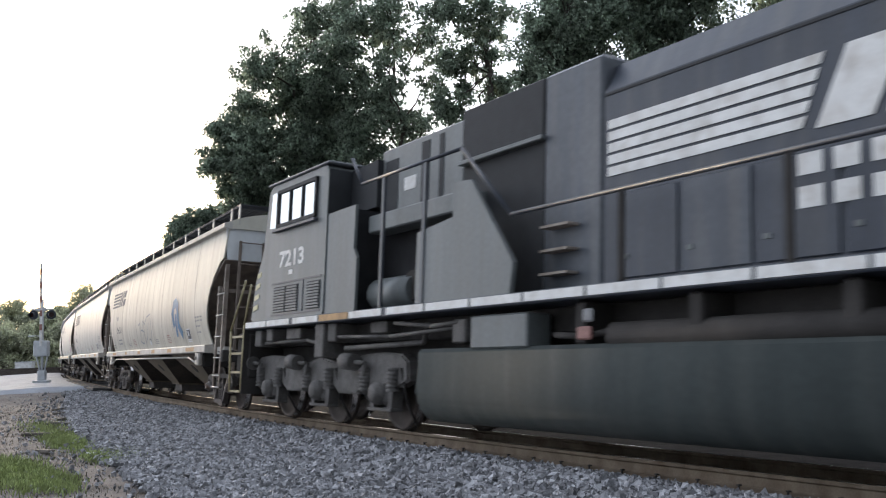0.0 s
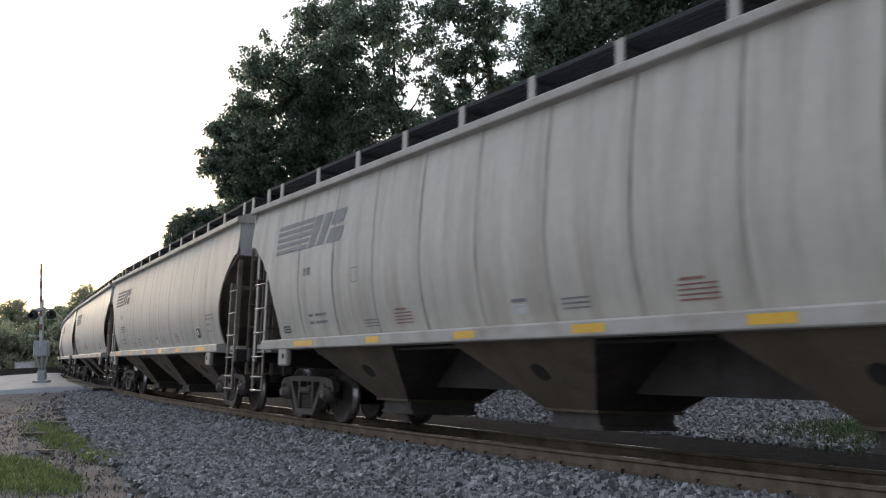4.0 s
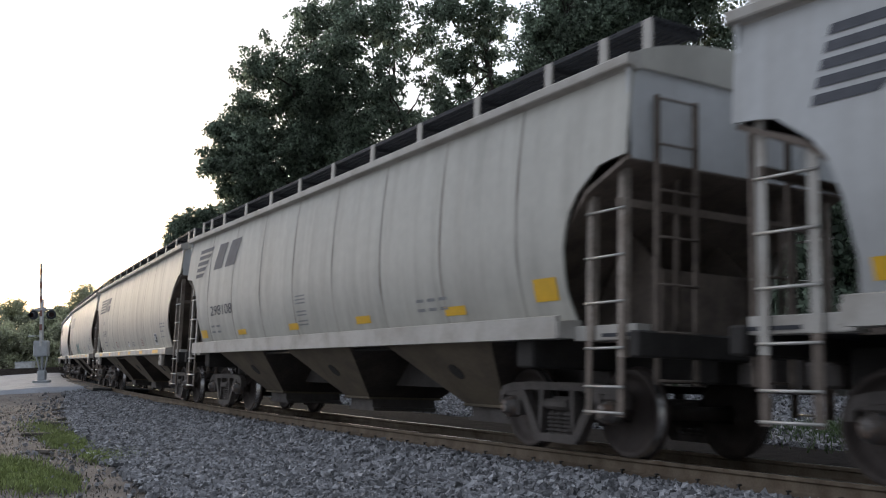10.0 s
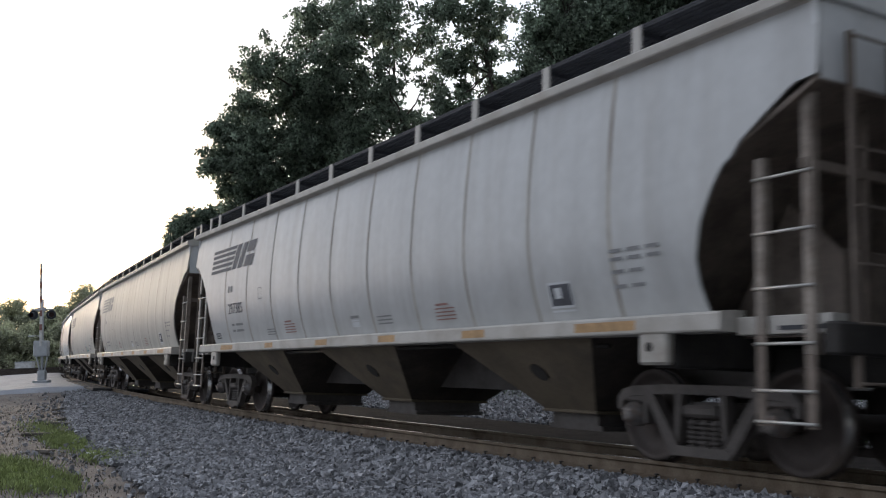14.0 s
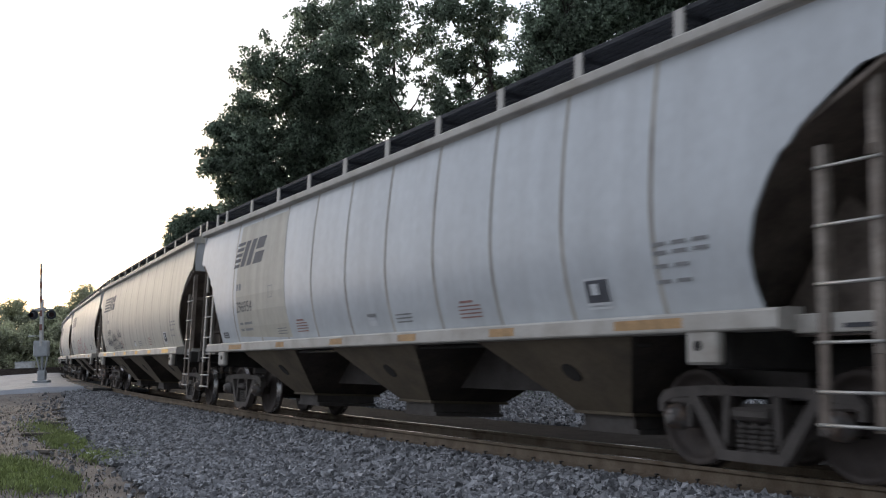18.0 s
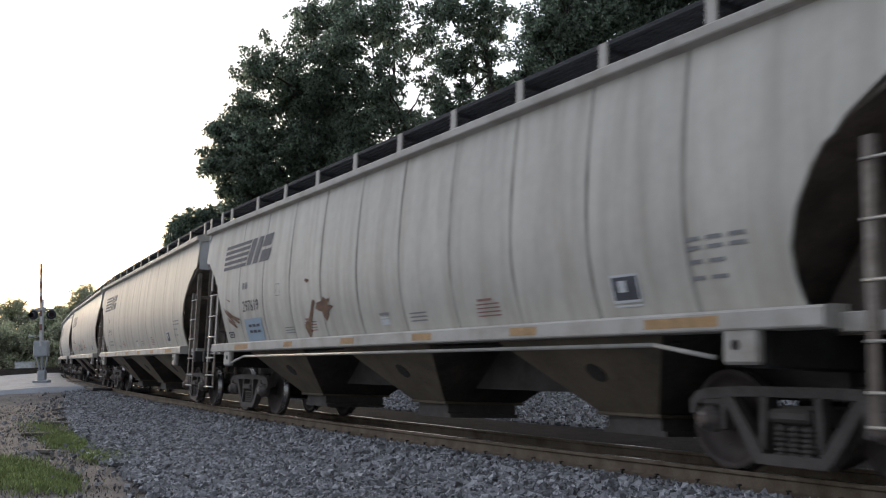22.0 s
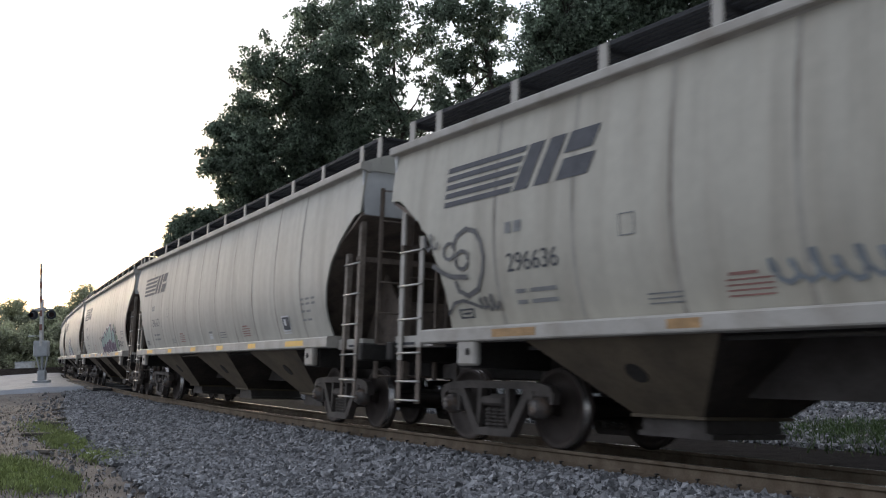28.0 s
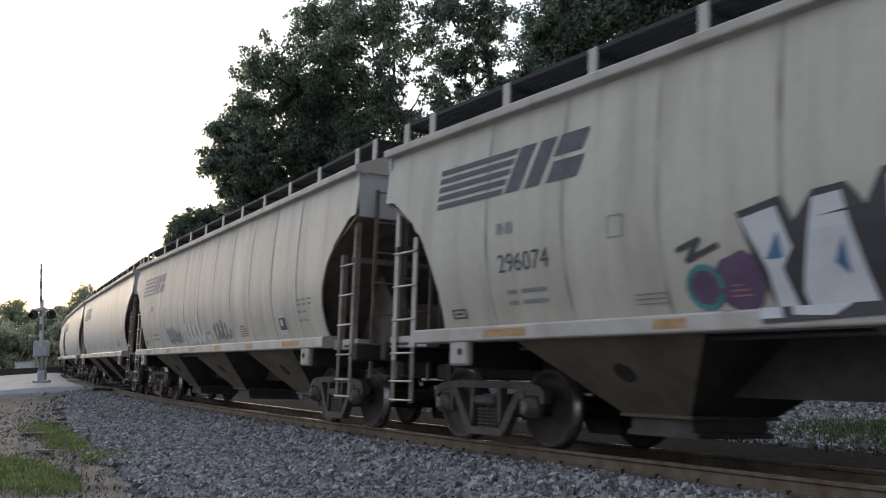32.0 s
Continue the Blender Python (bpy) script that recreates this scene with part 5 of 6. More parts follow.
    for x0, x1, z0, z1 in ((-8.62, -6.5, 2.36, 2.39), (-8.62, -6.5, 1.80, 1.83), (-7.25, -7.22, 1.8, 2.39)):
        box(bm, x0, x1, -1.512, -1.50, z0, z1)
    part("hatch_trim", bm, BLACK, cab)
    # equipment cabinet behind the cab
    bm = bmesh.new()
    prism(bm, [(-6.38, 1.74), (-5.32, 1.74), (-5.30, 2.55), (-5.42, 2.7), (-5.40, 3.38), (-6.38, 3.36)], -1.48, -1.43)
    part("equipment_cabinet", bm, GREY_BLACK, loco, "dusty black angled cabinet panel")
    # Block behind the panel, with the shade there put into its colour.
    bm = bmesh.new()
    box(bm, -6.38, -5.55, -1.425, 1.48, 1.74, 3.34)
    part("cabinet_body", bm, RECESS_SHADE, loco)
    # Solid block whose near-black colour stands for the shade in the gap.
    bm = bmesh.new()
    prism(bm, [(-6.36, 3.38), (-5.45, 3.40), (-5.45, 4.15), (-6.36, 4.12)], -1.1, 1.1)
    part("dark_recess", bm, LOUVRE_SHADE, loco)
    # hood: low run behind the cab, radiator block, long hood
    bm = bmesh.new()
    box(bm, -5.5, -3.1, -1.0, 1.0, 3.2, 4.30, 0.03)
    part("upper_hood", bm, GREY_BLACK, loco)
    for x0, x1, z0, z1 in ((-5.35, -4.95, 3.25, 4.1), (-4.25, -4.02, 3.3, 4.2), (-3.75, -3.62, 3.3, 4.22)):
        bm = bmesh.new()
        box(bm, x0, x1, -1.008, -0.99, z0, z1)
        part("hood_vent", bm, LOUVRE_SHADE, loco)
    bm = bmesh.new()
    box(bm, -4.75, -4.4, -1.006, -0.99, 3.55, 3.75)
    part("white_placard", bm, WHITE, loco)
    # Solid block in the opening, coloured as its shade.
    bm = bmesh.new()
    box(bm, -5.6, -3.2, -0.9, 0.9, 1.74, 3.2)
    part("engine_recess", bm, RECESS_SHADE, loco)
    bm = bmesh.new()
    box(bm, -5.3, -2.55, -1.30, -0.95, 2.93, 3.20, 0.02)
    part("duct_beam", bm, GREY_BLACK, loco)
    bm = bmesh.new()
    rod(bm, (-5.2, -1.1, 2.0), (-4.0, -1.1, 2.0), 0.24, 14)
    part("blower_housing", bm, GREY_BLACK, loco)
    bm = bmesh.new()
    rod(bm, (-4.0, -1.25, 2.05), (-4.0, -0.9, 2.05), 0.22, 14)
    part("blower_motor", bm, UNDER, loco)
    bm = bmesh.new()
    prism(bm, [(-3.45, 1.74), (-1.28, 1.74), (-1.22, 2.10), (-2.15, 3.22), (-2.55, 3.25), (-2.55, 2.80), (-3.45, 2.70)], -1.5, -1.44)
    part("splash_plate", bm, GREY_BLACK, loco, "dusty black angled side plate")
    bm = bmesh.new()
    box(bm, -3.12, -1.30, -1.03, 1.03, 3.68, 4.40, 0.02)
    part("radiator_grille", bm, LOUVRE_SHADE, loco)
    bm = bmesh.new()
    box(bm, -3.12, -1.30, -1.0, 1.0, 1.74, 3.68, 0.02)
    part("mid_hood", bm, LOUVRE_SHADE, loco)
    bm = bmesh.new()
    box(bm, -3.12, -1.25, -1.10, -0.98, 3.62, 3.68, 0.01)
    part("hood_ledge", bm, GREY_BLACK, loco)
    bm = bmesh.new()
    box(bm, -1.30, -0.24, -1.02, 1.02, 1.74, 4.42, 0.04)
    part("hood_section", bm, HOOD_GREY, loco)
    bm = bmesh.new()
    prism_x(bm, [(-1.0, 1.74), (1.0, 1.74), (1.0, 3.95), (0.82, 4.30), (-0.82, 4.30), (-1.0, 3.95)], -0.22, 11.0)
    part("long_hood", bm, BLACK, loco)
    bm = bmesh.new()
    box(bm, -0.22, 11.0, -1.01, -0.995, 3.90, 3.93)
    part("hood_joint", bm, LOUVRE_SHADE, loco)
    for k in range(12):
        x0 = 0.02 + 0.92 * k
        bm = bmesh.new()
        box(bm, x0, x0 + 0.86, -1.022, -1.0, 1.84, 2.76, 0.012)
        door = part("hood_door", bm, HOOD_GREY if k % 3 == 1 else BLACK, loco)
        bm = bmesh.new()
        box(bm, x0 + 0.08, x0 + 0.16, -1.035, -1.02, 2.05, 2.10)
        part("latch", bm, GREY_BLACK, door)
    # white speed stripes, a leaning block mark, and two rows of lettering as blocks
    for k in range(5):
        z = 2.98 + 0.132 * k
        part("hood_stripe", wall_mesh("hood_stripe", [[(-0.16, z), (2.36 + 0.05 * k, z), (2.40 + 0.05 * k, z + 0.1), (-0.16, z + 0.1)]], WHITE, -1.014), None, loco)
    for x0 in (2.5, 4.1):
        bm = bmesh.new()
        prism(bm, [(x0, 2.95), (x0 + 0.55, 2.95), (x0 + 0.88, 3.62), (x0 + 0.33, 3.62)], -1.014, -1.006)
        prism(bm, [(x0 + 0.68, 2.95), (x0 + 1.32, 2.95), (x0 + 1.6, 3.62), (x0 + 1.0, 3.62)], -1.014, -1.006)
        part("logo_block", bm, WHITE, loco)
    for row, z in ((0, 2.56), (1, 2.27)):
        for k in range(8):
            part("letter_block", wall_mesh("letter_block", [[(2.32 + 0.36 * k, z), (2.57 + 0.36 * k, z), (2.57 + 0.36 * k, z + 0.19), (2.32 + 0.36 * k, z + 0.19)]], WHITE, -1.030), None, loco)
    for z in (1.95, 2.22, 2.5):
        bm = bmesh.new()
        box(bm, -1.12, -0.62, -1.2, -1.03, z, z + 0.03)
        part("hood_step", bm, RUSTY_LADDER, loco)
    # handrail and stanchions
    bm = bmesh.new()
    pipe(bm, [(-5.55, -1.5, 4.12), (-5.17, -1.5, 3.66), (-2.38, -1.5, 3.66), (-1.27, -1.5, 2.66), (11.0, -1.5, 2.66)], 0.026, 8)
    part("handrail", bm, BLACK, loco)
    for x0, z1 in ((-4.45, 3.66), (-3.27, 3.64), (0.6, 2.66), (2.6, 2.66), (4.6, 2.66), (6.6, 2.66), (8.6, 2.66)):
        bm = bmesh.new()
        box(bm, x0 - 0.035, x0 + 0.035, -1.52, -1.48, 1.74, z1)
        part("stanchion", bm, HOOD_GREY if x0 < 0 else UNDER, loco)
    # steps and end handrails at the cab end
    for y in (-1.5,):
        for z in (0.42, 0.78, 1.14, 1.46):
            bm = bmesh.new()
            box(bm, -10.6, -9.98, y, y + 0.45, z, z + 0.04)
            part("step", bm, HANDRAIL_YELLOW, loco)
        bm = bmesh.new()
        box(bm, -9.99, -9.93, -1.50, -0.9, 0.40, 1.70)
        part("step_plate", bm, UNDER, loco)
        bm = bmesh.new()
        pipe(bm, [(-10.6, y, 0.42), (-10.7, y, 1.6), (-10.0, y, 2.55)], 0.022, 8)
        part("step_rail", bm, HANDRAIL_YELLOW, loco, "worn yellow step handrail")
        bm = bmesh.new()
        pipe(bm, [(-9.98, y, 0.42), (-9.95, y, 1.7), (-9.7, y, 2.45)], 0.022, 8)
        part("step_rail", bm, HANDRAIL_YELLOW, loco, "worn yellow step handrail")
    bm = bmesh.new()
    box(bm, -10.55, -9.9, -1.4, 1.4, 0.7, 1.55, 0.03)
    part("pilot", bm, UNDER, loco)
    bm = bmesh.new()
    box(bm, -11.3, -10.5, -0.12, 0.12, 0.78, 1.0, 0.03)
    part("coupler", bm, TRUCK, loco)
    # tank, air box and trucks
    # Added box: fills the open space under the deck with darkness.
    bm = bmesh.new()
    box(bm, -9.9, 9.9, -0.7, 0.7, 0.6, 1.31)
    part("traction_gear", bm, UNDER, loco)
    bm = bmesh.new()
    bend_of = [(1.08 + 0.37 * math.cos(a), 0.56 - 0.37 * math.sin(a)) for a in [radians(11.25 * k) for k in range(9)]]
    prof = [(-1.40, 1.14), (-1.45, 1.09)] + [(-y, z) for y, z in bend_of] + list(reversed(bend_of)) + [(1.45, 1.09), (1.40, 1.14)]
    prism_x(bm, prof, -3.45, 5.2)
    bmesh.ops.bevel(bm, geom=[e for e in bm.edges if abs(e.verts[0].co.x - e.verts[1].co.x) < 0.01 and abs(e.verts[0].co.x + 3.45) < 0.01], offset=0.06, segments=2, affect="EDGES")
    for f in bm.faces:
        f.smooth = abs(f.normal.x) < 0.5 and f.normal.z < 0.3
    part("fuel_tank", bm, TANK, loco, "dusty dark fuel tank with a curved lower side")
    bm = bmesh.new()
    box(bm, -2.15, -1.0, -1.45, -1.1, 1.12, 1.52, 0.02)
    part("battery_box", bm, GREY_BLACK, loco)
    bm = bmesh.new()
    for k in range(6):
        x0 = -0.6 + 0.9 * k
        pipe(bm, [(x0, -1.35, 1.25), (x0 + 0.5, -1.38, 1.22), (x0 + 0.9, -1.35, 1.27)], 0.035, 6)
    part("air_pipe", bm, UNDER, loco)
    bm = bmesh.new()
    rod(bm, (0.3, -1.3, 1.22), (4.5, -1.3, 1.22), 0.14, 12)
    part("air_reservoir", bm, UNDER, loco)
    # brackets, valves and pipes under the deck
    for x0, x1, z0, z1, y in ((-9.62, -9.3, 1.28, 1.58, -1.4), (-9.0, -8.7, 1.36, 1.6, -1.42), (-8.2, -7.6, 1.38, 1.58, -1.36), (-6.75, -6.42, 1.05, 1.6, -1.46), (-6.4, -6.1, 1.3, 1.6, -1.4), (-2.62, -2.32, 1.2, 1.5, -1.42), (-5.1, -4.6, 1.4, 1.58, -1.3)):
        bm = bmesh.new()
        box(bm, x0, x1, y, y + 0.4, z0, z1, 0.02)
        part("frame_bracket", bm, CAST, loco)
    for pts, r in (([(-9.4, -1.3, 1.34), (-7.4, -1.3, 1.36), (-6.6, -1.38, 1.26)], 0.03), ([(-6.2, -1.34, 1.38), (-4.4, -1.34, 1.34), (-2.6, -1.36, 1.4)], 0.028), ([(-6.0, -1.25, 1.2), (-3.6, -1.25, 1.24), (-3.5, -1.25, 1.5)], 0.04), ([(-4.2, -1.38, 1.52), (-3.2, -1.38, 1.44), (-2.5, -1.4, 1.46)], 0.03)):
        bm = bmesh.new()
        pipe(bm, pts, r, 8)
        part("air_pipe", bm, CAST, loco)
    for x0 in (-0.2, 1.4, 3.0, 4.6):
        bm = bmesh.new()
        box(bm, x0, x0 + 0.18, -1.42, -1.0, 1.14, 1.58, 0.02)
        part("tank_hanger", bm, UNDER, loco)
    bm = bmesh.new()
    box(bm, -0.12, 0.1, -1.47, -1.42, 1.18, 1.32, 0.02)
    part("fuel_cutoff_sign", bm, RED_MARK, loco)
    bm = bmesh.new()
    box(bm, -0.02, 0.14, -1.48, -1.44, 1.36, 1.5, 0.02)
    part("fuel_filler_cap", bm, FADED, loco)
    for mid in (-7.1, 7.1):
        bm = bmesh.new()
        y0, y1 = -1.18, -0.98
        top = [(-2.95, 1.0), (-2.75, 1.1), (-2.2, 1.13), (-1.5, 1.1), (-1.1, 0.98), (-0.5, 1.0), (0, 1.08), (0.5, 1.0), (1.1, 0.98), (1.5, 1.1), (2.2, 1.13), (2.75, 1.1), (2.95, 1.0)]
        low = [(2.98, 0.72), (2.72, 0.62), (1.62, 0.62), (1.4, 0.5), (0.72, 0.5), (0.52, 0.62), (-0.52, 0.62), (-0.72, 0.5), (-1.4, 0.5), (-1.62, 0.62), (-2.72, 0.62), (-2.98, 0.72)]
        prism(bm, [(mid + x, z) for x, z in low[::-1] + top[::-1]][::-1], y0, y1)
        bmesh.ops.recalc_face_normals(bm, faces=bm.faces[:])
        bmesh.ops.bevel(bm, geom=[e for e in bm.edges if abs(e.verts[0].co.y - e.verts[1].co.y) < 0.01], offset=0.03, segments=2, affect="EDGES")
        truck = part("locomotive_truck", bm, CAST, loco, "dusty three-axle cast truck frame")
        for d in (-2.15, 0, 2.15):
            bm = bmesh.new()
            for e in (-1, 1):
                prism(bm, [(mid + d + e * 0.30 - 0.075, 0.66), (mid + d + e * 0.30 + 0.075, 0.66), (mid + d + e * 0.27 + 0.06, 0.30), (mid + d + e * 0.27 - 0.06, 0.30)][::-1], y0 + 0.02, y1)
            box(bm, mid + d - 0.36, mid + d + 0.36, y0 - 0.01, y1, 0.27, 0.32, 0.01)
            part("pedestal", bm, CAST, truck)
            bm = bmesh.new()
            box(bm, mid + d - 0.2, mid + d + 0.2, -1.20, -1.05, 0.36, 0.72, 0.05)
            lathe(bm, [(0.0, -1.33), (0.09, -1.33), (0.13, -1.31), (0.15, -1.26), (0.17, -1.25), (0.17, -1.18)], 18, (mid + d, 0, 0.53))
            part("journal_box", bm, CAST, truck)
            for e in (-0.44, 0.44):
                bm = bmesh.new()
                prof = []
                for k in range(6):
                    prof += [(0.10, 0.56 + 0.06 * k), (0.10, 0.59 + 0.06 * k), (0.075, 0.6 + 0.06 * k)]
                lathe(bm, prof, 12, (mid + d + e, -1.2, 0), "Z")
                part("coil_spring", bm, CAST, truck)
            bm = bmesh.new()
            rod(bm, (mid + d - 0.62, -1.3, 0.98), (mid + d - 0.98, -1.3, 1.0), 0.13, 14)
            rod(bm, (mid + d - 0.3, -1.3, 0.97), (mid + d - 0.62, -1.3, 0.98), 0.035, 8)
            part("brake_cylinder", bm, CAST, truck)
            bm = bmesh.new()
            pipe(bm, [(mid + d - 0.32, -1.28, 0.97), (mid + d - 0.5, -1.22, 0.6), (mid + d - 0.62, -1.0, 0.42)], 0.04, 8)
            box(bm, mid + d - 0.68, mid + d - 0.54, -0.98, -0.72, 0.32, 0.62, 0.02)
            part("brake_rigging", bm, CAST, truck)
            bm = bmesh.new()
            pipe(bm, [(mid + d + 0.66, -1.2, 0.9), (mid + d + 0.7, -1.1, 0.4), (mid + d + 0.56, -0.85, 0.1)], 0.022, 6)
            part("sand_pipe", bm, UNDER, truck)
            ws = part("wheelset", LOCO_WHEELSET, None, loco, "worn steel wheelset")
            ws.location = (mid + d, 0, 0.522)
    return loco


locomotive = make_locomotive()
# ---------------------------------------------------------------- trees
LEAF = material("deep_green_leaves", (0.150, 0.188, 0.142), 0.6, vary=0.35, scale=0.6, fine=3, bump=0, island=0.6, spec=0.3)
# Distance haze is put into this paler leaf colour.
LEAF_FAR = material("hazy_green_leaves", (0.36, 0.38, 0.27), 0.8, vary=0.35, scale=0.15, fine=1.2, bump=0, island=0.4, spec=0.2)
let_light_through(LEAF, 0.55)
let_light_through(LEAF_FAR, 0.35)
BARK = material("grey_brown_bark", (0.075, 0.065, 0.055), 0.95, vary=0.3, scale=3, fine=25, bump=0.8)


def leaf_cloud(name, clumps, per, size, seed, mat):
    """Many small folded leaves scattered in soft clumps: each clump a place and a radius."""
    rng = np.random.default_rng(seed)
    centres, radii = np.array([c[:3] for c in clumps]), np.array([c[3] for c in clumps])
    counts = np.maximum(6, (per * radii ** 2).astype(int))
    which = np.repeat(np.arange(len(clumps)), counts)
    n = len(which)
    off = rng.normal(size=(n, 3))
    off /= np.linalg.norm(off, axis=1)[:, None]
    off *= (rng.random(n) ** 0.45)[:, None] * radii[which][:, None]
    off[:, 2] *= 0.75
    p = centres[which] + off
    a = rng.normal(size=(n, 3))
    a[:, 2] -= 0.4
    a /= np.linalg.norm(a, axis=1)[:, None]
    b = np.cross(a, rng.normal(size=(n, 3)))
    b /= np.linalg.norm(b, axis=1)[:, None]
    length = size * (0.7 + 0.7 * rng.random(n))[:, None]
    wide = length * 0.62
    verts = np.stack([p, p + a * length * 0.5 + b * wide * 0.5, p + a * length, p + a * length * 0.5 - b * wide * 0.5], 1).reshape(-1, 3)
    faces = np.arange(4 * n).reshape(-1, 4)
    return bulk(name, verts.tolist(), faces.tolist(), mat)


def limb(bm, a, b, r0, r1, rng, bow=0.08, steps=4):
    a, b = Vector(a), Vector(b)
    length = (b - a).length
    last, last_r = a, r0
    for i in range(1, steps + 1):
        u = i / steps
        p = a.lerp(b, u)
        if i < steps:
            p += Vector((rng.uniform(-1, 1), rng.uniform(-1, 1), rng.uniform(-0.3, 1))) * bow * length * math.sin(math.pi * u)
        r = r0 + (r1 - r0) * u
        rod(bm, last, p, last_r, 7, r)
        last, last_r = p, r


def make_tree(base, lobes, label, seed, per=330, size=0.18, dens=30, tuft=(0.18, 0.42), trunk_r=0.28, mat=None, fork=0.35, name="tree", hole=-0.24):
    """A tapered trunk that forks into limbs, each ending in a lobe of the crown that is made of many small leafy tufts with gaps between.
    A lobe is a place, a radius and how full it is."""
    rng = random.Random(seed)
    tree = tagged(new(name), label, "tree")
    base = Vector(base)
    tree.location = base
    bm = bmesh.new()
    top = Vector((sum(l[0] for l in lobes) / len(lobes), sum(l[1] for l in lobes) / len(lobes), max(l[2] for l in lobes))) - base
    fork_at = Vector((top.x * 0.25, top.y * 0.25, top.z * fork))
    limb(bm, (0, 0, -0.3), fork_at, trunk_r, trunk_r * 0.7, rng, 0.02)
    limb(bm, fork_at, top * 0.86, trunk_r * 0.7, 0.05, rng, 0.04, 6)
    tufts = []
    for x, y, z, r, full in lobes:
        c = Vector((x, y, z)) - base
        start = fork_at.lerp(top * 0.92, min(0.85, max(0.0, (c.z - r - fork_at.z) / max(0.1, top.z - fork_at.z))))
        limb(bm, start, c, trunk_r * 0.22, 0.03, rng, 0.1)
        for k in range(int(dens * r * r * full) + 4):
            d = Vector((rng.gauss(0, 1), rng.gauss(0, 1), rng.gauss(0, 1))).normalized() * r * rng.uniform(0.02, 1.0) ** 0.5 * rng.uniform(0.85, 1.22)
            q = c + Vector((d.x, d.y, d.z * 0.9))
            if noise.noise(q * (1.1 / r) + Vector((seed, 0, 0))) + 0.7 * noise.noise(q * 1.5) < hole + 0.14 * (1 - full):
                continue
            tufts.append((q.x, q.y, q.z, rng.uniform(*tuft)))
            if k % 9 == 0:
                limb(bm, c, q, 0.025, 0.01, rng, 0.15, 2)
    part("trunk", bm, BARK, tree)
    part("crown", leaf_cloud("crown", tufts, per, size, seed, mat or LEAF), None, tree)
    return tree


make_tree((-5.5, 50.5, -0.4), [(-6.5, 50.5, 18.5, 1.7, 0.6), (-4.9, 50.3, 19.7, 2.1, 0.6), (-5.2, 47.2, 15.6, 1.7, 0.8), (-8.4, 47.2, 15.8, 1.5, 0.7), (-10.2, 50.2, 16.1, 0.8, 0.7), (-7.7, 49.9, 15.1, 1.8, 0.9), (-6.0, 49.7, 14.0, 2.2, 1.2), (-3.9, 48.1, 14.1, 1.9, 0.8), (-10.5, 49.6, 12.7, 1.5, 0.8),
                              (-11.5, 49.5, 13.0, 0.7, 0.7), (-11.3, 49.6, 11.4, 1.2, 0.9), (-11.6, 47.8, 10.7, 0.6, 0.8), (-8.9, 48.9, 11.3, 2.2, 1.3), (-6.8, 48.8, 11.1, 2.1, 1.2), (-9.8, 50.4, 9.7, 1.9, 1.2), (-10.0, 50.4, 14.3, 1.2, 0.8), (-5.5, 51.3, 12.1, 1.8, 0.9), (-8.0, 51.4, 8.6, 2.2, 1.2), (-11.0, 49.6, 9.9, 0.9, 0.9)],
          "tall broad oak with dark green leaves and sky gaps", 11, trunk_r=0.4, dens=86, hole=-0.23)
make_tree((-1.8, 46.8, -0.4), [(-2.3, 46.4, 17.5, 1.7, 0.5), (-0.8, 46.0, 16.3, 1.5, 0.5), (-2.3, 45.5, 14.9, 1.6, 0.5), (-0.5, 45.5, 14.0, 1.4, 0.5), (-2.4, 47.0, 12.6, 1.6, 0.7), (-3.9, 46.8, 10.4, 1.6, 0.9), (-3.7, 46.3, 16.9, 1.4, 0.5), (-0.9, 48.3, 12.2, 1.3, 0.7), (-1.9, 46.4, 19.8, 1.7, 0.6), (-3.9, 47.3, 12.1, 1.3, 0.8), (-1.5, 47.0, 9.5, 2.0, 0.9)],
          "slender tall tree with open dark green leaves", 12, trunk_r=0.2, dens=80, hole=-0.18)
make_tree((2.6, 43.0, -0.4), [(1.1, 42.3, 16.2, 1.1, 0.6), (2.4, 41.9, 16.3, 0.8, 0.55), (0.7, 42.6, 14.3, 1.0, 0.6), (1.9, 42.2, 15.1, 0.7, 0.5), (0.6, 43.1, 12.3, 1.1, 0.65), (1.7, 44.0, 11.5, 0.8, 0.5), (2.6, 43.2, 14.5, 0.6, 0.3), (2.3, 42.6, 12.0, 0.6, 0.35), (1.4, 43.1, 18.4, 1.3, 0.5), (3.2, 43.0, 18.4, 1.0, 0.4), (1.2, 43.5, 9.6, 1.4, 0.8), (3.4, 43.4, 16.6, 0.6, 0.5), (0.1, 43.5, 16.9, 1.0, 0.6), (3.1, 43.4, 13.0, 0.7, 0.5), (1.5, 43.6, 13.2, 0.8, 0.5), (2.1, 43.4, 14.4, 1.0, 0.7), (3.0, 43.2, 13.3, 0.7, 0.7), (2.6, 43.4, 15.9, 0.8, 0.6)],
          "thin tree with sparse leaves and a bare trunk", 13, trunk_r=0.2, dens=90, fork=0.75, hole=-0.24)
make_tree((4.6, 33.5, -0.4), [(4.3, 33.5, 11.6, 1.5, 1.2), (3.4, 33.8, 11.0, 0.7, 1.0), (3.5, 33.5, 12.4, 0.7, 0.9), (4.7, 33.4, 12.9, 1.4, 1.2), (6.0, 32.8, 12.3, 1.5, 1.2), (6.0, 33.6, 14.0, 1.4, 1.0), (3.2, 34.0, 9.8, 0.9, 1.0), (4.4, 32.8, 9.5, 1.4, 1.0), (5.4, 33, 8.0, 1.8, 1.0)],
          "dense green tree close behind the track", 14, trunk_r=0.26, dens=90, size=0.14, hole=-0.32)
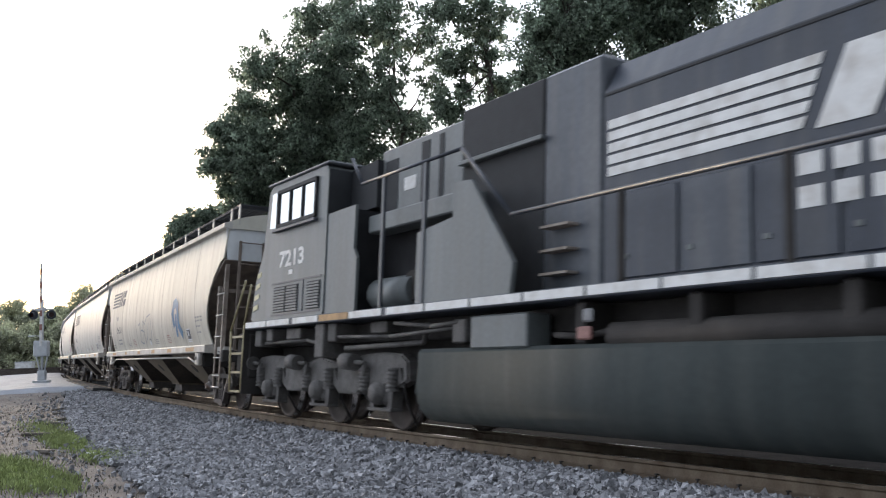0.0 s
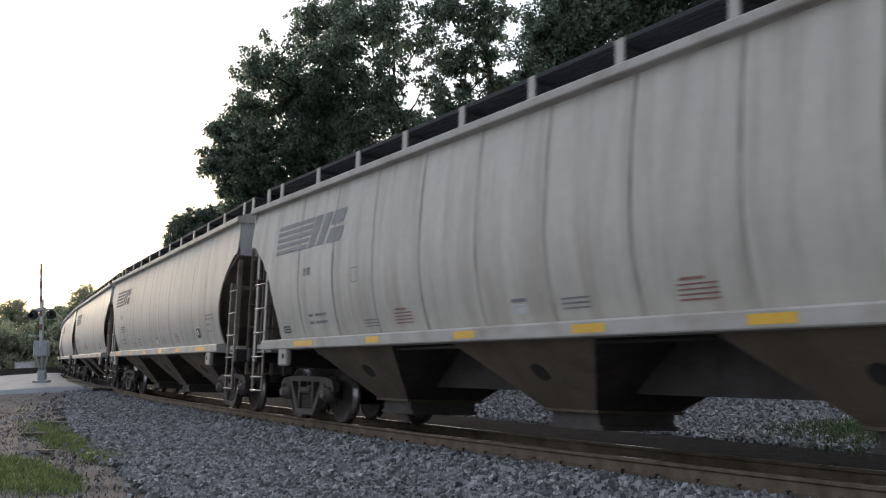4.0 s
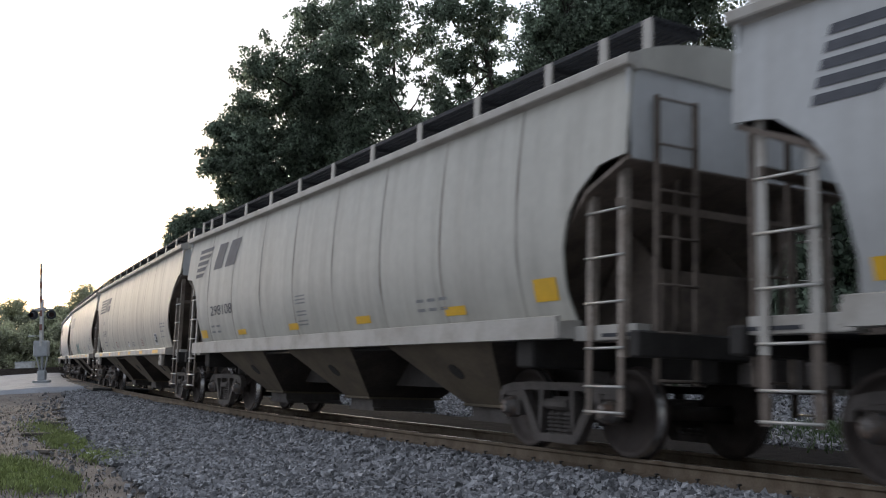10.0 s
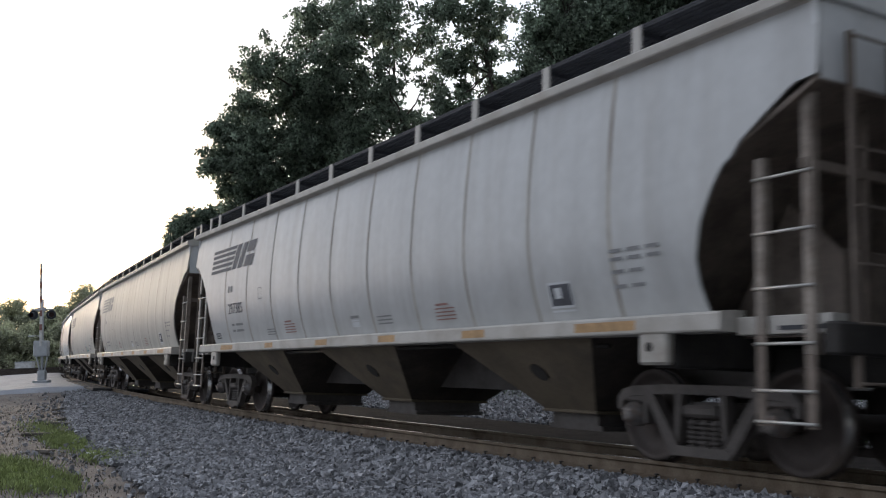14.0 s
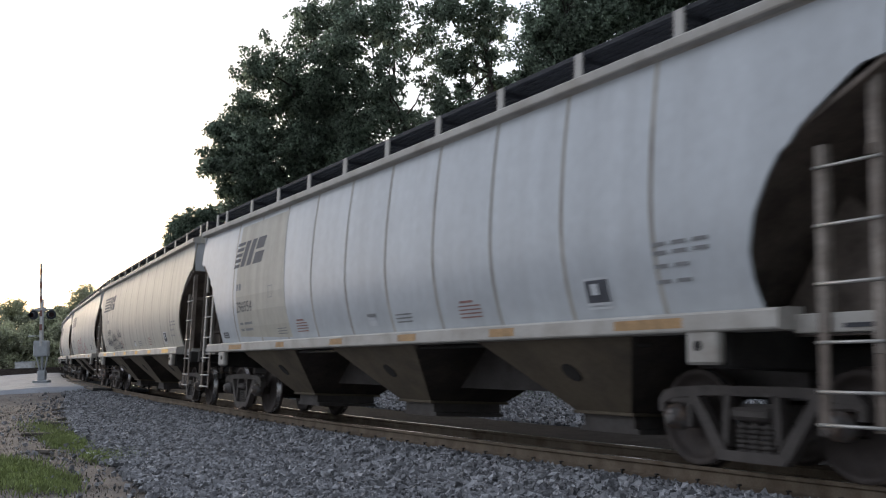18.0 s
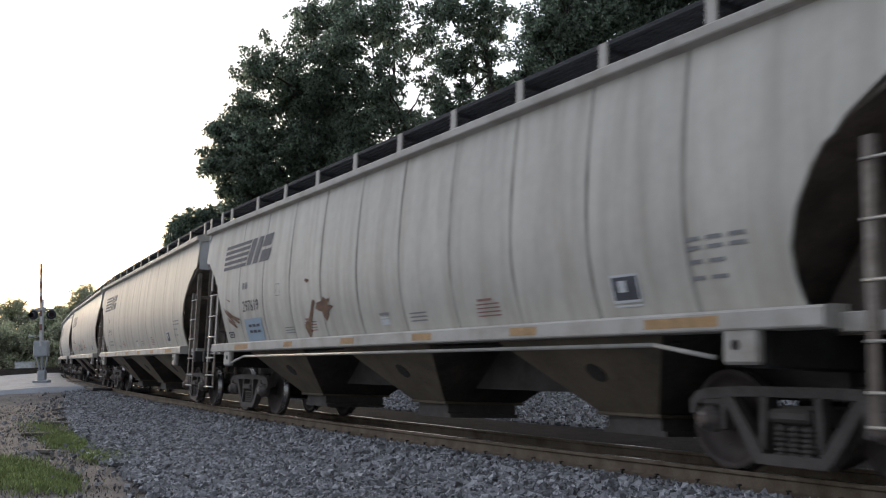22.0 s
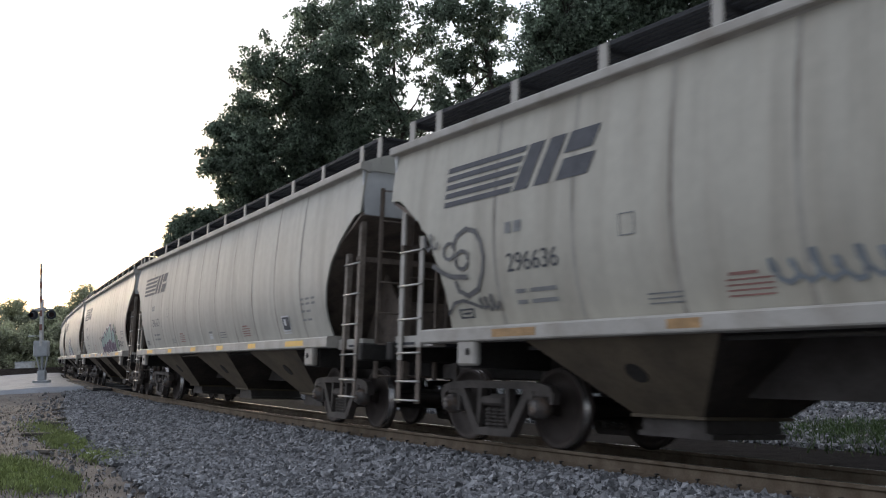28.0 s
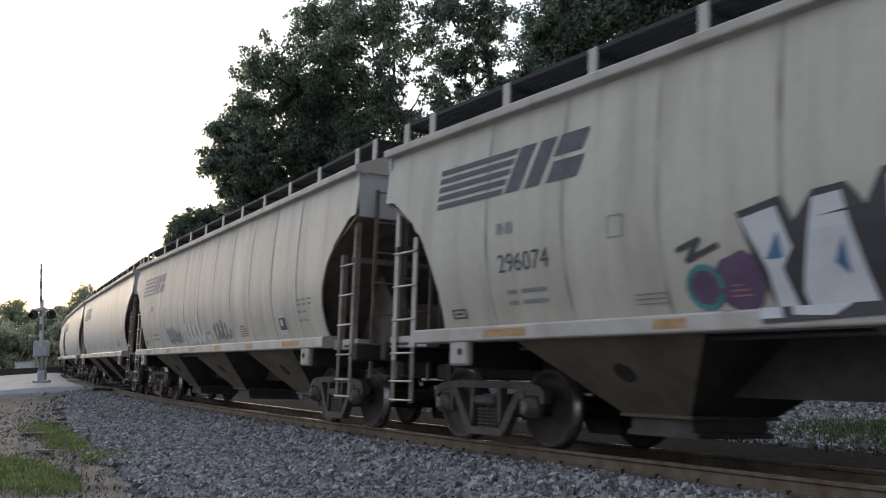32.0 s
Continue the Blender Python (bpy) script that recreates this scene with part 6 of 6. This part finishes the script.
make_tree((8.5, 33.0, -0.4), [(7.6, 32.9, 12.6, 1.5, 1.2), (8.8, 32.8, 13.4, 1.5, 1.2), (10.1, 32.3, 14.2, 1.6, 1.0), (7.2, 32.4, 14.1, 1.4, 1.0), (7.4, 32.7, 10.7, 1.6, 1.0), (9.4, 33, 11.0, 1.8, 1.0)],
          "dense green tree close behind the track", 15, trunk_r=0.26, dens=90, size=0.14, hole=-0.32)
make_tree((12.5, 34.0, -0.4), [(11.8, 33.2, 12.6, 1.7, 1.0), (13.3, 33.5, 14.0, 1.8, 1.0), (15.1, 34.0, 14.3, 1.8, 1.0), (13.0, 34, 10.0, 2.0, 1.0)], "dense green tree close behind the track", 17, trunk_r=0.26, dens=60, size=0.16)
make_tree((-19.8, 77.8, -0.4), [(-20.2, 78.2, 11.6, 1.9, 1.1), (-21.3, 77.4, 11.6, 1.0, 0.9), (-18.6, 77.9, 12.5, 1.2, 0.9), (-19.2, 77.2, 9.9, 1.9, 1.1), (-22.0, 78.2, 10.5, 0.9, 1.0), (-20.0, 78, 7.5, 2.4, 1.0)],
          "smaller dark green tree beyond the train", 16, trunk_r=0.25, dens=90, size=0.2, hole=-0.5)


def make_shrubs():
    """Bushy young trees along the far side of the track, to the right of the tall ones."""
    rng = random.Random(5)
    for k in range(18):
        s = 36 - 2.8 * k + rng.uniform(-1, 1)
        p = beside(s, -14 - 4.0 * (k % 2) - rng.uniform(0, 2))
        h = rng.uniform(6.0, 8.5)
        lobes = [(p.x + rng.uniform(-1.6, 1.6), p.y + rng.uniform(-1.6, 1.6), GROUND_Z + h * f, rng.uniform(1.3, 1.9), 1.0) for f in (0.25, 0.3, 0.5, 0.6, 0.75, 0.85)]
        make_tree((p.x, p.y, -0.4), lobes, "bushy young tree with dense green leaves", 40 + k, per=150, size=0.28, dens=38, tuft=(0.3, 0.65), trunk_r=0.12)


def make_far_woods():
    """The wooded hill beyond the crossing, tree by tree."""
    rng = random.Random(9)
    spots = [(-100 + 3.4 * k + rng.uniform(-1, 1), 200 + rng.uniform(-15, 15), 12.2 + rng.uniform(-1.5, 1.5) + (2.2 if k in (8, 9, 10, 11) else 0)) for k in range(14)]
    spots += [(-74 + 4.6 * k, 150 + rng.uniform(-6, 6), 6.5 + rng.uniform(0, 2.5)) for k in range(6)]
    for k, (x, y, h) in enumerate(spots):
        lobes = [(x + rng.uniform(-3.2, 3.2), y + rng.uniform(-2, 2), GROUND_Z + h * f, rng.uniform(2.2, 3.2) * h / 12, 1.0) for f in (0.25, 0.35, 0.5, 0.55, 0.7, 0.8, 0.92)]
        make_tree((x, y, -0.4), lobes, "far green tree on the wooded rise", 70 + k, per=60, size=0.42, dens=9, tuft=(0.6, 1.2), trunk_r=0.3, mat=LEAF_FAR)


make_shrubs()
make_far_woods()
# ---------------------------------------------------------------- the crossing and what lies beyond
ROAD = material("worn_pale_asphalt", (0.27, 0.29, 0.32), 0.9, vary=0.15, scale=0.6, fine=18, bump=0.4, dirt=(0.14, 0.13, 0.12), dirt_amount=0.6)
GALV = material("galvanised_grey_steel", (0.5, 0.52, 0.54), 0.5, 0.3, vary=0.12, scale=4, fine=40)
LENS = material("dark_red_lens", (0.05, 0.012, 0.01), 0.3, vary=0.1)
POST_PAINT = material("beige_post_paint", (0.38, 0.33, 0.25), 0.7, vary=0.15, scale=3, fine=30)
WOOD = material("grey_old_wood", (0.13, 0.115, 0.1), 0.9, vary=0.3, scale=6, fine=40, bump=0.4)
RUBBER = material("dark_crossing_panel", (0.045, 0.045, 0.047), 0.85, vary=0.25, scale=3, fine=30, bump=0.4)


def make_road():
    verts, faces = [], []
    ws = [1.0, 1.5, 2, 3, 4, 5, 7, 9, 12, 16, 22, 30, 45, 70, 120]
    ss = [44.5, 47.0, 49, 52, 56, 60, 66, 74, 84, 96, 110, 128]
    for s in ss:
        for w in ws:
            p = beside(s + 0.06 * w * (s < 60), w)
            verts.append((p.x, p.y, -0.55 if s < 45 else float(bed_height(np.array([w]), np.array([max(s, 50.0)]))[0]) + 0.045))
    n = len(ws)
    for j in range(len(ss) - 1):
        faces += [(j * n + i, j * n + i + 1, (j + 1) * n + i + 1, (j + 1) * n + i) for i in range(n - 1)]
    return tagged(new("road", bulk("road", verts, faces, ROAD)), "pale worn asphalt and gravel road at the level crossing", "road", kind="structure")


road = make_road()
for w0, w1 in ((0.83, 1.55), (-0.62, -0.02), (0.02, 0.62)):
    for s0 in (42.5, 45.6, 48.7, 51.8, 54.9, 58.0):
        bm = bmesh.new()
        box(bm, -1.5, 1.5, w0, w1, -0.13, -0.012, 0.015)
        x, y, th = on_line(s0 + 1.5)
        ob = part("crossing_panel", bm, RUBBER, road)
        ob.matrix_world = Matrix.Translation((x, y, 0)) @ Matrix.Rotation(th, 4, "Z") @ Matrix.Rotation(CANT, 4, "X")


def make_signal():
    """A level-crossing signal with its gate arm raised."""
    sig = tagged(new("crossing_signal"), "grey level-crossing signal with raised gate arm", "crossing signal")
    def add(name, mat, build, label="", parent=None):
        bm = bmesh.new()
        build(bm)
        return part(name, bm, mat, parent or sig, label)
    add("base", GALV, lambda b: (box(b, -0.42, 0.42, -0.42, 0.42, -0.2, 0.06, 0.03), box(b, -0.22, 0.22, -0.22, 0.22, 0.06, 0.62, 0.04)))
    add("mast", GALV, lambda b: rod(b, (0, 0, 0.5), (0, 0, 4.7), 0.075, 12))
    box_part = add("gate_mechanism", GALV, lambda b: box(b, -0.42, 0.38, -0.3, 0.25, 1.42, 2.32, 0.05), "grey gate mechanism case")
    add("case_door", GALV, lambda b: box(b, -0.36, 0.32, -0.325, -0.3, 1.5, 2.24, 0.02), "", box_part)
    add("support_leg", GALV, lambda b: rod(b, (-0.3, 0, 1.42), (-0.1, 0, 0.5), 0.05, 8))
    add("support_leg", GALV, lambda b: rod(b, (0.3, 0, 1.42), (0.12, 0, 0.5), 0.05, 8))
    add("gate_arm", WHITE, lambda b: box(b, -0.06, 0.06, -0.42, -0.36, 2.0, 6.75, 0.01), "white raised gate arm")
    for k in range(5):
        z = 2.9 + 0.8 * k
        add("arm_band", RED_MARK, lambda b: box(b, -0.064, 0.064, -0.424, -0.356, z, z + 0.35))
    add("cross_arm", GALV, lambda b: (rod(b, (-0.58, 0, 4.1), (0.58, 0, 4.1), 0.05, 8), box(b, -0.2, 0.2, -0.12, 0.12, 3.98, 4.24, 0.03)))
    for d, turn in ((-1, 25), (1, -25)):
        m = pose(d * 0.48, 0, 3.80, 0, 0, turn + d * 40)
        disc = bmesh.new()
        rod(disc, (0, -0.02, 0), (0, 0.02, 0), 0.27, 20)
        ob = part("lamp_disc", disc, BLACK, sig, "round black signal background")
        ob.matrix_basis = m
        for name, mat, fn in (("hood", BLACK, lambda b: lathe(b, [(0.16, -0.32), (0.17, -0.02)], 16)), ("lens", LENS, lambda b: rod(b, (0, -0.04, 0), (0, -0.02, 0), 0.15, 16)), ("lamp_case", GALV, lambda b: rod(b, (0, 0.02, 0), (0, 0.2, 0), 0.15, 14, 0.1))):
            b2 = bmesh.new()
            fn(b2)
            part(name, b2, mat, ob)
    return sig


signal = make_signal()
signal.matrix_world = pose(-21.6, 51.5, 0.16, 0, 0, 10) @ Matrix.Scale(0.93, 4)

bm = bmesh.new()
rod(bm, (0, 0, -0.4), (0, 0, 2.05), 0.17, 12)
post = thing("marker_post", bm, POST_PAINT, "beige round post with white reflectors beside the road", "post")
for z, r in ((2.0, 0.1), (1.75, 0.13)):
    bm = bmesh.new()
    rod(bm, (-0.05, -0.19, z), (-0.05, -0.15, z), r, 12)
    part("reflector", bm, SPRAY_WHITE, post)
post.location = (-23.3, 49.0, 0.05)

bm = bmesh.new()
box(bm, -0.9, 0.9, -0.5, 0.5, 0, 1.35, 0.04)
cabinet = thing("equipment_cabinet", bm, WHITE, "white metal equipment cabinet beyond the road", "cabinet")
bm = bmesh.new()
box(bm, -0.95, 0.95, -0.55, 0.55, 1.35, 1.42, 0.02)
part("lid", bm, GALV, cabinet)
cabinet.location = (-45.0, 103.0, -0.2)

bm = bmesh.new()
prism_x(bm, [(-1.6, 0), (1.6, 0), (0.9, 0.8), (-0.8, 0.9)], -9, 9)
bank = thing("stone_bank", bm, TIE, "low dark bank of old ties beyond the road", "bank")
bank.matrix_world = pose(-44, 92, -0.3, 0, 0, 8)

# a far street lamp and its arm
lamp = tagged(new("street_lamp"), "far grey street lamp with a curved arm", "street lamp")
bm = bmesh.new()
rod(bm, (0, 0, 0), (0, 0, 4.2), 0.08, 8, 0.05)
part("pole", bm, GALV, lamp)
bm = bmesh.new()
pipe(bm, [(0, 0, 4.1), (-0.5, 0, 4.35), (-1.1, 0, 4.35)], 0.04)
part("arm", bm, GALV, lamp)
bm = bmesh.new()
box(bm, -1.6, -1.0, -0.12, 0.12, 4.28, 4.4, 0.03)
part("head", bm, SPRAY_WHITE, lamp)
lamp.location = (-47.0, 112.0, -0.2)

# a thin wire across the sky
bm = bmesh.new()
pts = []
for k in range(-8, 14):
    u = k / 12
    pts.append((-27.5 + 24.5 * u, 62 - 4 * u, 14.85 - 2.05 * u - 0.5 * math.sin(math.pi * u)))
pipe(bm, pts, 0.009, 4)
thing("overhead_wire", bm, UNDER, "thin dark overhead wire strung between wooden poles", "wire")
for p in (pts[0], pts[-1]):
    bm = bmesh.new()
    rod(bm, (0, 0, -0.5), (0, 0, p[2] + 0.75), 0.16, 10, 0.1)
    pole = thing("utility_pole", bm, WOOD, "tall grey wooden pole carrying the overhead wire", "utility pole")
    pole.location = (p[0], p[1], GROUND_Z)
    bm = bmesh.new()
    box(bm, -0.9, 0.9, -0.05, 0.05, p[2] + 0.3, p[2] + 0.42, 0.01)
    part("cross_arm", bm, WOOD, pole)

# ---------------------------------------------------------------- grass and litter beside the track
GRASS = material("fresh_green_grass", (0.27, 0.32, 0.13), 0.7, vary=0.3, scale=2, fine=12, bump=0, island=0.4, spec=0.2)
DRY = material("dry_straw_grass", (0.15, 0.13, 0.10), 0.8, vary=0.3, scale=2, fine=12, bump=0, island=0.4, spec=0.2)
WEED = material("weed_leaves", (0.10, 0.15, 0.065), 0.7, vary=0.3, scale=2, fine=12, bump=0, island=0.4, spec=0.2)


def blades(name, patches, count, height, mat, label, seed):
    """Blades of grass in soft patches; each patch is a place beside the track, its reach and its share."""
    rng = np.random.default_rng(seed)
    share = np.array([p[4] for p in patches], float)
    pick = rng.choice(len(patches), count, p=share / share.sum())
    arr = np.array([p[:4] for p in patches])[pick]
    s = arr[:, 0] + rng.normal(0, 1, count) * arr[:, 1]
    w = arr[:, 2] + rng.normal(0, 1, count) * arr[:, 3]
    th = np.interp(s, LINE_S, LINE_T)
    x = np.interp(s, LINE_S, LINE_X) - np.sin(th) * w
    y = np.interp(s, LINE_S, LINE_Y) + np.cos(th) * w
    z = bed_height(w, s) - 0.04
    h = height * (0.4 + 0.9 * rng.random(count))
    a = rng.random(count) * 2 * math.pi
    lean = rng.normal(0, 0.35, (count, 2)) * h[:, None]
    half = 0.006 + 0.006 * rng.random(count)
    dx, dy = np.cos(a) * half, np.sin(a) * half
    base = np.stack([x, y, z], 1)
    side = np.stack([dx, dy, 0 * dx], 1)
    mid = base + np.stack([lean[:, 0] * 0.4, lean[:, 1] * 0.4, h * 0.6], 1)
    tip = base + np.stack([lean[:, 0], lean[:, 1], h], 1)
    verts = np.stack([base - side, base + side, mid + side * 0.8, mid - side * 0.8, tip], 1).reshape(-1, 3)
    k = 5 * np.arange(count)[:, None]
    faces = [tuple(q) for q in (k + np.array([[0, 1, 2, 3]])).tolist()] + [tuple(q) for q in (k + np.array([[3, 2, 4]])).tolist()]
    tagged(new(name, bulk(name, verts.tolist(), faces, mat)), label, "grass", kind="stuff")


blades("grass", [(23.2, 1.1, 4.25, 0.18, 3), (19.3, 0.6, 4.02, 0.16, 2.4), (18.2, 1.0, 5.75, 0.26, 4), (16.6, 0.6, 5.35, 0.16, 1), (28, 1.5, 4.2, 0.3, 0.5)], 24000, 0.10, GRASS, "patches of short bright green grass in the dirt", 21)
blades("dry_grass", [(24, 7, 5.0, 1.0, 4), (36, 6, 4.0, 1.2, 2), (19, 4, 6.5, 1.5, 3)], 7000, 0.045, DRY, "thin dry straw-coloured grass on bare earth", 22)
blades("weeds", [(12.2, 0.8, -6.6, 0.9, 4), (10.3, 0.9, -5.6, 0.8, 4), (8.5, 1.5, -6.0, 1.0, 3), (26, 5, -10.0, 1.2, 1)], 12000, 0.15, WEED, "rank green weeds behind the far rail", 23)

rng = random.Random(8)
for s, w, length, turn in ((34.2, 3.1, 0.9, 15), (28.8, 3.7, 0.8, -20), (31.0, 3.4, 0.6, 50), (25.5, 4.6, 0.7, 5), (37.0, 2.9, 1.0, 30), (21.0, 4.9, 0.5, -40)):
    bm = bmesh.new()
    box(bm, -length / 2, length / 2, -0.06, 0.06, 0, 0.07, 0.012)
    ob = thing("scrap_wood", bm, WOOD, "short weathered piece of scrap wood on the ground", "wood scrap", "scraps of wood")
    p = beside(s, w)
    ob.matrix_world = pose(p.x, p.y, float(bed_height(np.array([w]), np.array([s]))[0]) - 0.02, 0, rng.uniform(-3, 3), turn)
bm = bmesh.new()
grid(bm, [[(0.05 * i, 0.05 * j, 0.02 * math.sin(3 * i + j)) for i in range(4)] for j in range(3)])
litter = thing("paper_scrap", bm, SPRAY_WHITE, "small crumpled white paper scrap on the dirt", "litter")
p = beside(19.8, 4.36)
litter.location = (p.x, p.y, GROUND_Z + 0.03)
# ---------------------------------------------------------------- what moves
def spin_rows(x, radius, s_mid, window):
    """Rows of a wheelset's turning while its car is near, a row for every frame of that stretch; still before and after."""
    rows = []
    t0, t1 = window
    f0, f1 = max(0, int(t0 * FPS)), min(int(SECONDS * FPS), int(t1 * FPS))
    if f1 <= f0:
        return []
    frames = sorted({0, int(SECONDS * FPS)} | set(range(f0, f1 + 1)))
    for f in frames:
        t = min(max(f, f0), f1) / FPS
        rows.append((f / FPS, pose(x, 0, radius, 0, math.degrees(gone(t) / radius), 0)))
    return rows


def motions():
    times = [0.5 * k for k in range(65)]
    for k, car in enumerate(hoppers):
        length = SHORT if k in SHORT_CARS else CAR
        start = coupling(k) - length / 2 - (0.25 if k == 6 else 0.0)
        half = length / 2 - 2.2
        rows = [(t, car_pose(start - gone(t), half)) for t in times]
        walk(car, rows)
        near = [t for t in np.arange(0, SECONDS + 0.01, 0.1) if -14 < start - gone(t) < 44]
        if near:
            for ws in [c for c in car.children if c.name.startswith("wheelset")]:
                rows = spin_rows(ws.location.x, WHEEL_R, start, (near[0], near[-1]))
                if rows:
                    walk(ws, rows)
    for ws in [c for c in locomotive.children if c.name.startswith("wheelset")]:
        walk(ws, spin_rows(ws.location.x, 0.522, 0, (0.0, 2.0)))
    walk(locomotive, [(t, car_pose(coupling(-1) - gone(t) - LOCO_MID, 6.5)) for t in times])


motions()
